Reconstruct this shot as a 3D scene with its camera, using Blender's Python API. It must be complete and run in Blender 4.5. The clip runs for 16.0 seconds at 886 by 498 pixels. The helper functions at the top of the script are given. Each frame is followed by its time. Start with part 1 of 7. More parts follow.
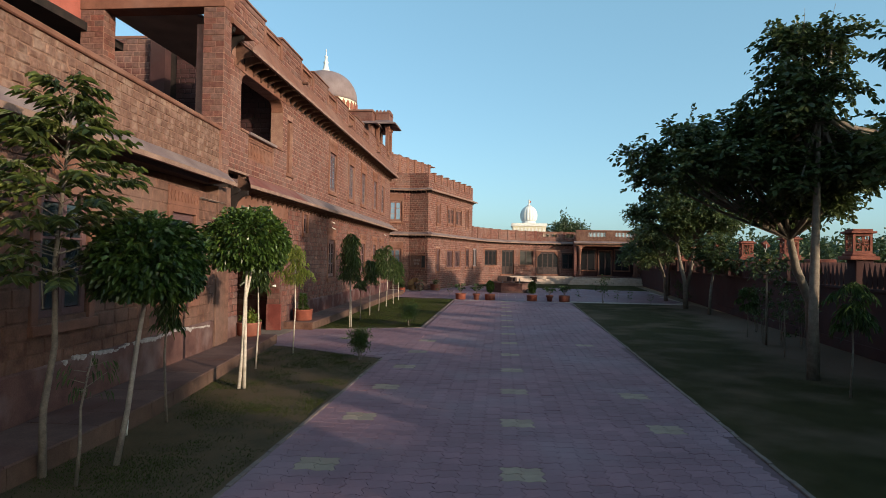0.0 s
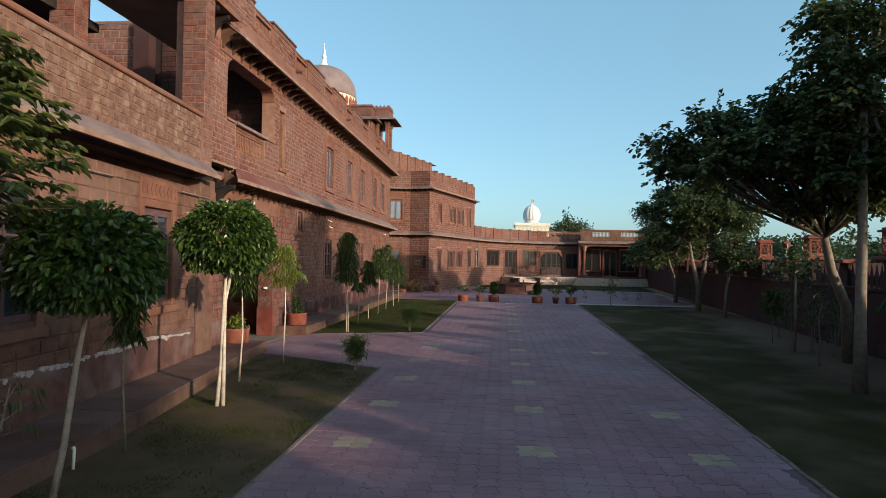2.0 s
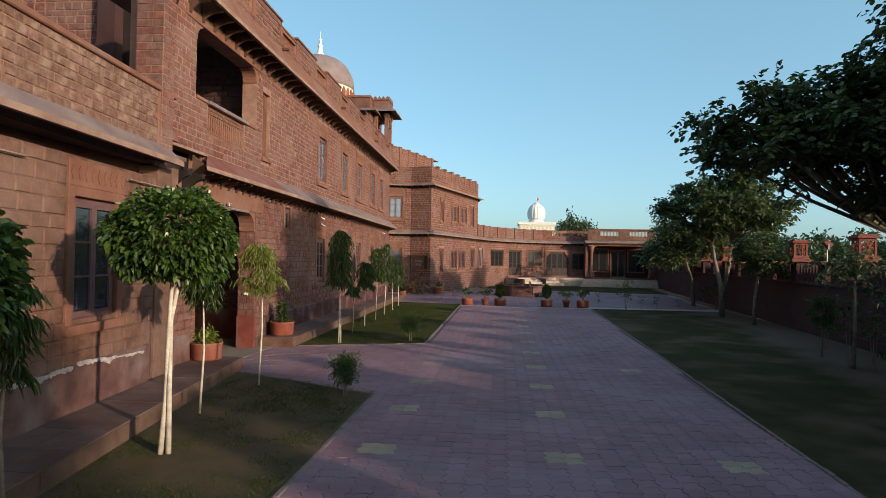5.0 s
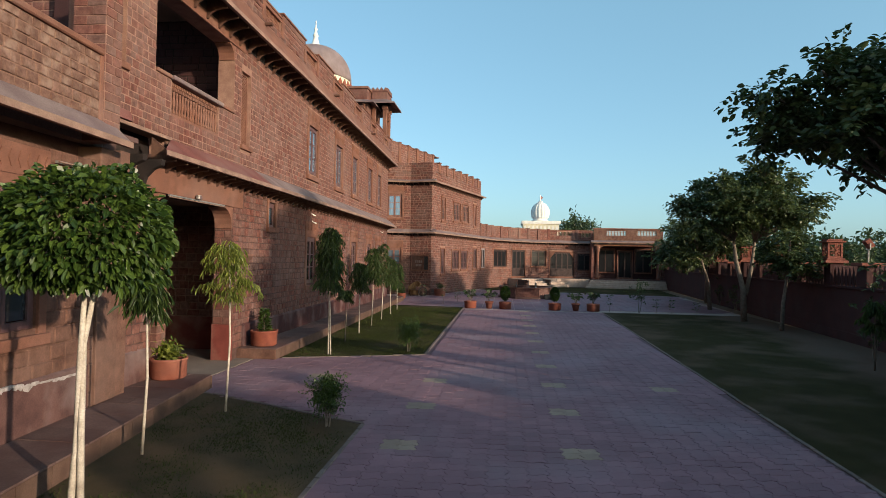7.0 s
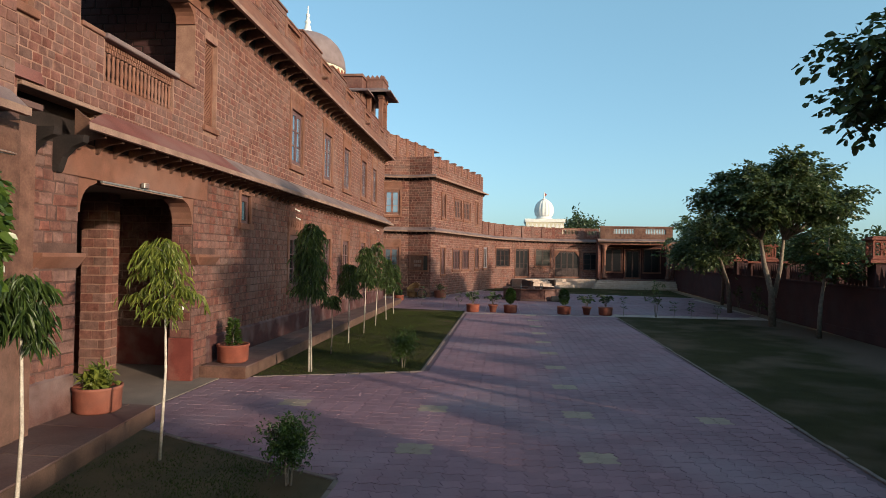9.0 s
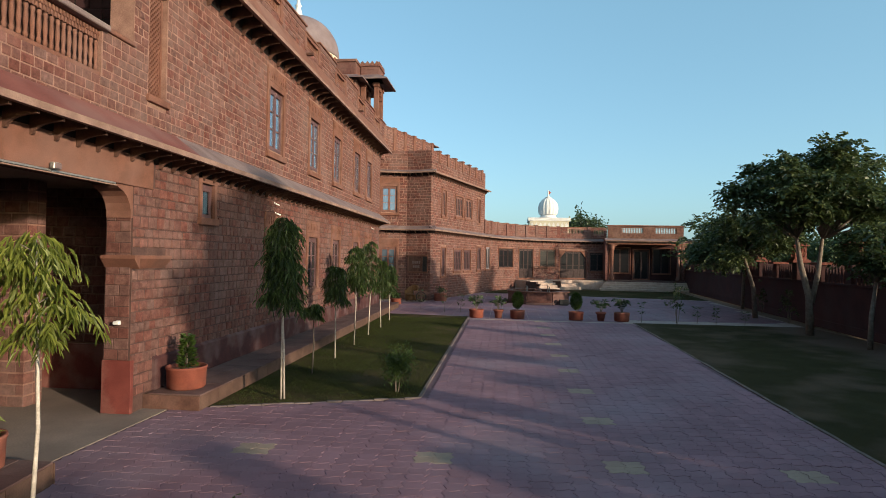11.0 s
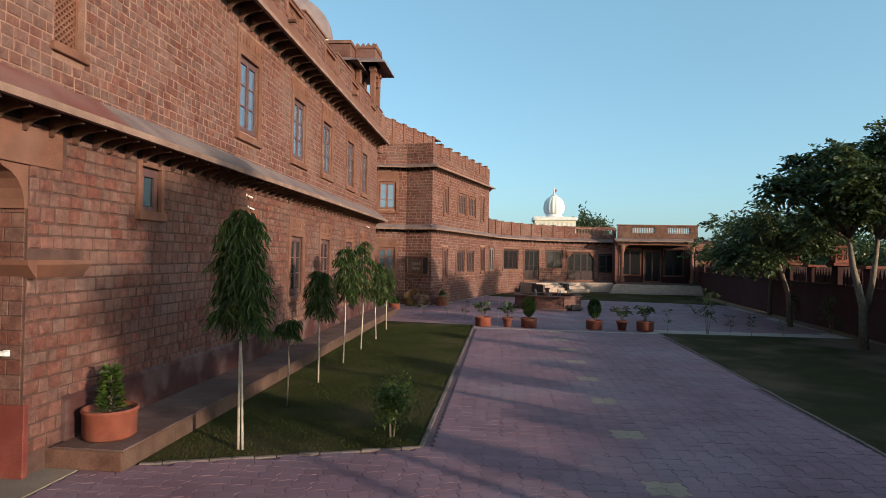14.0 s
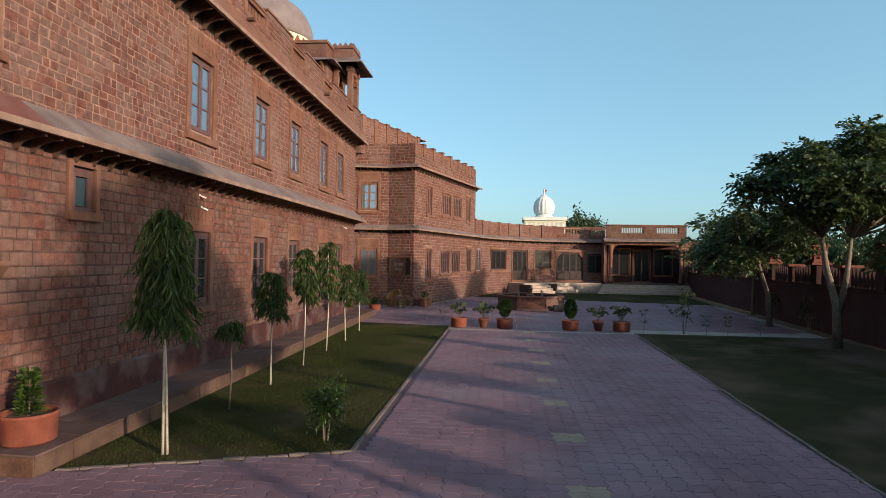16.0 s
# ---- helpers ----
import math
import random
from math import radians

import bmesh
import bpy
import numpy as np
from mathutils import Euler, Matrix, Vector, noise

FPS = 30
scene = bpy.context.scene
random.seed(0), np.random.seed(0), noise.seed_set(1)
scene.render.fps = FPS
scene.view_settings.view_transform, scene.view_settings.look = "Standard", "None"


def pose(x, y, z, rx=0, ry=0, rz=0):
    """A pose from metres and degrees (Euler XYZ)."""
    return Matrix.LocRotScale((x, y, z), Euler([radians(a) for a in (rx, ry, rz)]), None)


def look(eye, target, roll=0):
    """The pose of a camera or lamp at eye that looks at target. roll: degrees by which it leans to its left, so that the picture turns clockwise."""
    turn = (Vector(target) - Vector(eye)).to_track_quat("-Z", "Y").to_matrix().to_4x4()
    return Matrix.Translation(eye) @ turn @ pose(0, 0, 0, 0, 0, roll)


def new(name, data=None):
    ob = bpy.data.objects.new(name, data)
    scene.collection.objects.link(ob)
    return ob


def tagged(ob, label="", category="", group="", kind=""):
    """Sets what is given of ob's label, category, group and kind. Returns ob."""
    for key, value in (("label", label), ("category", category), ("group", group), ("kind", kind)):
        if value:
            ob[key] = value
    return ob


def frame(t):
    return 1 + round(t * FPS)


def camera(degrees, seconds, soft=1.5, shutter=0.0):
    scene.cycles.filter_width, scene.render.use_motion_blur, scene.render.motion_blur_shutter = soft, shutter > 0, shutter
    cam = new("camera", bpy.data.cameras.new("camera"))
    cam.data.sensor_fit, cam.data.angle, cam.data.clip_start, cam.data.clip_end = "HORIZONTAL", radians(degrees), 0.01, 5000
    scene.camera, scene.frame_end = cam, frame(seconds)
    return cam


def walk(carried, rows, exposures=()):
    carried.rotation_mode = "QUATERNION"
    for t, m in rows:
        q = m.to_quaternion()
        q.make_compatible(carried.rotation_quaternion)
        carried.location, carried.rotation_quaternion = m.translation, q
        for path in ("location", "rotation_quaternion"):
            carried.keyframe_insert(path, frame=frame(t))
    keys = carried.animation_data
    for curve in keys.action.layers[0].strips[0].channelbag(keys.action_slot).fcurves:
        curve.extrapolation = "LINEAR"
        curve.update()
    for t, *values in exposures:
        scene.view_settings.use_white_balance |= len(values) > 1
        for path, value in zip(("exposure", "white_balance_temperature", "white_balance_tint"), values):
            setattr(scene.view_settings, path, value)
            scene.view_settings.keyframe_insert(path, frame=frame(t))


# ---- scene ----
cam = camera(74.0, 16.0, 0.8)
PATH = [
    (0, (-0.037, -0.446, 2.735), (-0.234, 1.544, 2.766), 1.0),
    (0.5, (-0.094, -0.104, 2.734), (-0.29, 1.887, 2.765), 0.9),
    (1, (-0.142, 0.231, 2.741), (-0.34, 2.221, 2.773), 0.9),
    (1.5, (-0.205, 0.591, 2.732), (-0.403, 2.581, 2.765), 1.0),
    (2, (-0.264, 0.963, 2.73), (-0.463, 2.952, 2.762), 1.0),
    (2.5, (-0.299, 1.323, 2.736), (-0.499, 3.313, 2.768), 1.0),
    (3, (-0.346, 1.654, 2.755), (-0.547, 3.644, 2.786), 1.0),
    (3.5, (-0.399, 2.034, 2.766), (-0.601, 4.024, 2.796), 1.0),
    (6, (-0.791, 4.334, 2.812), (-0.992, 6.324, 2.842), 1.1),
    (6.5, (-0.843, 4.854, 2.807), (-1.046, 6.843, 2.838), 1.1),
    (7, (-0.906, 5.435, 2.819), (-1.109, 7.424, 2.849), 1.1),
    (7.5, (-0.953, 6.005, 2.824), (-1.156, 7.995, 2.855), 1.0),
    (8, (-0.996, 6.591, 2.836), (-1.2, 8.58, 2.865), 1.0),
    (8.5, (-1.061, 7.224, 2.855), (-1.266, 9.213, 2.883), 0.9),
    (9, (-1.133, 7.858, 2.859), (-1.338, 9.847, 2.886), 1.0),
    (9.5, (-1.198, 8.51, 2.866), (-1.402, 10.5, 2.894), 1.0),
    (10, (-1.267, 9.152, 2.874), (-1.471, 11.142, 2.902), 1.0),
    (12.5, (-1.769, 12.3, 2.914), (-1.972, 14.289, 2.941), 0.9),
    (13, (-1.84, 12.776, 2.938), (-2.041, 14.766, 2.965), 1.0),
    (13.5, (-1.879, 13.123, 2.951), (-2.082, 15.113, 2.978), 1.0),
    (14, (-1.904, 13.301, 2.964), (-2.106, 15.29, 2.991), 1.1),
    (14.5, (-1.81, 13.397, 2.954), (-2.013, 15.387, 2.983), 0.9),
    (15, (-1.502, 13.456, 2.98), (-1.702, 15.445, 3.008), 1.0),
    (15.5, (-1.171, 13.532, 2.978), (-1.371, 15.522, 3.007), 0.9),
    (16, (-0.874, 13.583, 2.967), (-1.075, 15.573, 2.997), 0.9),
]
walk(cam, [(t, look(eye, target, roll)) for t, eye, target, roll in PATH], [(0.0, 0.98, 6250, -3), (16.0, 0.98, 6250, -3)])

# ---- world, sun, exposure ----
SUN_EL, SUN_BACK = 11.2, 35.0  # elevation; degrees by which the sun stands behind the +x axis
sky_world = bpy.data.worlds.new("evening_sky")
scene.world = sky_world
sky_world.use_nodes = True
wn = sky_world.node_tree.nodes
sky_tex = wn.new("ShaderNodeTexSky")
sky_tex.sky_type, sky_tex.sun_disc = "NISHITA", False
sky_tex.sun_elevation = radians(SUN_EL)
sky_tex.sun_rotation = radians(90 + SUN_BACK)
sky_tex.air_density, sky_tex.dust_density, sky_tex.ozone_density = 0.75, 2.2, 1.1
haze = wn.new("ShaderNodeMix")  # dry-season haze evens out the sky
haze.data_type = "RGBA"
haze.inputs[0].default_value, haze.inputs[7].default_value = 0.42, (1.12, 2.03, 2.7, 1)
sky_world.node_tree.links.new(sky_tex.outputs[0], haze.inputs[6])
sky_world.node_tree.links.new(haze.outputs[2], wn["Background"].inputs[0])
wn["Background"].inputs[1].default_value = 0.15

sun = new("sun", bpy.data.lights.new("sun", "SUN"))
sun.data.energy, sun.data.angle, sun.data.color = 2.95, radians(1.0), (1.0, 0.75, 0.57)
to_sun = Vector((math.cos(radians(SUN_EL)) * math.cos(radians(SUN_BACK)), -math.cos(radians(SUN_EL)) * math.sin(radians(SUN_BACK)), math.sin(radians(SUN_EL))))
sun.matrix_world = Matrix.Translation((40, -10, 30)) @ to_sun.to_track_quat("Z", "Y").to_matrix().to_4x4()


# ---- materials ----
def material(name, colors, scale=6.0, rough=0.85, bump=0.3, fine=60.0, vary=0.0, metal=0.0, stain=None, hue=0.0, stain_scale=0.7, spec=0.2):
    """Noise-mottled surface. vary: brightness step between pieces; stain: (colour, amount) in large soft patches."""
    m = bpy.data.materials.new(name)
    m.use_nodes = True
    nt = m.node_tree
    n, l = nt.nodes, nt.links
    bsdf = n["Principled BSDF"]
    bsdf.inputs["Metallic"].default_value = metal
    bsdf.inputs["Specular IOR Level"].default_value = spec if not metal else 0.5
    co = n.new("ShaderNodeNewGeometry").outputs["Position"]
    big = n.new("ShaderNodeTexNoise")
    big.inputs["Scale"].default_value, big.inputs["Detail"].default_value = scale, 5
    l.new(co, big.inputs["Vector"])
    grain = n.new("ShaderNodeTexNoise")
    grain.inputs["Scale"].default_value, grain.inputs["Detail"].default_value = fine, 3
    l.new(co, grain.inputs["Vector"])
    ramp = n.new("ShaderNodeValToRGB")
    ramp.color_ramp.elements[0].position, ramp.color_ramp.elements[1].position = 0.32, 0.68
    ramp.color_ramp.elements[0].color, ramp.color_ramp.elements[1].color = (*colors[0], 1), (*colors[1], 1)
    l.new(big.outputs["Fac"], ramp.inputs[0])
    col = ramp.outputs[0]
    gmix = n.new("ShaderNodeMix")
    gmix.data_type, gmix.blend_type = "RGBA", "OVERLAY"
    gmix.inputs[0].default_value = 0.35
    l.new(col, gmix.inputs[6])
    l.new(grain.outputs["Fac"], gmix.inputs[7])
    col = gmix.outputs[2]
    if vary:
        add = n.new("ShaderNodeMath")
        add.operation = "ADD"
        l.new(n.new("ShaderNodeObjectInfo").outputs["Random"], add.inputs[0])
        l.new(n.new("ShaderNodeNewGeometry").outputs["Random Per Island"], add.inputs[1])
        fr = n.new("ShaderNodeMath")
        fr.operation = "FRACT"
        l.new(add.outputs[0], fr.inputs[0])
        rng = n.new("ShaderNodeMapRange")
        rng.inputs[3].default_value, rng.inputs[4].default_value = 1 - vary, 1 + vary
        l.new(fr.outputs[0], rng.inputs[0])
        hsv = n.new("ShaderNodeHueSaturation")
        l.new(rng.outputs[0], hsv.inputs["Value"])
        if hue:
            sc = n.new("ShaderNodeMath")
            sc.operation = "MULTIPLY"
            sc.inputs[1].default_value = 7.31
            l.new(fr.outputs[0], sc.inputs[0])
            f2 = n.new("ShaderNodeMath")
            f2.operation = "FRACT"
            l.new(sc.outputs[0], f2.inputs[0])
            r2 = n.new("ShaderNodeMapRange")
            r2.inputs[3].default_value, r2.inputs[4].default_value = 0.5 - hue, 0.5 + hue
            l.new(f2.outputs[0], r2.inputs[0])
            l.new(r2.outputs[0], hsv.inputs["Hue"])
            r3 = n.new("ShaderNodeMapRange")
            r3.inputs[3].default_value, r3.inputs[4].default_value = 1.1, 0.8
            l.new(f2.outputs[0], r3.inputs[0])
            l.new(r3.outputs[0], hsv.inputs["Saturation"])
        l.new(col, hsv.inputs["Color"])
        col = hsv.outputs[0]
    if stain:
        st = n.new("ShaderNodeTexNoise")
        st.inputs["Scale"].default_value, st.inputs["Detail"].default_value = stain_scale, 6
        l.new(co, st.inputs["Vector"])
        sr = n.new("ShaderNodeMapRange")
        sr.inputs[1].default_value, sr.inputs[2].default_value, sr.inputs[4].default_value = 0.48, 0.68, stain[1]
        l.new(st.outputs["Fac"], sr.inputs[0])
        sm = n.new("ShaderNodeMix")
        sm.data_type = "RGBA"
        l.new(sr.outputs[0], sm.inputs[0])
        l.new(col, sm.inputs[6])
        sm.inputs[7].default_value = (*stain[0], 1)
        col = sm.outputs[2]
    l.new(col, bsdf.inputs["Base Color"])
    rr = n.new("ShaderNodeMapRange")
    rr.inputs[3].default_value, rr.inputs[4].default_value = max(rough - 0.12, 0.05), min(rough + 0.1, 1)
    l.new(big.outputs["Fac"], rr.inputs[0])
    l.new(rr.outputs[0], bsdf.inputs["Roughness"])
    if bump:
        bp = n.new("ShaderNodeBump")
        bp.inputs["Strength"].default_value, bp.inputs["Distance"].default_value = bump, 0.01
        l.new(grain.outputs["Fac"], bp.inputs["Height"])
        l.new(bp.outputs[0], bsdf.inputs["Normal"])
    return m


def glass(name, tint=(0.02, 0.025, 0.03), rough=0.03, metal=0.0):
    m = bpy.data.materials.new(name)
    m.use_nodes = True
    b = m.node_tree.nodes["Principled BSDF"]
    b.inputs["Base Color"].default_value = (*tint, 1)
    b.inputs["Roughness"].default_value = rough
    b.inputs["IOR"].default_value, b.inputs["Metallic"].default_value = 1.5, metal
    b.inputs["Specular IOR Level"].default_value = 0.5 if rough < 0.2 else 0.15
    return m


def leaf_material(name, c0, c1, trans=0.35, rough=0.45):
    m = bpy.data.materials.new(name)
    m.use_nodes = True
    n, l = m.node_tree.nodes, m.node_tree.links
    b = n["Principled BSDF"]
    ramp = n.new("ShaderNodeValToRGB")
    ramp.color_ramp.elements[0].color, ramp.color_ramp.elements[1].color = (*c0, 1), (*c1, 1)
    l.new(n.new("ShaderNodeNewGeometry").outputs["Random Per Island"], ramp.inputs[0])
    l.new(ramp.outputs[0], b.inputs["Base Color"])
    b.inputs["Roughness"].default_value = rough
    b.inputs["Specular IOR Level"].default_value = 0.1 if rough > 0.6 else 0.5
    tr = n.new("ShaderNodeBsdfTranslucent")
    l.new(ramp.outputs[0], tr.inputs["Color"])
    mx = n.new("ShaderNodeMixShader")
    mx.inputs[0].default_value = trans
    l.new(b.outputs[0], mx.inputs[1])
    l.new(tr.outputs[0], mx.inputs[2])
    l.new(mx.outputs[0], n["Material Output"].inputs["Surface"])
    return m


MAT = {
    "block": material("sandstone_block", ((0.09, 0.038, 0.031), (0.16, 0.074, 0.061)), 8, 0.92, 1.0, 30, vary=0.15, hue=0.003, stain=((0.19, 0.125, 0.11), 0.4)),
    "oldblock": material("weathered_terrace_block", ((0.092, 0.048, 0.037), (0.163, 0.092, 0.072)), 7, 0.95, 1.0, 26, vary=0.12, stain=((0.27, 0.19, 0.155), 0.55), stain_scale=5.0),
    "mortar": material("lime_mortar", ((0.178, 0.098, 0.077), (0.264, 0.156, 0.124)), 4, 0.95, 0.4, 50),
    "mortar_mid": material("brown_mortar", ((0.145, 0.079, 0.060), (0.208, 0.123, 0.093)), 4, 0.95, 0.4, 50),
    "mortar_dark": material("dark_joint_mortar", ((0.062, 0.034, 0.03), (0.1, 0.058, 0.05)), 4, 0.95, 0.4, 50),
    "palestep": material("pale_worn_step", ((0.33, 0.24, 0.195), (0.43, 0.33, 0.275)), 3, 0.8, 0.2, 50),
    "darkstep": material("dark_step_stone", ((0.06, 0.045, 0.045), (0.1, 0.07, 0.065)), 3, 0.8, 0.2, 50),
    "redbase": material("worn_red_paint", ((0.111, 0.027, 0.023), (0.162, 0.044, 0.036)), 3, 0.7, 0.2, 50, stain=((0.3, 0.2, 0.17), 0.35), stain_scale=1.6),
    "dressed": material("dressed_sandstone", ((0.121, 0.054, 0.038), (0.180, 0.083, 0.059)), 3, 0.88, 0.2, 70, stain=((0.22, 0.14, 0.12), 0.4)),
    "plaster": material("red_plaster_wall", ((0.078, 0.039, 0.029), (0.148, 0.076, 0.057)), 5, 0.92, 0.9, 30, vary=0.1, stain=((0.19, 0.12, 0.1), 0.5)),
    "plinth": material("dark_red_plinth", ((0.045, 0.017, 0.018), (0.08, 0.032, 0.03)), 3, 0.8, 0.3, 50, stain=((0.2, 0.15, 0.15), 0.45), stain_scale=1.6),
    "dampplinth": material("damp_grey_red_plinth", ((0.068, 0.034, 0.032), (0.120, 0.062, 0.056)), 3, 0.8, 0.3, 50, stain=((0.24, 0.18, 0.175), 0.5), stain_scale=1.3),
    "flash": material("weathered_eave_skirt", ((0.128, 0.089, 0.089), (0.212, 0.162, 0.157)), 1.6, 0.85, 0.2, 40, stain=((0.13, 0.09, 0.1), 0.75), stain_scale=0.6),
    "redskirt": material("red_eave_skirt", ((0.119, 0.038, 0.034), (0.178, 0.068, 0.058)), 1.6, 0.8, 0.2, 40, stain=((0.2, 0.12, 0.11), 0.5), stain_scale=0.9),
    "fascia": material("pale_eave_edge", ((0.17, 0.105, 0.083), (0.26, 0.17, 0.138)), 3, 0.85, 0.2, 50),
    "slab": material("ledge_stone_slab", ((0.09, 0.053, 0.049), (0.14, 0.088, 0.08)), 2, 0.75, 0.25, 40, vary=0.12, stain=((0.075, 0.034, 0.032), 0.85), stain_scale=0.8),
    "ledge": material("ledge_side_stone", ((0.077, 0.043, 0.033), (0.118, 0.071, 0.053)), 4, 0.85, 0.3, 50, vary=0.08),
    "grout": material("dark_paver_joint", ((0.105, 0.066, 0.076), (0.145, 0.092, 0.105)), 8, 0.95, 0.3, 60),
    "paver": material("red_grey_paver", ((0.172, 0.098, 0.12), (0.226, 0.132, 0.16)), 0.6, 0.75, 0.3, 120, vary=0.1, stain=((0.245, 0.19, 0.225), 0.5), stain_scale=0.35),
    "yellow": material("yellow_paver", ((0.25, 0.19, 0.15), (0.31, 0.24, 0.185)), 3, 0.8, 0.3, 120, vary=0.08),
    "grass": material("mown_grass", ((0.026, 0.025, 0.009), (0.04, 0.037, 0.013)), 1.4, 0.95, 0.9, 120, stain=((0.09, 0.06, 0.035), 0.9), stain_scale=0.4, spec=0.05),
    "soil": material("dry_earth", ((0.14, 0.1, 0.075), (0.2, 0.145, 0.11)), 1.5, 0.95, 0.5, 40),
    "worn_grass": material("worn_lawn_grass", ((0.056, 0.04, 0.02), (0.086, 0.058, 0.032)), 2.2, 0.95, 0.9, 120, stain=((0.1, 0.064, 0.038), 0.9), stain_scale=0.55),
    "wood": material("purple_brown_painted_wood", ((0.085, 0.045, 0.047), (0.125, 0.068, 0.068)), 6, 0.55, 0.1, 80),
    "woodgrey": material("grey_painted_wood", ((0.2, 0.17, 0.185), (0.26, 0.22, 0.24)), 6, 0.55, 0.1, 80),
    "concrete": material("smooth_grey_concrete", ((0.18, 0.14, 0.118), (0.25, 0.198, 0.168)), 1.2, 0.8, 0.2, 40, stain=((0.14, 0.11, 0.1), 0.5)),
    "darkwood": material("dark_stained_wood", ((0.03, 0.019, 0.019), (0.055, 0.034, 0.032)), 6, 0.6, 0.1, 80),
    "limebloom": material("white_salt_bloom", ((0.25, 0.215, 0.21), (0.4, 0.365, 0.36)), 9, 0.95, 0.6, 40),
    "woodbrown": material("brown_window_wood", ((0.13, 0.06, 0.05), (0.18, 0.09, 0.07)), 6, 0.5, 0.1, 80),
    "glass": glass("dark_window_glass"),
    "dim_glass": glass("low_gloss_dark_glass", (0.012, 0.012, 0.014), 0.3),
    "bright_glass": glass("coated_window_glass", (0.2, 0.26, 0.34), 0.02, 0.6),
    "terracotta": material("terracotta", ((0.16, 0.046, 0.032), (0.24, 0.073, 0.047)), 5, 0.75, 0.25, 70, stain=((0.25, 0.13, 0.1), 0.5)),
    "white": material("whitewash", ((0.590, 0.574, 0.558), (0.656, 0.648, 0.631)), 4, 0.8, 0.15, 50),
    "cream": material("cream_wash", ((0.527, 0.476, 0.357), (0.595, 0.544, 0.425)), 4, 0.8, 0.15, 50),
    "domeskin": material("weathered_lime_dome", ((0.158, 0.12, 0.126), (0.22, 0.175, 0.182)), 1.2, 0.85, 0.2, 40, stain=((0.125, 0.09, 0.088), 0.6)),
    "redpaint": material("brick_red_paint", ((0.25, 0.075, 0.06), (0.32, 0.1, 0.08)), 3, 0.8, 0.15, 50),
    # red lowered in value so the colour holds these walls' shade
    "shade_red": material("shade_dark_red_wall", ((0.036, 0.016, 0.017), (0.06, 0.027, 0.027)), 1.5, 0.85, 0.3, 40, vary=0.1, stain=((0.055, 0.035, 0.035), 0.6)),
    # bracket stone darkened to include the shade under the eaves
    "bracket": material("shade_dark_bracket", ((0.06, 0.031, 0.024), (0.105, 0.055, 0.04)), 5, 0.9, 0.3, 50),
    # near-black base colour that stands for deep shade under eaves and indoors
    "shade_black": material("shade_black_stone", ((0.013, 0.01, 0.01), (0.028, 0.02, 0.019)), 3, 0.95, 0.2, 40),
    "ceiling": material("dark_ceiling", ((0.16, 0.12, 0.11), (0.2, 0.15, 0.14)), 2, 0.9, 0.2, 30),
    "bark": material("grey_bark", ((0.13, 0.105, 0.085), (0.21, 0.17, 0.14)), 9, 0.9, 0.8, 50),
    "greybark": material("pale_grey_bark", ((0.22, 0.18, 0.155), (0.32, 0.27, 0.235)), 9, 0.9, 0.6, 50),
    "limebark": material("lime_washed_bark", ((0.36, 0.31, 0.26), (0.54, 0.48, 0.42)), 9, 0.9, 0.6, 50),
    "metal": material("dull_metal", ((0.25, 0.24, 0.23), (0.3, 0.29, 0.28)), 8, 0.5, 0.1, 80, metal=0.6),
    "whiteplastic": material("white_plastic", ((0.7, 0.7, 0.68), (0.76, 0.76, 0.74)), 8, 0.4, 0, 80),
    "black": material("black_plastic", ((0.02, 0.02, 0.02), (0.035, 0.035, 0.035)), 8, 0.5, 0, 80),
    "wicker": material("golden_wicker", ((0.16, 0.08, 0.035), (0.24, 0.13, 0.055)), 14, 0.7, 0.8, 60),
    "ficus": leaf_material("ficus_leaf", (0.014, 0.034, 0.007), (0.08, 0.125, 0.022), 0.3, 0.34),
    "ashoka": leaf_material("ashoka_leaf", (0.015, 0.032, 0.007), (0.072, 0.108, 0.022)),
    "ashoka_young": leaf_material("ashoka_young_leaf", (0.1, 0.125, 0.02), (0.25, 0.275, 0.05), 0.5),
    "feather": leaf_material("feathery_leaf", (0.022, 0.04, 0.01), (0.12, 0.14, 0.03), 0.4),
    "broad": leaf_material("broad_leaf", (0.026, 0.045, 0.016), (0.095, 0.12, 0.038)),
    "far_leaf": leaf_material("far_tree_leaf", (0.03, 0.05, 0.02), (0.07, 0.1, 0.04)),
    "palm": leaf_material("palm_leaf", (0.025, 0.05, 0.015), (0.07, 0.11, 0.04)),
    "bladegrass": leaf_material("grass_blade", (0.032, 0.042, 0.012), (0.064, 0.074, 0.02), 0.25, 0.7),
}


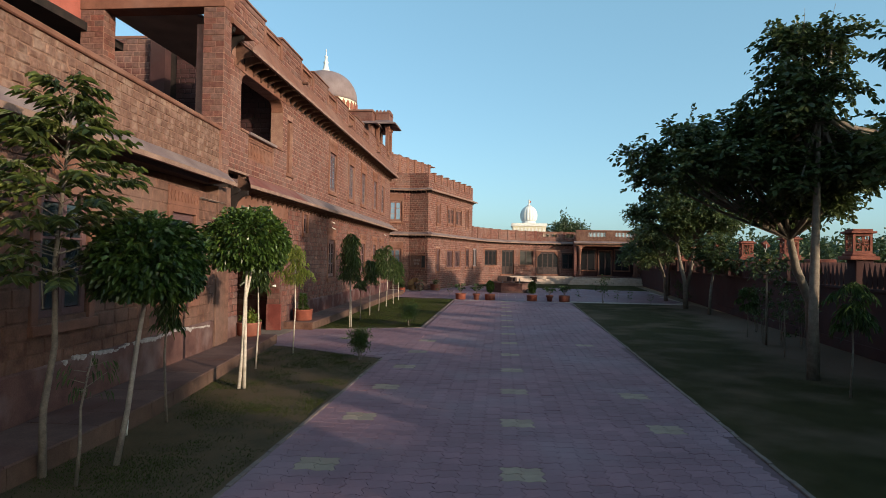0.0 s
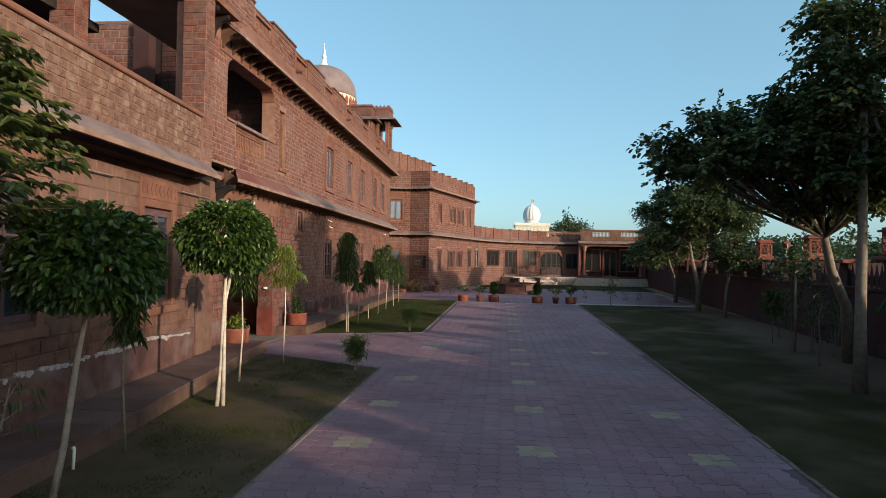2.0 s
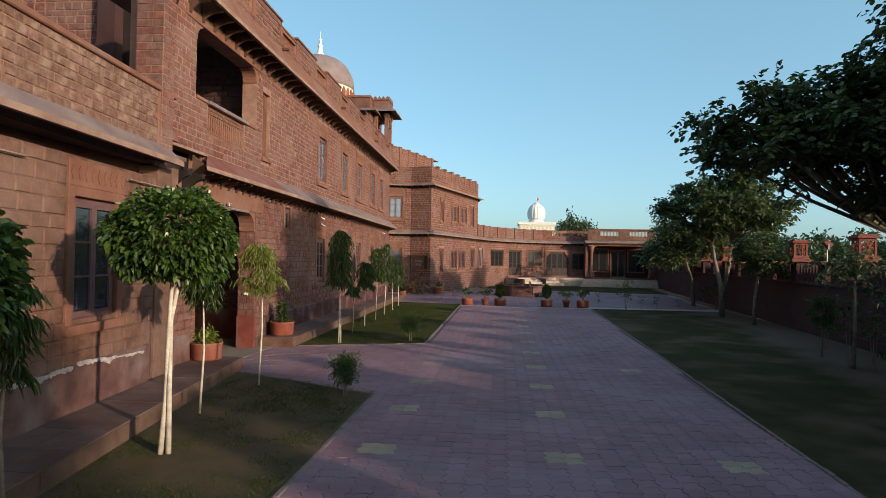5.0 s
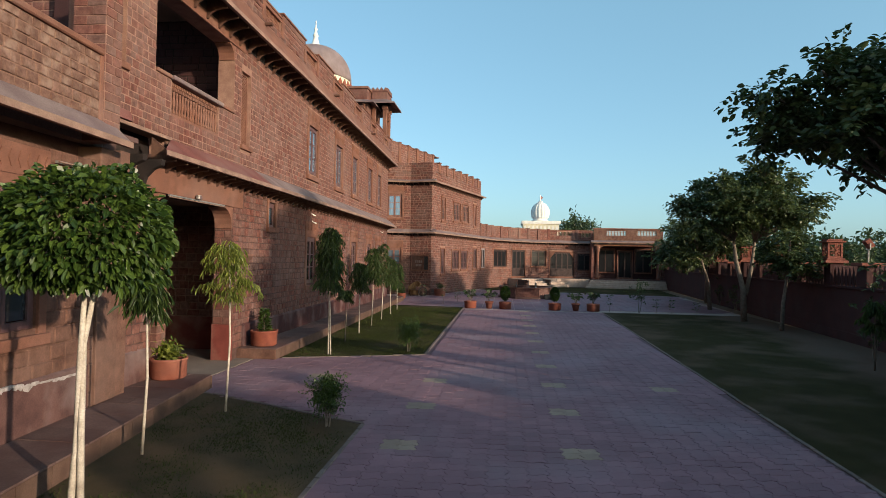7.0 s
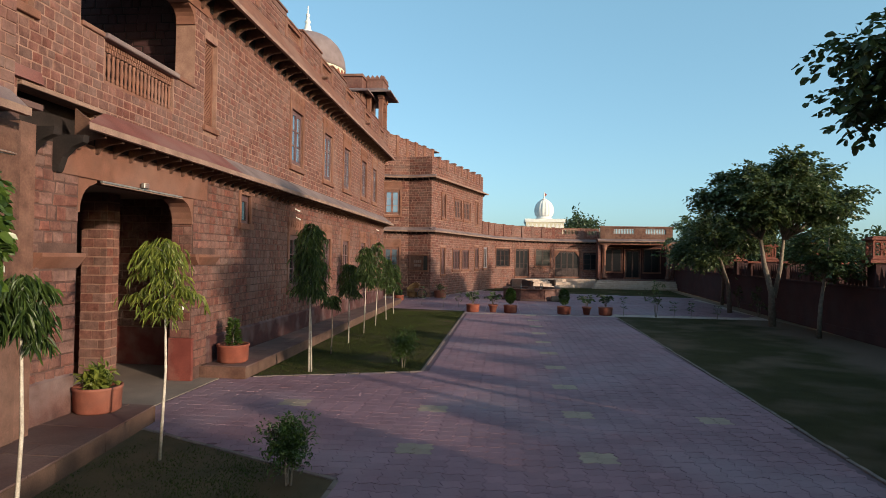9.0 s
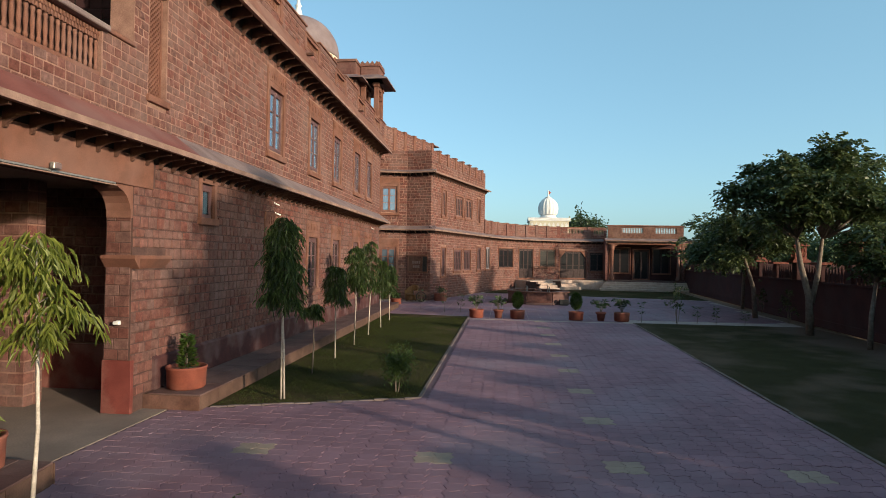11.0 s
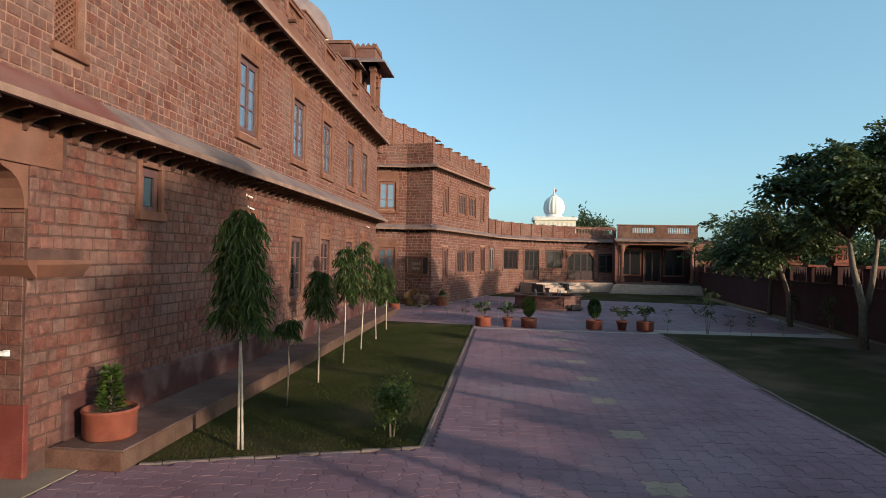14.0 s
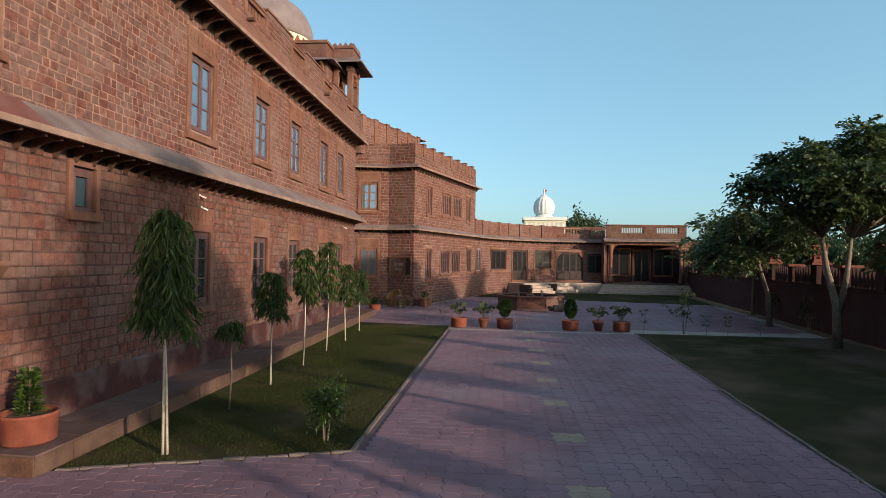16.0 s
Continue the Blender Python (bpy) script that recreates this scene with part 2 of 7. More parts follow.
def trodden_lawn(name):
    """Thin shaded lawn that wears away softly into bare earth towards the boundary wall."""
    m = material(name, ((0.028, 0.025, 0.01), (0.045, 0.038, 0.017)), 1.4, 0.95, 0.9, 120, stain=((0.1, 0.068, 0.048), 0.85), stain_scale=0.5, spec=0.05)
    n, l = m.node_tree.nodes, m.node_tree.links
    bsdf = n["Principled BSDF"]
    col = bsdf.inputs["Base Color"].links[0].from_socket
    pos = n.new("ShaderNodeNewGeometry").outputs["Position"]
    across = n.new("ShaderNodeVectorMath")
    across.operation = "DOT_PRODUCT"
    across.inputs[1].default_value = (1, -0.1, 0)
    l.new(pos, across.inputs[0])
    ragged = n.new("ShaderNodeTexNoise")
    ragged.inputs["Scale"].default_value, ragged.inputs["Detail"].default_value = 0.28, 7
    l.new(pos, ragged.inputs["Vector"])
    edge = n.new("ShaderNodeMath")
    edge.operation, edge.inputs[1].default_value = "MULTIPLY_ADD", 6.0
    l.new(ragged.outputs["Fac"], edge.inputs[0])
    l.new(across.outputs["Value"], edge.inputs[2])
    wear = n.new("ShaderNodeMapRange")
    wear.inputs[1].default_value, wear.inputs[2].default_value, wear.inputs[4].default_value = 8.9, 10.2, 0.9
    l.new(edge.outputs[0], wear.inputs[0])
    mix = n.new("ShaderNodeMix")
    mix.data_type = "RGBA"
    l.new(wear.outputs[0], mix.inputs[0])
    l.new(col, mix.inputs[6])
    mix.inputs[7].default_value = (0.12, 0.08, 0.062, 1)
    l.new(mix.outputs[2], bsdf.inputs["Base Color"])
    return m


MAT["trodden_lawn"] = trodden_lawn("trodden_lawn")


# ---- builders ----
def mesh_object(name, bm, mat, parent=None, smooth=False):
    me = bpy.data.meshes.new(name)
    bm.to_mesh(me)
    bm.free()
    me.materials.append(MAT[mat])
    if smooth:
        me.polygons.foreach_set("use_smooth", [True] * len(me.polygons))
    ob = new(name, me)
    if parent:
        ob.parent = parent
    return ob


def part(name, bm, mat, parent, label="", smooth=False):
    ob = mesh_object(name, bm, mat, parent, smooth)
    return tagged(ob, label) if label else ob


def box(bm, x0, x1, y0, y1, z0, z1, bevel=0.0):
    r = bmesh.ops.create_cube(bm, size=1.0, matrix=Matrix.Translation(((x0 + x1) / 2, (y0 + y1) / 2, (z0 + z1) / 2)) @ Matrix.Diagonal((x1 - x0, y1 - y0, z1 - z0, 1)))
    if bevel:
        edges = list({e for v in r["verts"] for e in v.link_edges})
        bmesh.ops.bevel(bm, geom=edges, offset=bevel, segments=1, affect="EDGES")
    return bm


def boxes(*specs, bevel=0.0):
    bm = bmesh.new()
    for s in specs:
        box(bm, *s, bevel=bevel)
    return bm


def prism(points, axis, a, b, bm=None):
    """Extrude a closed outline. axis 'x': points are (y, z); 'y': (x, z); 'z': (x, y)."""
    bm = bm or bmesh.new()

    def at(p, h):
        return {"x": (h, p[0], p[1]), "y": (p[0], h, p[1]), "z": (p[0], p[1], h)}[axis]

    lo = [bm.verts.new(at(p, a)) for p in points]
    hi = [bm.verts.new(at(p, b)) for p in points]
    bm.faces.new(lo), bm.faces.new(hi)
    for i in range(len(points)):
        j = (i + 1) % len(points)
        bm.faces.new((lo[i], lo[j], hi[j], hi[i]))
    bmesh.ops.recalc_face_normals(bm, faces=bm.faces[:])
    return bm


def turned(profile, seg=24, bm=None, centre=(0, 0), ridges=0, ridge=0.0):
    """A turned body from (radius, height) pairs; ridges flute it."""
    bm = bm or bmesh.new()
    rings = []
    for r, z in profile:
        ring = []
        for i in range(seg):
            a = 2 * math.pi * i / seg
            rr = r * (1 + ridge * abs(math.sin(a * ridges / 2))) if ridges else r
            ring.append(bm.verts.new((centre[0] + rr * math.cos(a), centre[1] + rr * math.sin(a), z)))
        rings.append(ring)
    for lo, hi in zip(rings, rings[1:]):
        for i in range(seg):
            j = (i + 1) % seg
            bm.faces.new((lo[i], lo[j], hi[j], hi[i]))
    bm.faces.new(rings[0][::-1]), bm.faces.new(rings[-1])
    bmesh.ops.recalc_face_normals(bm, faces=bm.faces[:])
    return bm


def tube(points, radii, seg=8, bm=None):
    bm = bm or bmesh.new()
    rings = []
    for i, (p, r) in enumerate(zip(points, radii)):
        p = Vector(p)
        d = (Vector(points[min(i + 1, len(points) - 1)]) - Vector(points[max(i - 1, 0)])).normalized()
        s = d.orthogonal().normalized() if abs(d.z) < 0.9 else d.cross(Vector((0, 1, 0))).normalized()
        t = d.cross(s)
        rings.append([bm.verts.new(p + r * (math.cos(a) * s + math.sin(a) * t)) for a in [2 * math.pi * k / seg for k in range(seg)]])
    for lo, hi in zip(rings, rings[1:]):
        for i in range(seg):
            j = (i + 1) % seg
            bm.faces.new((lo[i], lo[j], hi[j], hi[i]))
    bm.faces.new(rings[0]), bm.faces.new(rings[-1])
    bmesh.ops.recalc_face_normals(bm, faces=bm.faces[:])
    return bm


def along(p, q, z=0.0):
    """Local frame of a wall seen from outside: x from p to q, y into the wall, z up."""
    d = Vector((q[0] - p[0], q[1] - p[1], 0)).normalized()
    m = Matrix.Identity(4)
    m.col[0][:3], m.col[1][:3], m.col[3][:3] = d, (-d.y, d.x, 0), (p[0], p[1], z)
    return m


def span(p, q):
    return math.hypot(q[0] - p[0], q[1] - p[1])


def wall_mesh(length, z0, z1, holes, thick):
    """A wall of the given length with rectangular holes (u0, u1, z0, z1) right through it."""
    us = sorted({0, length, *[v for h in holes for v in h[:2] if 0 < v < length]})
    zs = sorted({z0, z1, *[v for h in holes for v in h[2:] if z0 < v < z1]})
    solid = {}
    for i in range(len(us) - 1):
        for k in range(len(zs) - 1):
            u, z = (us[i] + us[i + 1]) / 2, (zs[k] + zs[k + 1]) / 2
            solid[i, k] = not any(h[0] < u < h[1] and h[2] < z < h[3] for h in holes)
    bm = bmesh.new()
    vs = {}

    def v(i, k, y):
        if (i, k, y) not in vs:
            vs[i, k, y] = bm.verts.new((us[i], y, zs[k]))
        return vs[i, k, y]

    for (i, k), on in solid.items():
        if not on:
            continue
        bm.faces.new((v(i, k, 0), v(i + 1, k, 0), v(i + 1, k + 1, 0), v(i, k + 1, 0)))
        bm.faces.new((v(i, k, thick), v(i, k + 1, thick), v(i + 1, k + 1, thick), v(i + 1, k, thick)))
        for di, dk, a, b in ((-1, 0, (i, k), (i, k + 1)), (1, 0, (i + 1, k + 1), (i + 1, k)), (0, -1, (i + 1, k), (i, k)), (0, 1, (i, k + 1), (i + 1, k + 1))):
            if not solid.get((i + di, k + dk), False):
                bm.faces.new((v(*a, 0), v(*b, 0), v(*b, thick), v(*a, thick)))
    bmesh.ops.recalc_face_normals(bm, faces=bm.faces[:])
    return bm


def cut_spans(a, b, gaps):
    out = [(a, b)]
    for g0, g1 in gaps:
        out = [p for s, e in out for p in ((s, min(e, g0)), (max(s, g1), e)) if p[1] - p[0] > 0.03]
    return out


BLOCK_FACES = [(0, 1, 5, 4), (1, 2, 6, 5), (2, 3, 7, 6), (3, 0, 4, 7), (4, 5, 6, 7)]
UNIT_BLOCK = {}


def block_verts(u0, u1, z0, z1, out, rng, by):
    e = rng.uniform(0.01, 0.028)
    j = [rng.uniform(-0.017, 0.017) for _ in range(8)]
    k = [rng.uniform(-0.008, 0.008) for _ in range(4)]
    f = [by - out * (1 + 26 * q) for q in j[4:]]
    return [(u0 + j[0], by, z0 + k[0]), (u1 + j[1], by, z0 + k[1]), (u1 + j[2], by, z1 + k[2]), (u0 + j[3], by, z1 + k[3]),
            (u0 + e + j[0], f[0], z0 + e + k[0]), (u1 - e + j[1], f[1], z0 + e + k[1]), (u1 - e + j[2], f[2], z1 - e + k[2]), (u0 + e + j[3], f[3], z1 - e + k[3])]


def unit_blocks(mat):
    """A few unit blocks, from which single ones are scaled."""
    if mat not in UNIT_BLOCK:
        rng, made = random.Random(5), []
        for _ in range(6):
            q = [rng.uniform(-0.02, 0.02) for _ in range(8)]
            a = 0.07
            co = [(0 + q[0], 0, 0), (1 + q[1], 0, 0), (1 + q[2], 0, 1), (0 + q[3], 0, 1), (a * 0.7, -1, a), (1 - a * 0.7, -1 + q[4], a), (1 - a * 0.7, -1 + q[5], 1 - a), (a * 0.7, -1 + q[6], 1 - a)]
            me = bpy.data.meshes.new("block")
            me.from_pydata(co, [], BLOCK_FACES)
            me.materials.append(MAT[mat])
            made.append(me)
        UNIT_BLOCK[mat] = made
    return UNIT_BLOCK[mat]


LATER = []  # wall stones are laid last


def lay_blocks(wall, u0, u1, z0, z1, holes, course, seed, single=None, mat="block", lengths=(1.1, 2.1), by=0.0, joint=0.012, relief=(0.008, 0.024)):
    LATER.append((wall, u0, u1, z0, z1, holes, course, seed, single, mat, lengths, by, joint, relief))


def lay_all():
    for wall, u0, u1, z0, z1, holes, course, seed, single, mat, lengths, by, joint, relief in LATER:
        rng = random.Random(seed)
        rows = max(1, round((z1 - z0) / course))
        h = (z1 - z0) / rows
        co, faces, count = [], [], 0
        cuts = [z0] + [z0 + (r + rng.uniform(-0.11, 0.11)) * h for r in range(1, rows)] + [z1]
        for r in range(rows):
            a, b = cuts[r], cuts[r + 1]
            gaps = [(g[0], g[1]) for g in holes if g[2] < b - 0.3 * h and g[3] > a + 0.3 * h]
            for s, e in cut_spans(u0, u1, gaps):
                u = s
                first = True
                while u < e - 0.02:
                    w = rng.uniform(*lengths) * course * (0.6 if first and r % 2 else 1)
                    first = False
                    if e - (u + w) < 0.6 * course:
                        w = e - u
                    out = rng.uniform(*relief)
                    p = (u + joint / 2, u + w - joint / 2, a + joint / 2, b - joint / 2)
                    if single and single[0] <= u <= single[1] and single[2] <= a <= single[3] and count < 300:
                        ob = new("stone_block", rng.choice(unit_blocks(mat)))
                        ob.parent = wall
                        ob.location, ob.scale = (p[0], by, p[2]), (p[1] - p[0], out, p[3] - p[2])
                        count += 1
                    else:
                        k = len(co)
                        co += block_verts(*p, out, rng, by)
                        faces += [tuple(k + i for i in f) for f in BLOCK_FACES]
                    u += w
        me = bpy.data.meshes.new("stone_blocks")
        me.from_pydata(co, [], faces)
        me.materials.append(MAT[mat])
        ob = new("stone_blocks", me)
        ob.parent = wall
        tagged(ob, kind="stuff")


def structure(ob, label, category):
    return tagged(ob, label, category, kind="structure")


def empty_thing(name, m, label, category, group="", kind=""):
    ob = new(name)
    ob.empty_display_size = 0.2
    ob.matrix_world = m
    return tagged(ob, label, category, group, kind)


def eave(name, p, q, z, out, rise, label, step=0.45, brackets=True, bracket_h=0.2, u_from=0.0, ends=(0.0, 0.0), mat="flash", root=0.02, mitre=0.0):
    """A sloping stone eave on curved brackets. z: its lower edge; it slopes up by rise to depth root; mitre cuts its start back at the wall."""
    m, L = along(p, q), span(p, q)
    thing = empty_thing(name, m @ Matrix.Translation((0, 0, z)), label, "eave", kind="structure")
    a, b = -ends[0], L + ends[1]

    def run(points, shift=0.0):
        bm = prism(points, "x", a + shift, b - shift)
        for v in bm.verts:
            if v.co.x < (a + b) / 2:
                v.co.x += mitre * max(0.0, (v.co.y + out) / (out + root))
        return bm

    part("skirt", run([(root, rise + 0.05), (-out, 0.1), (-out, 0.06), (root, rise - 0.05)]), mat, thing)
    part("edge_strip", run([(-out - 0.025, 0.0), (-out - 0.025, 0.1), (-out + 0.06, 0.1), (-out + 0.06, 0.0)], -0.01), "fascia", thing)
    # underside coloured near black in place of eave shade
    part("soffit", run([(root, rise - 0.053), (-out + 0.062, 0.05), (-out + 0.062, 0.02), (root, rise - 0.09)], 0.02), "shade_black", thing, "soffit coloured dark for its shade")
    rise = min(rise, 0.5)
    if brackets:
        # added dark strip: paints the shade between brackets onto the wall
        part("cove", prism([(-0.012, -bracket_h * 0.72), (-0.012, rise - 0.1), (-out * 0.5, 0.03 + (rise - 0.1) * 0.45), (-0.06, rise - 0.14), (-0.02, -bracket_h * 0.72)], "x", 0.02 + u_from + mitre * 0.5, b - 0.03), "shade_black", thing, "dark strip standing for shade between the brackets")
        w = 0.86 * out - 0.09
        pts = [(0.0, -bracket_h), (0.0, rise - 0.06), (-out * 0.86, 0.04)] + [(-out * 0.86 + w * math.sin(a), -0.04 - (bracket_h - 0.06) * (1 - math.cos(a))) for a in (0, 0.35, 0.7, 1.05, 1.35, 1.57)] + [(-0.07, -bracket_h)]
        me = None
        u = u_from + step / 2
        while u < L:
            if me is None:
                ob = part("bracket", prism(pts, "x", -0.023, 0.023), "bracket", thing)
                me = ob.data
            else:
                ob = new("bracket", me)
                ob.parent = thing
            ob.location = (u, 0, 0)
            u += step
    return thing


def window_unit(name, m, w, h, wood="woodbrown", pane="glass", rows=3, panel=True, label="", frame_w=0.16, depth=0.16, cols=2, lintel=0.42, sill=0.22):
    """A casement window with stone surround; m puts its lower left opening corner on the wall face."""
    thing = empty_thing(name, m, label or "two-leaf wooden casement window in a dressed stone surround", "window", kind="structure")
    f = frame_w
    sur = boxes((-f, 0, -0.05, 0.1, -sill, h + f), (w, w + f, -0.05, 0.1, -sill, h + f), (0, w, -0.05, 0.1, h, h + f), bevel=0.008)
    part("stone_surround", sur, "dressed", thing)
    part("sill", boxes((-f - 0.03, w + f + 0.03, -0.1, 0.12, -sill - 0.02, -sill + 0.14), bevel=0.01), "dressed", thing)
    if panel:
        pb = boxes((-f, w + f, -0.045, 0.02, h + f + 0.003, h + f + lintel), bevel=0.006)
        part("carved_panel", pb, "dressed", thing)
        cb = bmesh.new()
        k = max(3, int((w + 2 * f) / 0.17))
        for i in range(k):
            u = -f + (i + 0.5) * (w + 2 * f) / k
            zc = h + f + lintel * 0.5
            prism([(u - 0.05, zc), (u, zc + lintel * 0.28), (u + 0.05, zc), (u, zc - lintel * 0.28)], "y", -0.062, -0.04, cb)
        part("carving", cb, "dressed", thing)
    wf = boxes((0, 0.07, 0.04, depth, -sill + 0.12, h), (w - 0.07, w, 0.04, depth, -sill + 0.12, h), (0.07, w - 0.07, 0.04, depth, h - 0.08, h), (0.07, w - 0.07, 0.04, depth, -sill + 0.12, 0.02))
    part("window_frame", wf, wood, thing)
    lw = (w - 0.14) / cols
    for c in range(cols):
        a = 0.07 + c * lw
        leaf = boxes((a + 0.004, a + 0.07, 0.02, 0.075, 0.024, h - 0.084), (a + lw - 0.07, a + lw - 0.004, 0.02, 0.075, 0.024, h - 0.084), (a + 0.07, a + lw - 0.07, 0.02, 0.075, 0.024, 0.12), (a + 0.07, a + lw - 0.07, 0.02, 0.075, h - 0.16, h - 0.084))
        ph = (h - 0.28) / rows
        for r in range(1, rows):
            box(leaf, a + 0.07, a + lw - 0.07, 0.025, 0.07, 0.12 + r * ph - 0.018, 0.12 + r * ph + 0.018)
        lf = part("casement", leaf, wood, thing)
        for r in range(rows):
            part("pane", boxes((a + 0.068, a + lw - 0.068, 0.05, 0.056, 0.12 + r * ph + 0.016, 0.12 + (r + 1) * ph - 0.016)), pane, lf)
    part("dark_room", boxes((0.001, w - 0.001, depth + 0.25, depth + 0.27, -sill + 0.12, h)), "ceiling", thing)
    return thing


# ---- ground ----
def fx(y):
    """x of the main facade at y."""
    return -8.05 - 0.0167 * (y - 22)


def sheet(name, outline, z, mat, depth=0.3):
    bm = prism(outline, "z", z - depth, z)
    return mesh_object(name, bm, mat)


ground = structure(sheet("ground", [(-900, -300), (900, -300), (900, 1800), (-900, 1800)], -0.06, "soil", 0.5), "dry earth ground reaching to the horizon", "ground")
road_R = lambda y: 3.43 + 0.029 * y
lawn_near = structure(sheet("lawn_1", [(-6.5, -6), (-3.22, -6), (-3.22, 15.15), (-6.93, 16.85)], 0.0, "worn_grass"), "mown dark green lawn with bare patches beside the path", "lawn")
lawn_mid = structure(sheet("lawn_2", [(-6.93, 21.1), (-3.14, 22.42), (-3.12, 39.3), (-7.25, 39.8)], 0.0, "grass"), "mown green lawn between walkway and driveway", "lawn")
lawn_right = structure(sheet("lawn_3", [(road_R(-6), -6), (12, -6), (12.2, 38.4), (road_R(38), 38.3)], 0.0, "trodden_lawn"), "shaded lawn with bare earth patches beside the driveway", "lawn")
lawn_far = structure(sheet("lawn_4", [(-3.0, 59.5), (13.6, 55.5), (14.6, 66.0), (-0.6, 67.5)], 0.0, "grass"), "strip of lawn before the end wing", "lawn")
road = structure(sheet("driveway", [(-3.22, -12), (road_R(-12), -12), (road_R(38.3), 38.3), (12.1, 38.5), (13.6, 55.4), (-3.0, 59.4), (-2.0, 72), (-30, 72), (-30, 39.85), (-7.3, 39.85), (-3.12, 39.35), (-3.14, 22.38), (-6.95, 21.05), (-12.5, 21.05), (-12.5, 16.75), (-6.62, 16.75), (-3.22, 15.2)], -0.016, "grout"), "driveway of interlocking red-grey pavers", "driveway")

# ---- main facade ----
FA, FB = (fx(-4), -4.0), (fx(42.9), 42.9)
FM, FL = along(FA, FB), span(FA, FB)
U = lambda y: y + 4.0
GW = [26.47, 30.2, 33.25, 36.72, 39.37]
low_holes = [(U(16.66), U(20.32), -0.1, 4.05), (U(22.72), U(23.3), 3.62, 4.42), (U(-3.6), U(-3.0), 1.75, 3.62)]
low_holes += [(U(15.45), U(17.2), 4.5, 5.0)]
low_holes += [(U(y), U(y) + 1.1, 1.78, 3.5) for y in GW]
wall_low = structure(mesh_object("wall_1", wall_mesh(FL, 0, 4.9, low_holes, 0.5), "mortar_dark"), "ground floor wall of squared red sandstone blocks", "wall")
wall_low.matrix_world = FM
up_holes = [(U(15.4), U(17.2), 4.8, 5.24), (U(15.25), U(15.66), 6.33, 8.4), (U(16.62), U(20.22), 6.5, 8.3), (U(20.68), U(21.27), 5.8, 7.8), (U(17.22), U(19.37), 5.72, 6.48)] + [(U(y), U(y) + 1.1, 5.87, 7.65) for y in GW]
U0 = U(14.75)
wall_up = structure(mesh_object("wall_2", wall_mesh(FL - U0, 4.9, 9.0, [(h[0] - U0, h[1] - U0, h[2], h[3]) for h in up_holes], 0.45), "mortar"), "upper storey wall of small red sandstone blocks", "wall")
wall_up.matrix_world = FM @ Matrix.Translation((U0, 0, 0))


def pad(h, a, b=0.0, top=0.0):
    return (h[0] - a, h[1] + a, h[2] - b, h[3] + top)


low_skip = [low_holes[0], (U(15.87), U(21.37), 2.62, 2.82), (U(16.07), U(20.97), 4.05, 4.62), pad(low_holes[1], 0.12, 0.12, 0.1)] + [low_holes[3]] + [pad(h, 0.16, 0.22, 0.58) for h in low_holes[2:3] + low_holes[4:]]
lay_blocks(wall_low, U(15.75), FL, 0.28, 4.66, low_skip, 0.19, 11, (U(20.6), U(24.5), 0.9, 4.8), "block", (0.9, 1.4), joint=0.022)
# near wing: its own wall runs at a slight angle to the main facade
nx = lambda y: -7.0 - (y - 8.98) * 0.107
WA, WB = (nx(-4), -4.0), (nx(15.1), 15.1)
WM, WL = along(WA, WB), span(WA, WB)
WU = lambda y: (y + 4.0) * 1.0057
near_wins = [11.86, 7.6, 3.3]
near_holes = [(WU(y), WU(y) + 1.26, 1.72, 3.66) for y in near_wins]
wall_near = structure(mesh_object("wall_30", wall_mesh(WL, 0, 4.3, near_holes, 0.35), "plaster"), "near wing wall of large flush sandstone blocks", "wall")
wall_near.matrix_world = WM
lay_blocks(wall_near, 0, WL - 0.62, 0.28, 4.3, [pad(h, 0.16, 0.22, 0.58) for h in near_holes], 0.24, 12, (WU(9.5), WU(14.4), 0.9, 4.3), "plaster", (1.2, 2.2), joint=0.013)
structure(mesh_object("pilaster_1", boxes((WL - 0.6, WL + 0.02, -0.05, 0.4, 0.28, 4.55), bevel=0.012), "plaster"), "plain sandstone pilaster at the end of the near wing", "pilaster").matrix_world = WM
structure(mesh_object("wall_31", boxes((fx(15) - 0.2, nx(15.1) + 0.02, 15.13, 15.4, 0, 4.6)), "plaster"), "return wall between near wing and gate", "wall")
up_skip = [(h[0] - U0, h[1] - U0, h[2], h[3]) for h in [pad(up_holes[1], 0, 0.12), up_holes[2], (U(17.2), U(19.4), 5.7, 6.5), (U(16.35), U(20.72), 8.3, 8.56), up_holes[0], pad(up_holes[3], 0.02, 0.14, 0.1)] + [pad(h, 0.16, 0.22, 0.58) for h in up_holes[5:]]]
lay_blocks(wall_up, 0, FL - U0, 5.12, 8.6, up_skip, 0.15, 13, (0.3, 6.2, 5.0, 6.4), "block", (1.0, 1.7), joint=0.02, relief=(0.005, 0.013))

eave("eave_9", (fx(16.04), 16.04), (fx(21.6), 21.6), 4.69, 0.6, 0.5, "sloping red stained stone eave on carved brackets over the gateway", bracket_h=0.22, mat="redskirt", mitre=1.25, u_from=0.3)
eave("eave_1", (fx(21.612), 21.612), (fx(42.9), 42.9), 4.69, 0.6, 0.5, "sloping weathered stone eave on carved brackets over the ground floor", ends=(0, 0.05), bracket_h=0.22)
eave("eave_2", (fx(15.9), 15.9), (fx(42.9), 42.9), 8.64, 0.62, 0.8, "steep projecting stone eave on curved brackets under the parapet", ends=(0, 0.05), step=0.6, bracket_h=0.27, mat="dressed", root=-0.19, mitre=1.6)

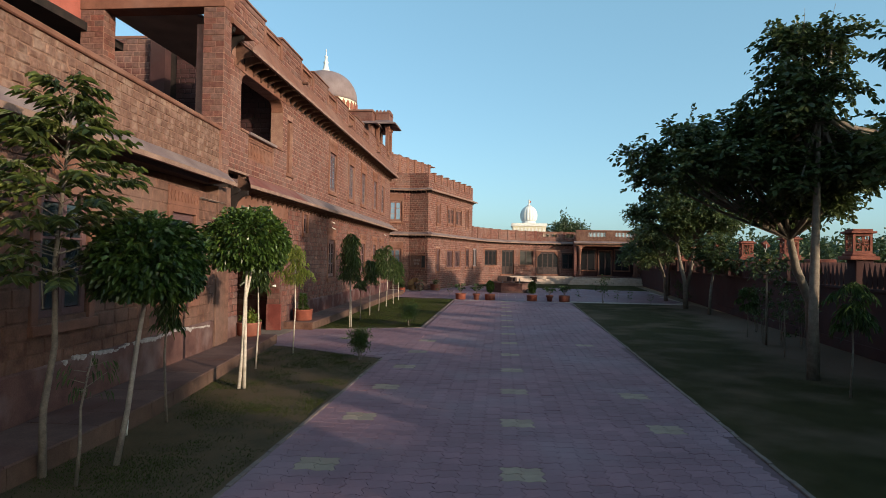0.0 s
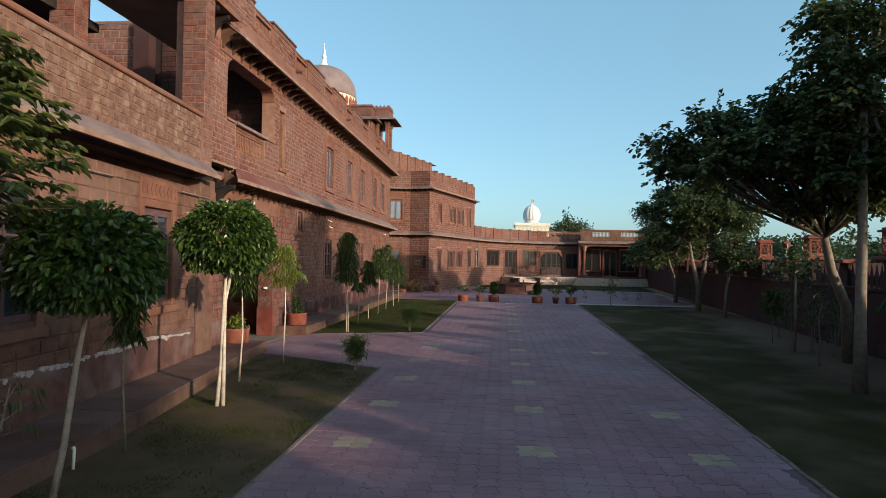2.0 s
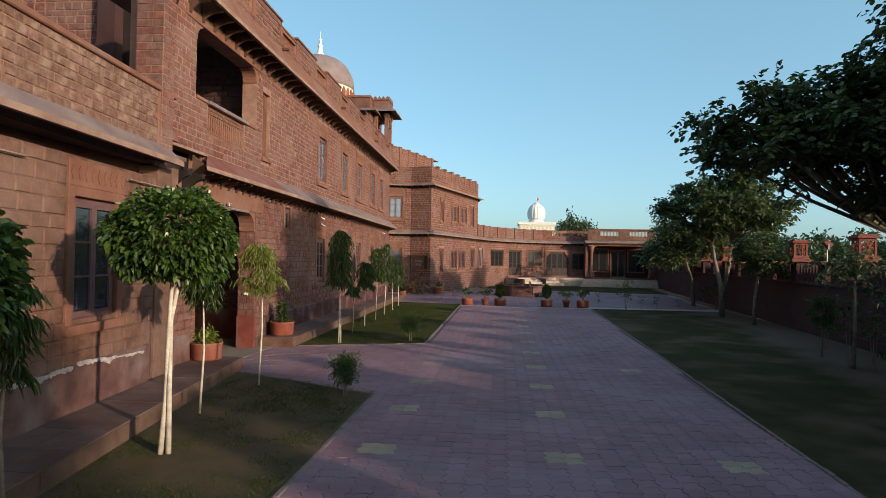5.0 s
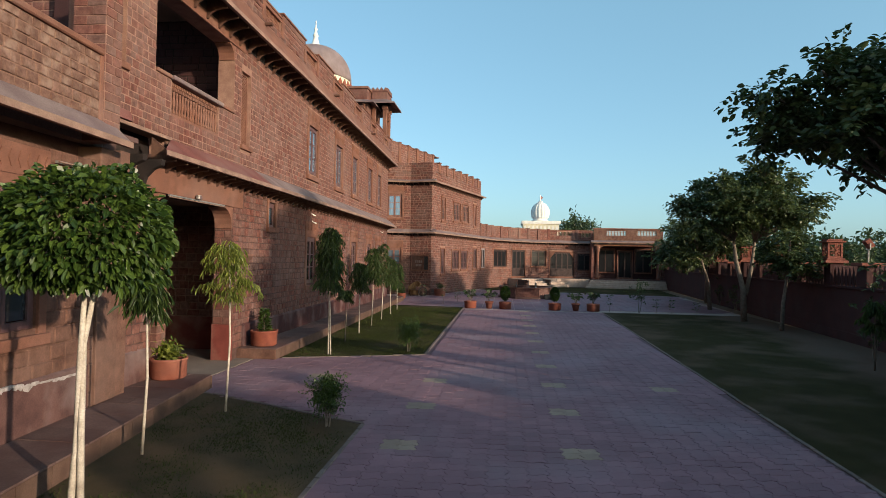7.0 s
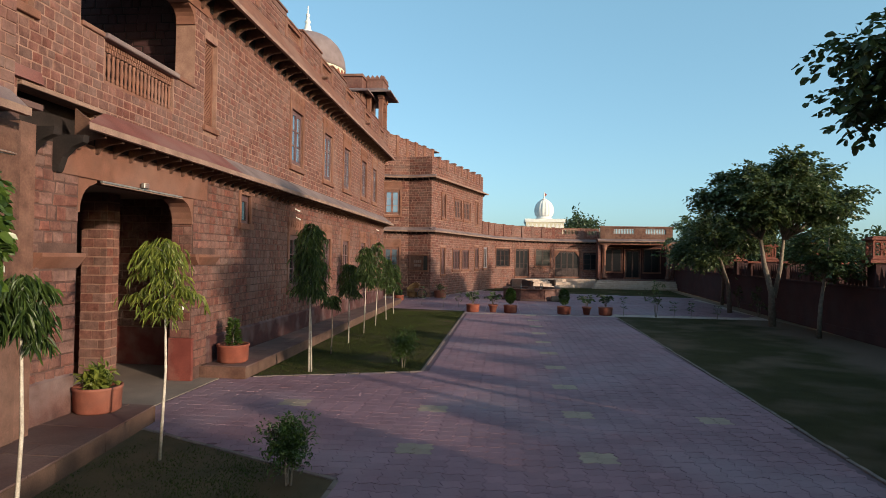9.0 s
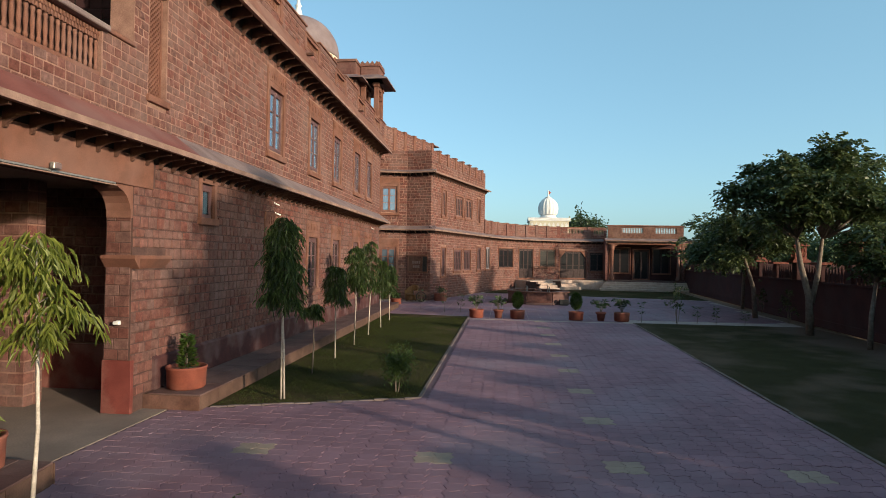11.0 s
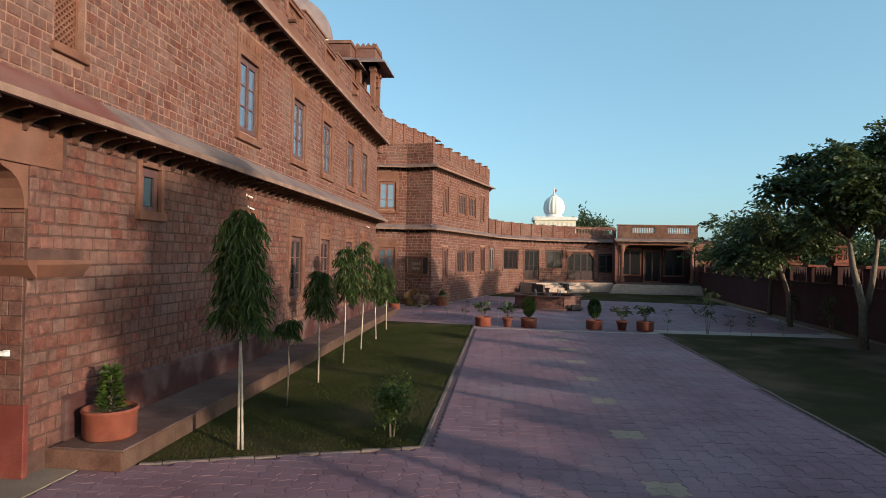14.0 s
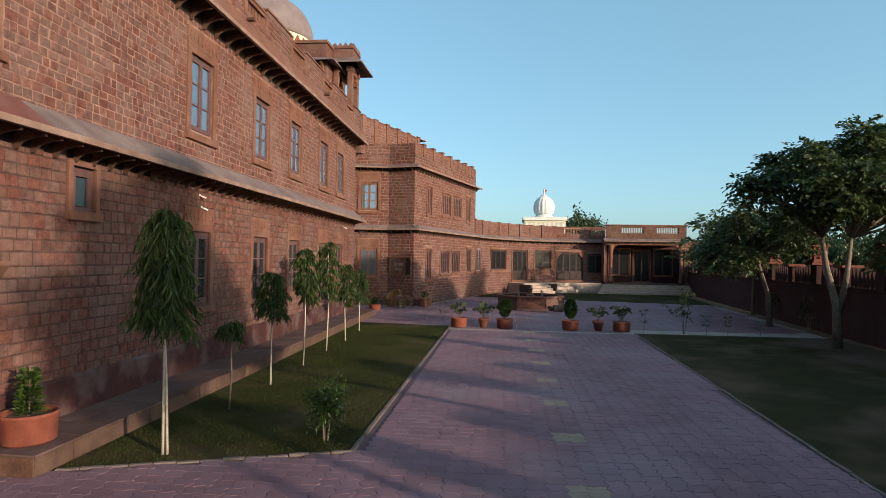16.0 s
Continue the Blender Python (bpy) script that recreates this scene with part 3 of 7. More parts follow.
# roof parapet of the main wing: raised solid lengths alternate with lower pierced ones
PY = 14.8
PP, PQ = (fx(PY) + 0.2, PY), (fx(42.9) + 0.2, 42.9)
PM, PL = along(PP, PQ), span(PP, PQ)
jal = [(17.85 + 3.7 * k - PY, 19.35 + 3.7 * k - PY) for k in range(7)]
parapet = structure(mesh_object("wall_3", wall_mesh(PL, 9.0, 10.12, [(g0 + 0.12, g1 - 0.12, 9.72, 10.02) for g0, g1 in jal], 0.3), "mortar"), "stone roof parapet with raised lengths and pierced panels", "parapet")
parapet.matrix_world = PM
lay_blocks(parapet, 0, PL, 9.02, 10.1, [(g0 + 0.06, g1 - 0.06, 9.66, 10.12) for g0, g1 in jal], 0.16, 14, None, "block", (1.4, 2.4), joint=0.02)
for g0, g1 in jal:
    part("coping", boxes((g0 + 0.003, g1 - 0.003, -0.04, 0.34, 10.123, 10.19), bevel=0.012), "dressed", parapet)
    part("panel_frame", boxes((g0 + 0.06, g1 - 0.06, -0.012, 0.0, 10.02, 10.12), (g0 + 0.06, g1 - 0.06, -0.012, 0.0, 9.66, 9.72)), "dressed", parapet)
    bars = bmesh.new()
    n = 12
    for i in range(n):
        uu = g0 + 0.12 + (i + 0.5) * (g1 - g0 - 0.24) / n
        box(bars, uu - 0.022, uu + 0.022, 0.06, 0.12, 9.72, 10.02)
    box(bars, g0 + 0.12, g1 - 0.12, 0.065, 0.115, 9.85, 9.89)
    part("pierced_panel", bars, "dressed", parapet)
edges = [0.0] + [v for g in jal for v in g] + [PL]
for u0, u1 in zip(edges[::2], edges[1::2]):
    if u1 - u0 > 0.1:
        raised = part("raised_course", boxes((u0, u1, -0.02, 0.32, 10.123, 10.29), bevel=0.01), "block", parapet)
        part("coping", boxes((u0 - 0.03, u1 + 0.03, -0.06, 0.36, 10.293, 10.36), bevel=0.012), "dressed", parapet)
        for uu in (u0, u1):
            if 0.2 < uu < PL - 0.2:
                part("parapet_post", boxes((uu - 0.1, uu + 0.1, -0.032, 0.0, 9.55, 10.12), bevel=0.008), "dressed", parapet)
            if uu in (edges[3], edges[7], edges[11]):
                part("water_spout", boxes((uu - 0.06, uu + 0.06, -0.28, -0.053, 9.36, 9.44), bevel=0.01), "bracket", parapet)

# upper terrace roof slab and inner closure of the main wing
structure(mesh_object("roof_1", boxes((-20, -8.3, 21.2, 42.9, 8.9, 9.05)), "ceiling"), "flat roof of the main wing", "roof")
structure(mesh_object("floor_1", boxes((-20, -8.55, -4, 42, 4.75, 4.88)), "ceiling"), "upper floor slab", "floor")
structure(mesh_object("wall_4", boxes((-20.3, -20, -4, 42.2, 0, 9)), "plaster"), "plain back wall closing the wing", "wall")
structure(mesh_object("wall_5", boxes((-20, -8.45, 42.5, 42.85, 0, 10)), "block"), "end wall of the main wing", "wall")

# windows of the main wing
for k, y in enumerate(GW):
    window_unit("window_1", FM @ Matrix.Translation((U(y), 0, 5.87)), 1.1, 1.78, "wood", "bright_glass", label="two-leaf brown wooden window reflecting sky, stone surround with carved panel")
    window_unit("window_2", FM @ Matrix.Translation((U(y), 0, 1.78)), 1.1, 1.72, "wood", "glass", label="purple-brown wooden window with dark panes in stone surround")
for y in near_wins:
    window_unit("window_3", WM @ Matrix.Translation((WU(y), 0, 1.72)), 1.26, 1.94, "wood", "glass", label="purple-brown wooden window with dark panes and carved lintel")
sw = window_unit("window_4", FM @ Matrix.Translation((U(22.72), 0, 3.62)), 0.58, 0.8, "wood", "glass", rows=1, cols=1, panel=False, frame_w=0.1, sill=0.1, label="small high wooden window under the eave")


def jali(name, m, w, h, label, cell=0.07):
    """A pierced stone screen: two crossed rows of bars in a frame."""
    thing = empty_thing(name, m, label, "stone screen", kind="structure")
    part("screen_frame", boxes((0, 0.05, 0.1, 0.18, 0, h), (w - 0.05, w, 0.1, 0.18, 0, h), (0.05, w - 0.05, 0.1, 0.18, 0, 0.05), (0.05, w - 0.05, 0.1, 0.18, h - 0.05, h)), "dressed", thing)
    bm = bmesh.new()
    n = int((w + h) / cell / 1.4)
    for s in (1, -1):
        for i in range(n):
            c = (i + 0.5) * (w + h) / n
            # bar along the line a + b = c, mirrored for the second set
            a0, a1 = max(0, c - h), min(w, c)
            if a1 - a0 < 0.02:
                continue
            pa, pb = ((a0, c - a0), (a1, c - a1)) if s == 1 else ((w - a0, c - a0), (w - a1, c - a1))
            d = Vector((pb[0] - pa[0], pb[1] - pa[1])).normalized() * 0.013
            prism([(pa[0] - d.y, pa[1] + d.x), (pa[0] + d.y, pa[1] - d.x), (pb[0] + d.y, pb[1] - d.x), (pb[0] - d.y, pb[1] + d.x)], "y", 0.12 + 0.004 * s, 0.155 + 0.004 * s, bm)
    part("lattice", bm, "dressed", thing)
    part("sill", boxes((-0.06, w + 0.06, -0.07, 0.2, -0.13, -0.003), bevel=0.01), "dressed", thing)
    part("dark_room", boxes((0.0, w, 0.46, 0.5, 0, h)), "ceiling", thing)
    return thing


jali("screen_1", FM @ Matrix.Translation((U(20.68), 0, 5.8)), 0.59, 2.0, "tall pierced red sandstone lattice screen in the wall")
jali("screen_2", FM @ Matrix.Translation((U(15.25), 0, 6.33)), 0.41, 2.07, "narrow pierced red sandstone lattice screen in the wall")

# balcony opening over the gate
rail = empty_thing("balcony_railing", FM @ Matrix.Translation((U(17.22), 0, 5.74)), "carved red sandstone balcony railing with slender balusters", "railing")
part("handrail", boxes((-0.05, 2.25, -0.1, 0.4, 0.745, 0.84), bevel=0.015), "flash", rail, "grey worn stone handrail")
part("coping", boxes((-0.6, -0.053, -0.05, 0.4, 0.76, 0.84), bevel=0.012), "dressed", rail)
part("coping", boxes((2.253, 3.0, -0.05, 0.4, 0.76, 0.84), bevel=0.012), "dressed", rail)
part("bottom_rail", boxes((0.0, 2.15, 0.0, 0.11, -0.02, 0.05), bevel=0.01), "dressed", rail)
# dark panel paints the shade seen between the balusters
part("back_panel", boxes((-0.02, 2.17, 0.12, 0.16, -0.02, 0.737)), "bracket", rail)
bal = part("baluster", turned([(0.03, 0.053), (0.035, 0.12), (0.022, 0.16), (0.036, 0.3), (0.024, 0.46), (0.034, 0.5), (0.03, 0.54)], 8), "dressed", rail, smooth=True)
for i in range(18):
    ob = bal if i == 0 else new("baluster", bal.data)
    ob.parent = rail
    ob.location = (0.06 + i * 0.119, 0.05, 0)
for r in range(2):
    for i in range(30):
        ob = part("pierced_stud", boxes((-0.02, 0.02, -0.02, 0.02, 0.565, 0.635)), "dressed", rail) if r == i == 0 else new("pierced_stud", stud.data)
        stud = ob if r == i == 0 else stud
        ob.parent = rail
        ob.location = (0.035 + i * 0.0715 + r * 0.03, 0.05, r * 0.085)


def corner_bracket(name, m, size, thick, label):
    """A scalloped stone corner under a lintel; local x runs into the opening."""
    s = size
    pts = [(0, 0), (0, -s * 1.25), (s * 0.12, -s * 1.25)] + [(s - s * 0.88 * math.cos(a), -s * 1.15 + s * 1.0 * math.sin(a)) for a in [radians(d) for d in (10, 28, 46, 64, 80)]] + [(s, -0.08 * s), (s, 0)]
    ob = mesh_object(name, prism(pts, "y", 0.0, thick), "dressed")
    ob.matrix_world = m
    return structure(ob, label, "bracket")


mir = Matrix.Diagonal((-1, 1, 1, 1))
corner_bracket("trim_1", FM @ Matrix.Translation((U(20.217), 0.005, 8.297)) @ mir, 0.3, 0.42, "carved stone corner bracket of the balcony opening")
corner_bracket("trim_2", FM @ Matrix.Translation((U(16.623), 0.005, 8.297)), 0.3, 0.42, "carved stone corner bracket of the balcony opening")
corner_bracket("trim_3", FM @ Matrix.Translation((U(20.317), 0.005, 4.047)) @ mir, 0.45, 0.46, "carved stone corner bracket of the gateway")
corner_bracket("trim_4", FM @ Matrix.Translation((U(16.663), 0.005, 4.047)), 0.45, 0.46, "carved stone corner bracket of the gateway")
structure(mesh_object("trim_5", boxes((-0.5, 4.2, -0.035, 0.0, 4.05, 4.6), bevel=0.008), "dressed"), "smooth sandstone lintel over the gateway", "lintel").matrix_world = FM @ Matrix.Translation((U(16.67), 0, 0))
structure(mesh_object("trim_6", boxes((-0.3, 4.4, -0.03, 0.0, 8.3, 8.56), bevel=0.008), "dressed"), "smooth sandstone lintel over the balcony", "lintel").matrix_world = FM @ Matrix.Translation((U(16.4), 0, 0))
for nm, y0, y1 in (("trim_7", 15.76, 16.68), ("trim_8", 20.3, 21.35)):
    structure(mesh_object(nm, prism([(0.0, 2.58), (-0.03, 2.61), (-0.12, 2.72), (-0.15, 2.76), (-0.15, 2.82), (0.0, 2.82)], "x", U(y0), U(y1)), "dressed"), "moulded stone impost band beside the gateway", "moulding").matrix_world = FM
structure(mesh_object("trim_10", prism([(20.32, 2.58), (20.29, 2.61), (20.2, 2.72), (20.17, 2.76), (20.17, 2.82), (20.32, 2.82)], "x", fx(20.3) - 0.5, fx(20.3) + 0.148), "dressed"), "moulded stone impost band turning into the gateway", "moulding")
structure(mesh_object("plinth_1", prism([(0.0, 0.28), (-0.07, 0.28), (-0.07, 0.86), (0.0, 0.92)], "x", U(21.0), FL), "plinth"), "dark red painted plinth with damp stains", "plinth").matrix_world = FM
plinth2 = structure(mesh_object("plinth_2", prism([(0.0, 0.28), (-0.05, 0.28), (-0.05, 0.98), (0.0, 1.02)], "x", 0, WU(14.3)), "dampplinth"), "damp dark red plinth with flaking paint", "plinth")
plinth2.matrix_world = WM
structure(mesh_object("plinth_5", prism([(0.0, 0.28), (-0.05, 0.28), (-0.05, 0.88), (0.0, 0.92)], "x", U(15.42), U(16.6)), "dampplinth"), "damp grey-red plinth beside the gateway", "plinth").matrix_world = FM
bl = bmesh.new()
rgb = random.Random(3)
uu = WU(8.2)
while uu < WU(14.1):
    w = rgb.uniform(0.06, 0.2)
    zc = 0.98 - 0.12 * max(0.0, (uu - WU(13.0)) / 1.1) + 0.09 * noise.noise(Vector((uu * 0.9, 0, 0))) + rgb.uniform(-0.02, 0.02)
    hh = 0.03 + 0.1 * max(0, noise.noise(Vector((uu * 1.7, 4, 0))) + 0.35)
    prism([(uu, zc - hh * rgb.uniform(0.3, 0.6)), (uu + w * 0.5, zc - hh * rgb.uniform(0.5, 1.0)), (uu + w, zc - hh * 0.3), (uu + w * 1.02, zc + hh * 0.25), (uu + w * 0.5, zc + hh * rgb.uniform(0.3, 0.5)), (uu, zc + hh * 0.3)], "y", -0.062, -0.02, bl)
    uu += w * rgb.uniform(0.9, 1.1) if rgb.random() > 0.12 else w + 0.15
part("salt_bloom", bl, "limebloom", plinth2, "flaking white salt bloom")
structure(mesh_object("plinth_3", boxes((U(20.305), U(20.39), -0.035, 0.52, 0.0, 0.95), bevel=0.008), "redbase"), "red painted base of the gateway jamb", "plinth").matrix_world = FM

# gateway passage
inner_run = span((-12.1, 22.0), (fx(22) - 0.52, 22.0))
inner = structure(mesh_object("wall_6", wall_mesh(inner_run, 0, 4.2, [], 0.3), "mortar_mid"), "red block inner wall of the gateway passage", "wall")
inner.matrix_world = along((-12.1, 22.0), (fx(22) - 0.52, 22.0))
lay_blocks(inner, 0, inner_run, 0.97, 4.2, [], 0.2, 79, joint=0.018)
structure(mesh_object("plinth_4", boxes((-12.1, fx(22) - 0.52, 21.95, 21.997, 0.0, 0.95), bevel=0.006), "redbase"), "red painted base of the inner passage wall", "plinth")
structure(mesh_object("wall_7", boxes((-20, fx(17) - 0.52, 15.87, 16.17, 0, 4.7)), "block"), "side wall of the gateway passage", "wall")
# colour itself carries the passage's inner darkness
structure(mesh_object("wall_23", boxes((-20, fx(20) - 0.52, 26.0, 26.3, 0, 4.7)), "shade_black"), "dark inner wall behind the gateway", "wall")
structure(mesh_object("ceiling_1", boxes((-20, fx(20) - 0.52, 16.17, 26.0, 4.2, 4.4)), "concrete"), "dark plaster ceiling of the gateway passage", "ceiling")
structure(mesh_object("gate_floor", boxes((-20, -7.55, 16.17, 26.0, -0.05, 0.004)), "concrete"), "smooth grey concrete floor of the gateway", "floor")
pier = structure(mesh_object("wall_8", boxes((-10.76, -10.16, 20.44, 20.87, 0, 4.2)), "mortar"), "brick pier in the gateway passage", "pier")
for i in range(20):
    for a, b in (((-10.77, -10.47), (-10.46, -10.15)), ((-10.77, -10.62), (-10.61, -10.31), (-10.3, -10.15)))[i % 2]:
        part("brick", boxes((a, b, 20.422, 20.442, i * 0.21 + 0.012, i * 0.21 + 0.19), bevel=0.006), "block", pier)
    part("brick", boxes((-10.162, -10.142, 20.45 if i % 2 else 20.43, 20.64, i * 0.21 + 0.012, i * 0.21 + 0.19), bevel=0.006), "block", pier)
    part("brick", boxes((-10.162, -10.142, 20.66, 20.86, i * 0.21 + 0.012, i * 0.21 + 0.19), bevel=0.006), "block", pier)

jam = structure(mesh_object("wall_28", wall_mesh(0.46, 0.955, 4.0, [], 0.012), "mortar_dark"), "block facing of the gateway jamb", "wall")
jam.matrix_world = along((fx(20.6) - 0.48, 20.306), (fx(20.6) - 0.02, 20.306))
for i in range(16):
    for a, b in (((0, 0.26), (0.27, 0.46)), ((0, 0.17), (0.18, 0.46)))[i % 2]:
        part("stone_block", boxes((a + 0.004, b - 0.004, -0.012, 0.004, 0.965 + i * 0.19, 1.14 + i * 0.19), bevel=0.004), "block", jam)
# ---- near wing with open terrace ----
NA, NB = (-6.15, -1.0), (-7.46, 14.3)
NM, NL = along(NA, NB), span(NA, NB)
near_par = structure(mesh_object("wall_9", wall_mesh(NL, 4.75, 6.0, [], 0.3), "mortar_mid"), "terrace parapet of weathered sandstone blocks", "parapet")
near_par.matrix_world = NM
lay_blocks(near_par, 0, NL, 4.95, 6.0, [], 0.15, 21, (NL - 6.0, NL, 4.9, 6.0), "oldblock", (1.0, 2.1), joint=0.016)
part("coping", boxes((0, NL + 0.06, -0.06, 0.36, 6.003, 6.11), bevel=0.02), "dressed", near_par)
part("end_post", boxes((NL - 0.02, NL + 0.3, -0.03, 0.4, 4.6, 6.0), bevel=0.012), "dressed", near_par)
eave("eave_3", NA, NB, 4.56, 0.34, 0.38, "broad weathered eave skirt below the terrace parapet", brackets=False, ends=(0, 0.4))
structure(mesh_object("ceiling_2", prism([(NA[0] - 0.25, -1), (NB[0] - 0.25, 14.4), (fx(15.4) - 0.1, 15.4), (fx(-1) - 0.1, -1)], "z", 4.6, 4.72), "ceiling"), "shaded underside of the overhanging terrace", "soffit")
structure(mesh_object("floor_2", boxes((-16, -7.3, -4, 15.12, 4.72, 4.8), (-16, -8.5, 15.12, 15.9, 4.72, 4.8)), "slab"), "terrace floor", "floor")


def block_pillar(nm, x0, x1, y0, y1, z1):
    p = structure(mesh_object(nm, boxes((x0, x1, y0, y1, 4.8, z1)), "mortar"), "square terrace pillar of sandstone blocks", "pillar")
    r, z = 0, 4.83
    rg = random.Random(int(y0 * 7 - x0))
    while z < z1 - 0.1:
        h = min(0.155, z1 - z)
        for a, b in (((0, 0.42), (0.42, 1.0)) if r % 2 else ((0, 0.6), (0.6, 1.0))):
            o = rg.uniform(0.008, 0.018)
            part("stone_block", boxes((x0 + a * (x1 - x0) + 0.006, x0 + b * (x1 - x0) - 0.006, y0 - o, y0 + 0.01, z, z + h - 0.014), bevel=0.006), "block", p)
            k = max(1, round((b - a) * (y1 - y0) / 0.26))
            for i in range(k):
                ya, yb = y0 + (a + (b - a) * i / k) * (y1 - y0), y0 + (a + (b - a) * (i + 1) / k) * (y1 - y0)
                part("stone_block", boxes((x1 - 0.01, x1 + rg.uniform(0.008, 0.018), ya + 0.008, yb - 0.008, z, z + h - 0.018), bevel=0.006), "block", p)
        z += 0.155
        r += 1
    return p


# back of the recess painted near black for the shade in it
structure(mesh_object("soffit_recess", boxes((fx(16) - 0.62, fx(16) - 0.5, 15.4, 17.2, 4.4, 5.3)), "shade_black"), "recess back under the overhanging upper wall, darkened for shade", "recess")
structure(mesh_object("trim_12", prism([(0.0, 5.47), (-0.03, 5.45), (-0.08, 5.27), (0.0, 5.265)], "x", U(14.86), U(15.8)), "redskirt"), "short purple-stained stone skirt over the corner", "eave").matrix_world = FM
structure(mesh_object("trim_11", boxes((U(15.45), U(17.25), -0.03, 0.2, 5.19, 5.26), bevel=0.008), "fascia"), "pale stone edge under the overhanging upper wall", "moulding").matrix_world = FM
# upper corbels: roof-edge shade is put into their colour
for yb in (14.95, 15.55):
    big = structure(mesh_object("corbel", prism([(0.0, 8.3), (0.0, 8.98), (-0.52, 8.98), (-0.5, 8.86), (-0.32, 8.78), (-0.17, 8.6), (-0.1, 8.36), (-0.07, 8.3)], "x", -0.06, 0.06), "shade_black"), "large curved stone corbel under the roof edge, coloured dark for shade", "bracket")
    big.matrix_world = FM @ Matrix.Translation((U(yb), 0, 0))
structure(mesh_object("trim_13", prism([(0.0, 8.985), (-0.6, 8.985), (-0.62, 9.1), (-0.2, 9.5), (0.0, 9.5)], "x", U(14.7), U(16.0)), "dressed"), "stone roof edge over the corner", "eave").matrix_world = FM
# lower corbels, likewise near black in place of shade
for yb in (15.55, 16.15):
    big = structure(mesh_object("corbel", prism([(0.0, 4.05), (0.0, 4.61), (-0.5, 4.61), (-0.48, 4.5), (-0.3, 4.42), (-0.16, 4.28), (-0.1, 4.1), (-0.07, 4.05)], "x", -0.06, 0.06), "shade_black"), "large curved stone corbel under the eave, coloured dark for shade", "bracket")
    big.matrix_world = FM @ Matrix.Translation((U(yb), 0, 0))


block_pillar("pillar_1", -11.5, -10.83, 14.38, 14.85, 9.3)
block_pillar("pillar_2", -8.0, -7.42, 14.38, 14.78, 9.3)
structure(mesh_object("beam_1", boxes((-11.6, -7.4, 14.34, 14.85, 9.303, 9.9), (-11.7, -7.34, 14.28, 14.9, 9.903, 10.0), bevel=0.012), "dressed"), "sandstone beam over the terrace pillars", "beam")
structure(mesh_object("ceiling_3", boxes((-10.85, -8.46, 14.85, 21.0, 9.3, 9.42)), "concrete"), "shaded grey ceiling of the open upper room", "ceiling")
tb = structure(mesh_object("wall_10", boxes((-19, -13.2, 20.5, 20.8, 4.8, 10.85)), "mortar"), "rough block wall behind the terrace", "wall")
tm = along((-19, 20.5), (-13.25, 20.5))
tbw = structure(mesh_object("wall_24", wall_mesh(5.75, 4.8, 10.85, [], 0.02), "mortar"), "weathered block facing of the terrace wall", "wall")
tbw.matrix_world = Matrix.Translation((0, -0.022, 0)) @ tm
lay_blocks(tbw, 0.5, 5.75, 7.5, 10.85, [], 0.22, 77, joint=0.022)
part("coping", boxes((0, 5.8, -0.05, 0.0, 10.853, 10.95)), "dressed", tbw)
structure(mesh_object("pillar_3", boxes((-13.2, -12.6, 20.2, 20.6, 4.8, 10.85), bevel=0.01), "shade_red"), "dark pillar behind the terrace", "pillar")
# room walls given dark colours to stand for indoor shade
inr = structure(mesh_object("wall_11", boxes((-14.2, -8.4, 21.0, 21.3, 4.8, 10.85)), "shade_black"), "dim inner wall of the open upper room", "wall")
lay_blocks(structure(mesh_object("wall_25", wall_mesh(4.15, 4.8, 10.8, [], 0.02), "shade_black"), "block facing inside the upper room, darkened for shade", "wall"), 0, 4.15, 4.85, 10.8, [], 0.19, 78, None, "shade_red")
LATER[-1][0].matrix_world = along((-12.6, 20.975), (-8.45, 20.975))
structure(mesh_object("wall_27", boxes((-11.75, -11.45, 17.6, 20.0, 4.8, 6.6)), "shade_red"), "low dim back wall of the upper room", "wall")
red = structure(mesh_object("wall_12", boxes((-14, -11.5, 6, 15.8, 8.95, 12.5)), "redpaint"), "red painted upper room wall of the near wing", "wall")
part("slab_edge", boxes((-14.2, -11.3, 5.9, 15.9, 8.72, 8.947)), "shade_black", red)
part("support", boxes((-13.8, -12.2, 6.2, 9.0, 4.8, 8.717)), "plaster", red)

# walkway ledges along the facade
def ledge(name, outline, label):
    ob = structure(sheet(name, outline, 0.265, "ledge", 0.3), label, "walkway")
    return ob


led1 = ledge("walkway_1", [(fx(-4), -4), (-5.22, -4), (-5.72, 8.5), (-6.95, 17.25), (fx(16.7), 17.25), (fx(16.7), 16.6)], "raised walkway of stone slabs along the near wing")
led2 = ledge("walkway_2", [(fx(20.7), 20.75), (-6.95, 20.75), (-7.32, 43.5), (fx(42.9), 43.5)], "raised walkway of red stone slabs along the facade")

# ---- block at the end of the main wing ----
A0, A1, B1, C1 = (-13.0, 48.6), (-7.95, 49.6), (-6.25, 49.15), (-3.05, 60.2)


def seg_wall(name, p, q, z0, z1, holes, label, thick=0.4, course=0.18, seed=1, skip=None, blocks=True, mat="mortar", single=None):
    ob = structure(mesh_object(name, wall_mesh(span(p, q), z0, z1, holes, thick), mat), label, "wall")
    ob.matrix_world = along(p, q)
    if blocks:
        lay_blocks(ob, 0, span(p, q), z0, z1, skip if skip is not None else holes, course, seed, single, "block", (1.3, 2.4), joint=0.024)
    return ob


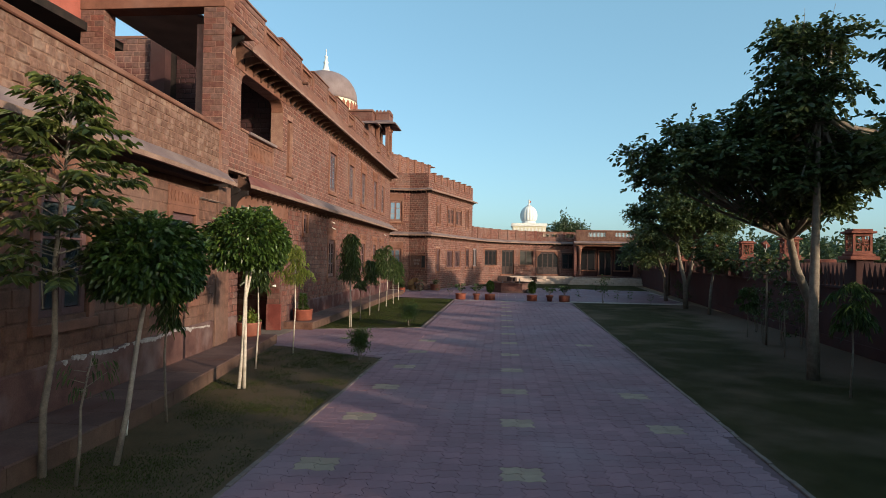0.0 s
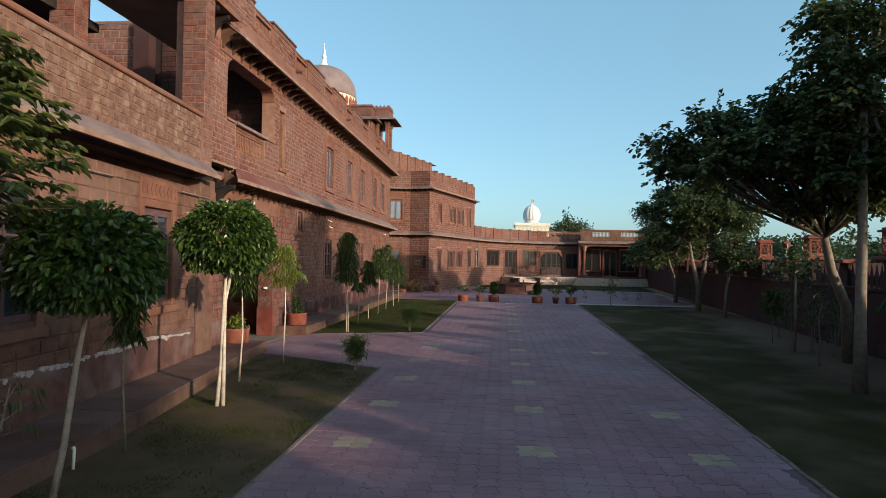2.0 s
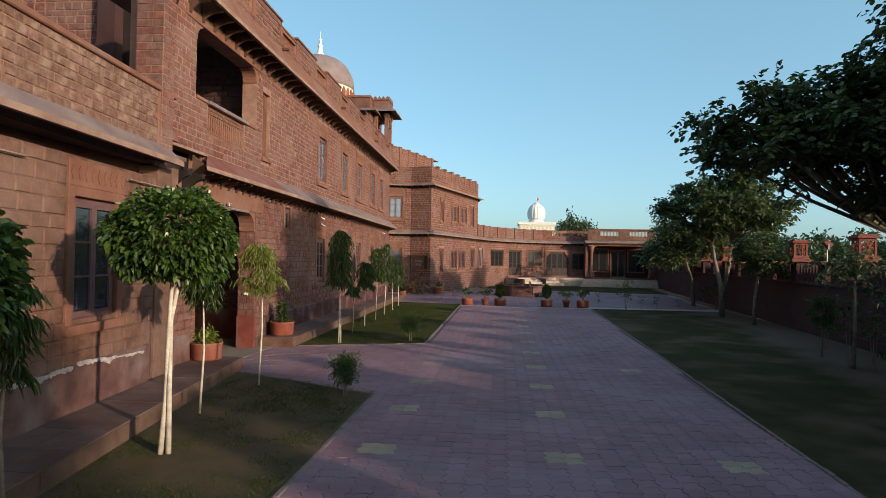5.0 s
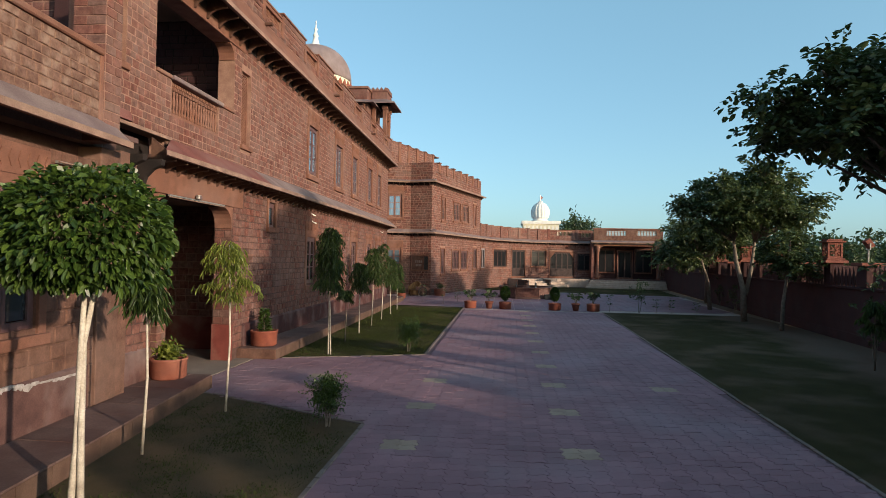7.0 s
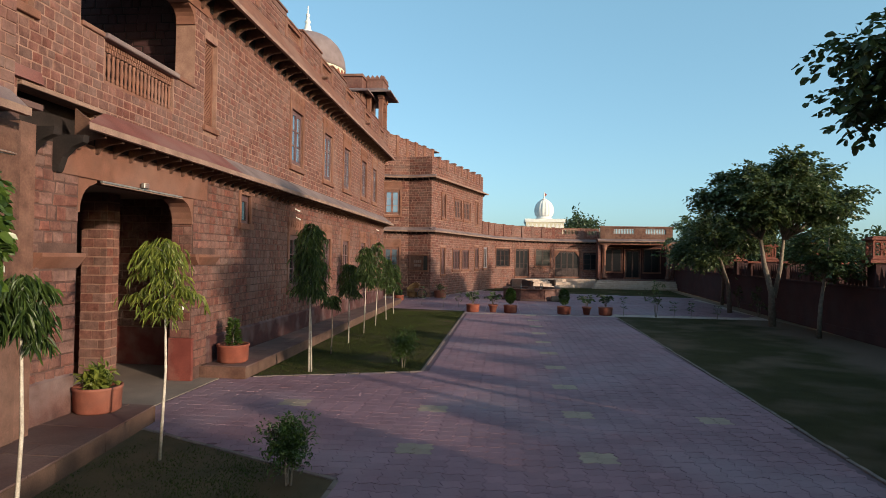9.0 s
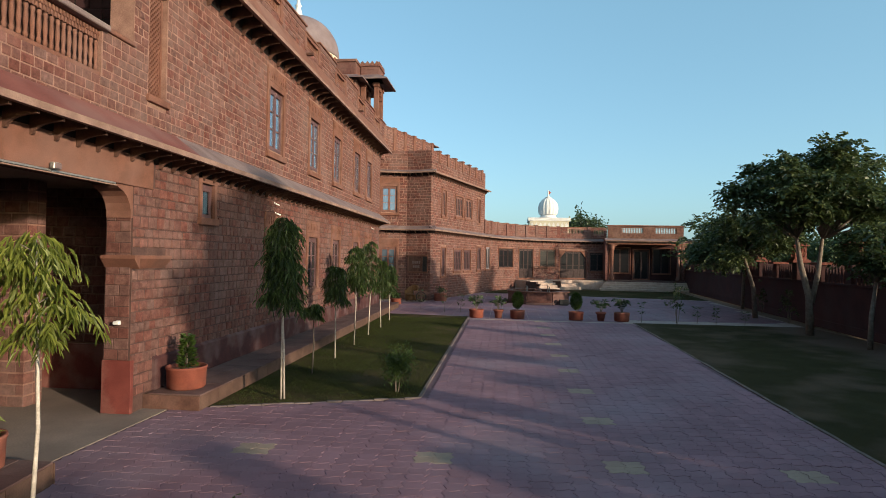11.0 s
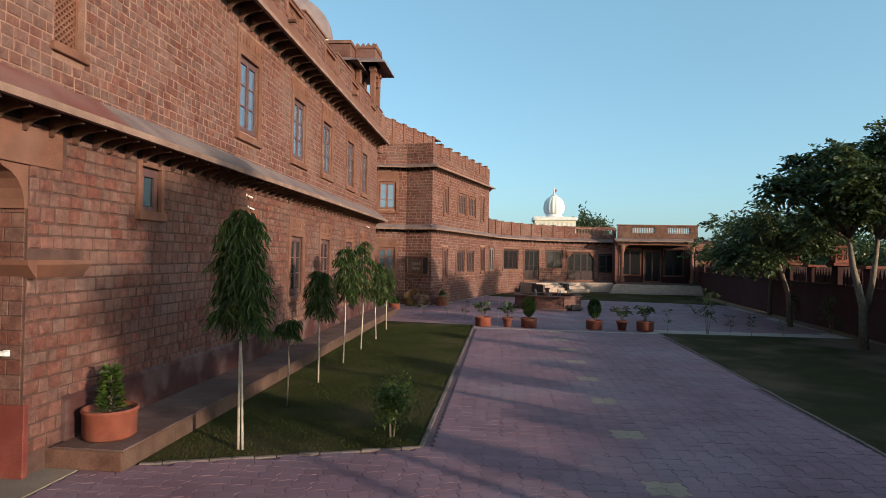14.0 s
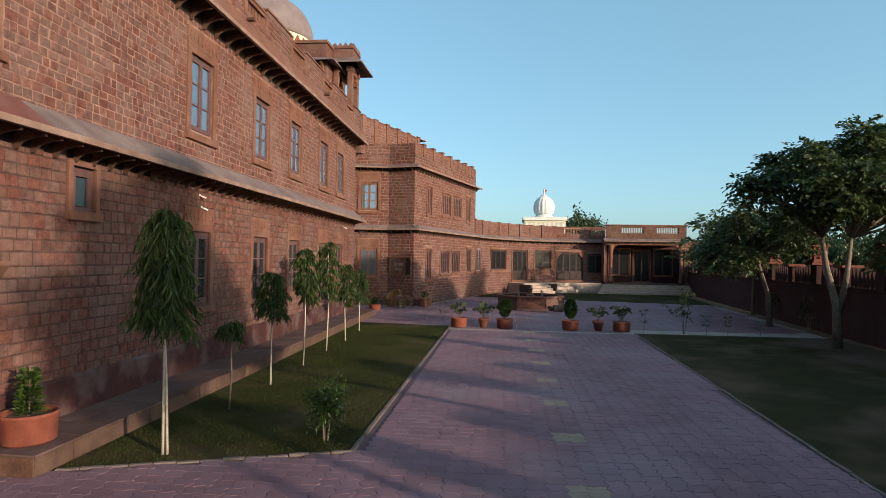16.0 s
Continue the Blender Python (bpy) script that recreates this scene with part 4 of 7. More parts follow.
LA, LB, LC = span(A0, A1), span(A1, B1), span(B1, C1)
a_holes = [(LA - 1.75, LA - 0.67, 5.87, 7.6), (LA - 1.75, LA - 0.67, 1.78, 3.5)]
seg_wall("wall_13", A0, A1, 0, 10.0, a_holes, "two-storey recessed wall of red sandstone blocks", seed=31, skip=[pad(h, 0.16, 0.22, 0.5) for h in a_holes])
for h in a_holes:
    window_unit("window_5", along(A0, A1) @ Matrix.Translation((h[0], 0, h[2])), 1.08, h[3] - h[2], "woodbrown", "bright_glass", label="brown wooden window with pale panes")
seg_wall("wall_14", A1, B1, 0, 10.0, [], "two-storey projecting wall of red sandstone blocks", seed=32)
c_holes = [(1.9, 2.65, 5.75, 7.55), (4.5, 6.1, 5.9, 7.4), (6.6, 8.2, 5.9, 7.4), (9.5, 10.2, 5.75, 7.6),
           (1.9, 2.65, 1.6, 3.5), (4.3, 5.9, 1.9, 3.45), (6.4, 8.0, 1.9, 3.45), (9.6, 10.6, 1.9, 3.7)]
seg_wall("wall_15", B1, C1, 0, 10.0, c_holes, "sunlit two-storey wall of red sandstone blocks", seed=33, skip=[pad(h, 0.14, 0.2, 0.14) for h in c_holes])
for h in c_holes:
    w = h[1] - h[0]
    window_unit("window_6", along(B1, C1) @ Matrix.Translation((h[0], 0, h[2])), w, h[3] - h[2], "woodbrown" if h[2] > 5 else "wood", "dim_glass", panel=False, cols=4 if w > 1.4 else 2, rows=3, frame_w=0.12, sill=0.16, label="dark wooden window in stone surround")
for nm, p, q, e in (("eave_4", A0, A1, (0, 0)), ("eave_5", A1, B1, (0.2, 0.35)), ("eave_6", B1, C1, (0.3, 0.4))):
    eave(nm, p, q, 8.45, 0.4, 0.22, "stone eave with small brackets under the roof parapet", ends=e, step=0.45, bracket_h=0.22)
    eave(nm + "b", p, q, 4.62, 0.4, 0.3, "stone eave with small brackets between the storeys", ends=e, step=0.45, bracket_h=0.22)
u = 1.3
cpar = empty_thing("roof_parapet", along(B1, C1), "stone parapet posts and coping on the end block", "parapet", kind="structure")
while u < LC + 0.2:
    part("parapet_post", boxes((u - 0.17, u + 0.17, -0.07, 0.45, 9.3, 10.06), (u - 0.2, u + 0.2, -0.1, 0.48, 10.063, 10.14), bevel=0.01), "dressed", cpar)
    u += 1.55
T0, T1 = (-9.6, 48.9), (-7.0, 56.2)
seg_wall("wall_16", T0, T1, 9.36, 11.6, [], "higher parapet wall of stained stone on the roof", seed=34)
tpar = empty_thing("roof_parapet", along(T0, T1), "stone posts on the higher roof parapet", "parapet", kind="structure")
u = 0.2
while u < span(T0, T1) + 0.2:
    part("parapet_post", boxes((u - 0.17, u + 0.17, -0.07, 0.45, 10.2, 11.68), (u - 0.2, u + 0.2, -0.1, 0.48, 11.683, 11.75), bevel=0.01), "dressed", tpar)
    part("coping", boxes((u + 0.2, u + 1.2, -0.05, 0.42, 11.603, 11.67)), "dressed", tpar)
    u += 1.45
structure(mesh_object("roof_2", prism([A0, A1, B1, C1, (-12, 66), (-20, 60)], "z", 9.2, 9.35), "ceiling"), "flat roof of the end block", "roof")
structure(mesh_object("wall_17", boxes((-13.2, -12.9, 42.9, 49, 0, 10)), "block"), "recess wall between wing and end block", "wall")

# ---- low curved end wing ----
ARC = [C1, (-2.0, 63.2), (-0.3, 66.0), (1.7, 68.0), (3.95, 69.4), (7.0, 70.1), (8.75, 70.2)]
FLZ = 0.92
arc_holes = {0: [(0.3, 1.35, 1.9, 3.8)], 1: [(0.3, 2.8, 2.0, 3.75)], 2: [(0.45, 2.4, FLZ, 3.8)], 3: [(0.45, 2.3, 2.1, 3.8)], 4: [(0.2, 2.85, FLZ, 3.65)], 5: [(0.1, 1.65, 1.7, 3.55)]}
for i, (p, q) in enumerate(zip(ARC, ARC[1:])):
    hs = arc_holes[i]
    seg_wall("wall_18", p, q, 0, 4.9, hs, "curved single-storey wall of red sandstone blocks", seed=40 + i, course=0.2, skip=[pad(h, 0.1, 0.1, 0.12) for h in hs])
    eave("eave_7", p, q, 4.6, 0.5, 0.3, "stone eave along the curved end wing", ends=(0.1, 0.1), step=0.5, bracket_h=0.22)
    for h in hs:
        w = h[1] - h[0]
        is_door = h[2] < 1.5
        unit_ = window_unit("door_2" if is_door else "window_7", along(p, q) @ Matrix.Translation((h[0], 0, h[2])), w, h[3] - h[2], "woodgrey" if i == 0 else "darkwood", "dim_glass", panel=False, cols=2 if i == 0 else (3 if w > 2 else 2) + is_door, rows=1 if i == 0 else (2 if is_door else 3), frame_w=0.1, sill=0.0 if is_door else 0.1,
                    label="dark wooden glazed double door" if is_door else ("grey-green shuttered window" if i == 0 else "dark wooden window with many panes"))
        if is_door:
            for c in range(3 + (w > 2)):
                lw = (w - 0.14) / (3 + (w > 2))
                part("lower_panel", boxes((0.075 + c * lw, 0.065 + (c + 1) * lw, 0.012, 0.08, 0.03, 1.0), (0.14 + c * lw, c * lw + lw, 0.0, 0.012, 0.2, 0.85), bevel=0.006), "darkwood", unit_)
        if i == 4:
            hd = h[3] - h[2]
            part("arch_corner", prism([(-0.02, hd + 0.05), (-0.02, hd - 0.6), (0.1, hd - 0.55), (0.45, hd - 0.12), (0.5, hd + 0.05)], "y", -0.06, 0.1), "dressed", unit_)
            part("arch_corner", prism([(w + 0.02, hd + 0.05), (w + 0.02, hd - 0.6), (w - 0.1, hd - 0.55), (w - 0.45, hd - 0.12), (w - 0.5, hd + 0.05)], "y", -0.06, 0.1), "dressed", unit_)
    L = span(p, q)
    gaps = {4: [(0.9, 2.6, 5.4, 5.85)], 5: [(0.45, 1.5, 5.4, 5.85)]}.get(i, [])
    ap = structure(mesh_object("wall_19", wall_mesh(L, 4.9, 6.0, gaps, 0.3), "mortar"), "roof parapet of the end wing with recessed panels", "parapet")
    ap.matrix_world = along(p, q)
    lay_blocks(ap, 0, L, 4.92, 5.98, gaps, 0.18, 60 + i, None, "block", (1.4, 2.6))
    for g in gaps:
        n = int((g[1] - g[0]) / 0.15)
        for k in range(n):
            part("baluster", turned([(0.04, 5.4), (0.055, 5.5), (0.035, 5.6), (0.055, 5.75), (0.04, 5.85)], 6, centre=(g[0] + 0.07 + k * 0.15, 0.15)), "fascia", ap)
    for k in range(2):
        uu = k * L / 2
        if not any(g[0] - 0.1 < uu < g[1] + 0.1 for g in gaps):
            part("parapet_post", boxes((uu - 0.16, uu + 0.16, -0.1, 0.38, 4.95, 6.12), bevel=0.012), "block", ap)
    part("coping", boxes((0.165, L - 0.165, -0.06, 0.34, 6.003, 6.07), bevel=0.01), "dressed", ap)
# paved platform and steps along the curved wing
plat = [ARC[2], ARC[3], ARC[4], ARC[5], ARC[6], (8.2, 68.6), (5.2, 68.2), (2.9, 66.6), (1.0, 64.7)]
structure(mesh_object("terrace", prism(plat, "z", 0, 0.86), "palestep"), "raised stone terrace before the curved wing", "terrace")
sm = along((1.0, 64.7), (2.9, 66.6))
for k in range(3):
    st = structure(mesh_object("step", boxes((-0.3, 3.1 - 0.2 * k, -0.42 * (k + 1), -0.42 * k - 0.003, 0, 0.66 - 0.22 * k), bevel=0.012), "palestep"), "pale sunlit stone step before the doors", "step")
    st.matrix_world = sm
structure(mesh_object("step_cheek", boxes((-0.55, -0.31, -1.3, 0.0, 0, 0.8), bevel=0.012), "darkstep"), "dark stone cheek beside the door steps", "step").matrix_world = sm
structure(mesh_object("step_cheek", boxes((3.12, 3.36, -0.9, 0.0, 0, 0.8), bevel=0.012), "ledge"), "pale stone cheek beside the door steps", "step").matrix_world = sm
sm2 = along((2.9, 66.6), (5.2, 68.2))
for k in range(2):
    structure(mesh_object("step", boxes((0.6, 3.2, -0.45 * (k + 1), -0.45 * k - 0.003, 0, 0.56 - 0.28 * k), bevel=0.012), "palestep"), "worn pale stone step below the terrace", "step").matrix_world = sm2

# veranda
V0, V1, VY = 8.75, 15.4, 68.4
structure(mesh_object("veranda_floor", boxes((V0 - 0.3, V1 + 0.4, VY - 0.2, 74, 0, FLZ - 0.003), bevel=0.01), "slab"), "raised stone floor of the veranda", "floor")
structure(mesh_object("veranda_wall", boxes((V0 - 0.2, 18.5, 71.0, 71.3, FLZ, 5)), "shade_red"), "shaded back wall of the veranda", "wall")
for a, w, z, h, nm, lb in ((0.5, 1.9, 1.5, 2.6, "window_9", "dark wide veranda window"), (2.75, 1.5, FLZ, 3.0, "door_3", "dark wooden veranda door"), (4.6, 1.7, 1.5, 2.6, "window_9", "dark wide veranda window with a pale round ornament")):
    window_unit(nm, along((V0, 71.0), (V1, 71.0)) @ Matrix.Translation((a, -0.11, z)), w, h, "darkwood", "dim_glass", panel=False, cols=2, rows=1, frame_w=0.08, sill=0.0, label=lb)
structure(mesh_object("veranda_ceiling", boxes((V0 - 0.3, V1 + 0.3, VY, 73, 4.55, 4.75)), "ceiling"), "dark veranda ceiling", "ceiling")
structure(mesh_object("veranda_side_wall", boxes((V0 - 0.35, V0 - 0.05, VY + 0.3, 71.0, FLZ, 4.9)), "block"), "side wall of the veranda", "wall")
for x in (V0 + 0.25, V1 - 0.2):
    c = mesh_object("column", turned([(0.24, FLZ), (0.24, FLZ + 0.25), (0.17, FLZ + 0.4), (0.15, 2.6), (0.17, 3.7), (0.24, 3.9), (0.26, 4.4)], 12), "dressed", smooth=True)
    c.location = (x, VY + 0.25, 0)
    structure(c, "carved sandstone veranda column", "column")
    corner = corner_bracket("trim_9", along((V0, VY), (V1, VY)) @ Matrix.Translation((x - V0 + (0.15 if x < 11 else -0.15), 0.1, 4.4)) @ (Matrix.Identity(4) if x < 11 else mir), 0.45, 0.25, "carved bracket under the veranda lintel")
structure(mesh_object("beam_3", boxes((V0 - 0.2, V1 + 0.2, VY + 0.02, VY + 0.45, 4.4, 4.9), bevel=0.01), "dressed"), "sandstone lintel of the veranda", "beam")
eave("eave_8", (V0 - 0.3, VY), (V1 + 0.2, VY), 4.68, 0.5, 0.25, "projecting veranda eave", brackets=False, ends=(0.2, 0.2))
vp = structure(mesh_object("wall_20", wall_mesh(V1 - V0 + 0.4, 4.92, 6.15, [(1.3, 3.3, 5.48, 5.98), (4.4, 6.4, 5.48, 5.98)], 0.25), "plaster"), "veranda roof parapet with balustrade openings", "parapet")
vp.matrix_world = along((V0 - 0.2, VY), (V1, VY))
for a in (1.3, 4.4):
    for k in range(13):
        part("baluster", turned([(0.04, 5.48), (0.055, 5.56), (0.035, 5.68), (0.055, 5.86), (0.04, 5.98)], 6, centre=(a + 0.08 + k * 0.153, 0.12)), "fascia", vp)
part("coping", boxes((-0.1, V1 - V0 + 0.5, -0.08, 0.33, 6.153, 6.25), bevel=0.01), "dressed", vp)
for k in range(4):
    structure(mesh_object("step", boxes((V0 - 0.6 - 0.2 * k, V1 + 0.4 + 0.35 * k, VY - 0.6 - 0.42 * k, VY - 0.18 - 0.42 * k, 0, 0.8 - 0.2 * k), bevel=0.015), "palestep"), "pale worn stone veranda step", "step")
# low room to the side of the veranda
sr_holes = [(0.6, 2.0, 1.7, 3.5)]
seg_wall("wall_21", (V1 + 0.1, VY + 0.3), (19.0, VY + 0.9), 0, 4.6, sr_holes, "dim side room wall with window", seed=52, course=0.22)
window_unit("window_8", along((V1 + 0.1, VY + 0.3), (19.0, VY + 0.9)) @ Matrix.Translation((0.6, 0, 1.7)), 1.4, 1.8, "wood", "glass", panel=False, label="dark wooden side window")

# ---- boundary wall ----
rx = lambda y: 12.0 + (y - 30) * 0.1
RA, RB = (rx(73), 73.0), (rx(-8), -8.0)
RM, RL = along(RA, RB), span(RA, RB)
RU = lambda y: (73.0 - y) / 81.0 * RL
# shade of the road side is in the wall's dark colour
bwall = structure(mesh_object("wall_22", wall_mesh(RL, 0, 1.95, [], 0.3), "shade_red"), "red boundary wall with coping, coloured dark for its shade", "wall")
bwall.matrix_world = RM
part("coping", boxes((0, RL, -0.07, 0.36, 1.953, 2.05), bevel=0.015), "shade_red", bwall)
part("base_course", boxes((0, RL, -0.05, 0.0, 0, 0.35), bevel=0.01), "shade_red", bwall)
piers = [30.4 + 5.65 * k for k in range(-6, 8)]
merlon = None
y = -7.0
mi = 0
while y < 72:
    if min(abs(y - p) for p in piers) > 0.42 and min(abs(y - p - 2.82) for p in piers) > 0.4:
        if merlon is None:
            merlon = part("merlon", prism([(-0.1, 2.053), (0.1, 2.053), (0.13, 2.3), (0.1, 2.5), (0.0, 2.82), (-0.1, 2.5), (-0.13, 2.3)], "y", 0.05, 0.22), "shade_red", bwall)
            ob = merlon
        else:
            ob = new("merlon", merlon.data)
            ob.parent = bwall
        ob.location = (RU(y), 0, 0)
    y += 0.3


def lantern_pier(y):
    m = RM @ Matrix.Translation((RU(y), 0, 0))
    t = empty_thing("lantern_pier", m, "red sandstone wall pier with pierced square lantern", "pier", "boundary wall piers")
    part("shaft", boxes((-0.3, 0.3, -0.05, 0.44, 2.053, 2.9), bevel=0.015), "shade_red", t)
    part("cap", boxes((-0.42, 0.42, -0.26, 0.56, 2.903, 3.02), (-0.34, 0.34, -0.18, 0.48, 3.023, 3.1), bevel=0.015), "redsand", t)
    lan = bmesh.new()
    z0, z1 = 3.103, 3.72
    for sx in (-0.27, 0.2):
        for sy in (-0.12, 0.35):
            box(lan, sx, sx + 0.07, sy, sy + 0.07, z0, z1)
    for za, zb in ((z0, z0 + 0.08), (z1 - 0.08, z1)):
        box(lan, -0.2, 0.2, -0.12, -0.05, za, zb), box(lan, -0.2, 0.2, 0.35, 0.42, za, zb)
        box(lan, -0.27, -0.2, -0.05, 0.35, za, zb), box(lan, 0.2, 0.27, -0.05, 0.35, za, zb)
    part("lantern_frame", lan, "redsand", t)
    ring = bmesh.new()
    for fy, ax in ((-0.09, 0), (0.39, 0), (-0.235, 1), (0.235, 1)):
        for i in range(8):
            a = 2 * math.pi * i / 8
            cx, cz = 0.0 + 0.135 * math.cos(a), (z0 + z1) / 2 + 0.135 * math.sin(a)
            mm = Matrix.Translation((cx, fy, cz)) if ax == 0 else Matrix.Translation((fy, 0.15 + cx, cz))
            bmesh.ops.create_cube(ring, size=1, matrix=mm @ (Matrix.Rotation(-a, 4, "Y") if ax == 0 else Matrix.Rotation(a, 4, "X")) @ Matrix.Diagonal((0.17, 0.03, 0.03, 1) if ax == 0 else (0.03, 0.17, 0.03, 1)))
    part("pierced_screen", ring, "redsand", t)
    part("roof_slab", boxes((-0.36, 0.36, -0.21, 0.51, 3.723, 3.79), (-0.28, 0.28, -0.13, 0.43, 3.793, 3.86), bevel=0.012), "redsand", t)
    return t


def cap_pier(y):
    t = empty_thing("wall_pier", RM @ Matrix.Translation((RU(y), 0, 0)), "plain red wall pier with flat cap", "pier", "boundary wall caps")
    part("shaft", boxes((-0.27, 0.27, -0.04, 0.42, 2.053, 2.8), bevel=0.015), "shade_red", t)
    part("cap", boxes((-0.4, 0.4, -0.25, 0.55, 2.803, 2.93), bevel=0.02), "redsand", t)
    return t


MAT["redsand"] = material("red_carved_sandstone", ((0.15, 0.05, 0.038), (0.21, 0.075, 0.056)), 4, 0.85, 0.3, 60)
for p in piers:
    lantern_pier(p)
    cap_pier(p + 2.82)

# ---- dome, roof pavilion, far temple ----
dome = empty_thing("dome", Matrix.Translation((-14.5, 46.1, 0)), "large weathered dome with white finial on a scalloped drum", "dome")
part("drum", turned([(2.6, 9.05), (2.6, 14.1), (2.75, 14.15), (2.75, 14.3), (2.58, 14.35), (2.56, 15.2)], 40), "cream", dome, "cream painted drum")
part("shell", turned([(2.52, 15.21)] + [(2.6 * math.cos(a) ** 0.8 if a < 1.5 else 0.12, 15.25 + 2.45 * math.sin(a)) for a in [i * 1.5 / 16 for i in range(17)]], 40), "domeskin", dome, smooth=True)
part("finial", turned([(0.66, 17.58), (0.62, 17.7), (0.4, 17.8), (0.24, 18.0), (0.18, 18.3), (0.14, 18.42), (0.22, 18.52), (0.12, 18.65), (0.09, 18.9), (0.14, 19.0), (0.05, 19.1), (0.03, 19.4), (0.05, 19.5), (0.01, 19.65)], 14), "white", dome, smooth=True)
pet = part("petal", prism([(-0.15, 14.45), (0.15, 14.45), (0.16, 14.85), (0.0, 15.12), (-0.16, 14.85)], "y", -0.03, 0.03), "terracotta", dome)
for i in range(36):
    ob = pet if i == 0 else new("petal", pet.data)
    ob.parent = dome
    a = 2 * math.pi * i / 36
    ob.matrix_local = Matrix.Rotation(a, 4, "Z") @ Matrix.Translation((0, -2.59, 0))

def sloped_roof(x0, x1, y0, y1, z, rise, out):
    """A thin hipped eave slab round a block, its lower edge at z."""
    ev = bmesh.new()
    q0 = [ev.verts.new(p) for p in ((x0 - out, y0 - out, z), (x1 + out, y0 - out, z), (x1 + out, y1 + out, z), (x0 - out, y1 + out, z))]
    q1 = [ev.verts.new(p) for p in ((x0, y0, z + rise), (x1, y0, z + rise), (x1, y1, z + rise), (x0, y1, z + rise))]
    q2 = [ev.verts.new(v.co + Vector((0, 0, 0.07))) for v in q0]
    q3 = [ev.verts.new(v.co + Vector((0, 0, 0.07))) for v in q1]
    for i in range(4):
        j = (i + 1) % 4
        ev.faces.new((q0[i], q0[j], q1[j], q1[i])), ev.faces.new((q2[i], q2[j], q3[j], q3[i])), ev.faces.new((q0[i], q0[j], q2[j], q2[i]))
    ev.faces.new(q3), ev.faces.new(q1)
    bmesh.ops.recalc_face_normals(ev, faces=ev.faces[:])
    return ev


pav = empty_thing("roof_pavilion", Matrix.Translation((-8.86, 42.6, 9.42)), "sandstone roof pavilion with an open corner bay, deep eaves and battlements", "pavilion")
for sx in (-0.36, 0.36):
    for sy in (-0.58, 0.58):
        part("post", boxes((sx - 0.12, sx + 0.12, sy - 0.12, sy + 0.12, -0.3, 2.95), (sx - 0.17, sx + 0.17, sy - 0.17, sy + 0.17, 2.72, 2.95), bevel=0.012), "dressed", pav)
part("low_wall", boxes((0.27, 0.45, -0.45, 0.45, -0.3, 1.2), (-0.24, 0.24, -0.67, -0.5, -0.3, 1.2), bevel=0.01), "block", pav)
for sx in (0.26, -0.46):
    arch = bmesh.new()
    box(arch, sx, sx + 0.2, -0.46, -0.32, 2.2, 2.95), box(arch, sx, sx + 0.2, 0.32, 0.46, 2.2, 2.95), box(arch, sx, sx + 0.2, -0.32, 0.32, 2.62, 2.95)
    box(arch, sx + 0.02, sx + 0.18, -0.32, -0.2, 2.42, 2.62), box(arch, sx + 0.02, sx + 0.18, 0.2, 0.32, 2.42, 2.62)
    part("arch", arch, "dressed", pav)
part("eave", sloped_roof(-0.5, 0.5, -0.72, 0.72, 2.98, 0.32, 0.58), "flash", pav)
part("attic", boxes((-0.5, 0.5, -0.72, 0.72, 3.3, 3.82), (-0.54, 0.54, -0.76, 0.76, 3.823, 3.9), bevel=0.012), "block", pav)
for side in range(4):
    n = 5 if side % 2 else 4
    for i in range(n):
        t = -1.0 + 2.0 * i / (n - 1)
        x, y = ((t * 0.4, -0.7), (0.48, t * 0.58), (t * 0.4, 0.7), (-0.48, t * 0.58))[side]
        o = part("battlement", prism([(-0.12, 3.903), (0.12, 3.903), (0.12, 3.97), (0.0, 4.12), (-0.12, 3.97)], "y", -0.05, 0.05), "dressed", pav)
        o.matrix_local = Matrix.Translation((x, y, 0)) @ Matrix.Rotation(radians(90 * side), 4, "Z")
part("room", boxes((-3.6, -0.53, -1.7, 1.4, -0.3, 2.9), bevel=0.015), "block", pav)
part("doorway", prism([(-2.4, 0.02), (-1.3, 0.02), (-1.3, 1.7), (-1.85, 2.1), (-2.4, 1.7)], "y", -1.72, -1.6), "shade_black", pav, "dark arched doorway")
part("eave", sloped_roof(-3.6, -0.53, -1.7, 1.4, 2.8, 0.22, 0.5), "flash", pav)
part("attic", boxes((-3.6, -0.53, -1.7, 1.4, 3.04, 3.75), bevel=0.012), "block", pav)
part("coping", boxes((-3.66, -0.47, -1.78, 1.46, 3.753, 3.9), bevel=0.012), "dressed", pav)
for x in (-2.9, -1.7, -0.7):
    part("bracket", prism([(-1.7, 2.15), (-1.7, 2.75), (-2.12, 2.75), (-2.0, 2.66), (-1.86, 2.5), (-1.78, 2.15)], "x", x - 0.05, x + 0.05), "dressed", pav)

tem = empty_thing("roof_temple", Matrix.Translation((3.47, 77.0, 0)), "white fluted dome on an arcaded cream base behind the end wing", "temple")
part("base_block", boxes((-2.1, 2.1, -2, 2, 0, 7.0)), "cream", tem)
part("cornice", boxes((-2.25, 2.25, -2.15, 2.15, 7.003, 7.35)), "white", tem)
for i in range(9):
    u = -1.84 + i * 0.46
    part("niche", prism([(u - 0.14, 6.1), (u + 0.14, 6.1), (u + 0.14, 6.6), (u, 6.85), (u - 0.14, 6.6)], "y", -2.05, -1.98), "white", tem)
part("neck", turned([(0.95, 7.35), (0.95, 7.55), (0.85, 7.6), (0.82, 7.75)], 32), "white", tem)
part("fluted_dome", turned([(0.82, 7.75), (0.95, 7.9), (1.03, 8.3), (1.03, 8.65), (0.93, 9.05), (0.72, 9.4), (0.45, 9.62), (0.3, 9.7)], 64, ridges=16, ridge=0.09), "white", tem, smooth=True)
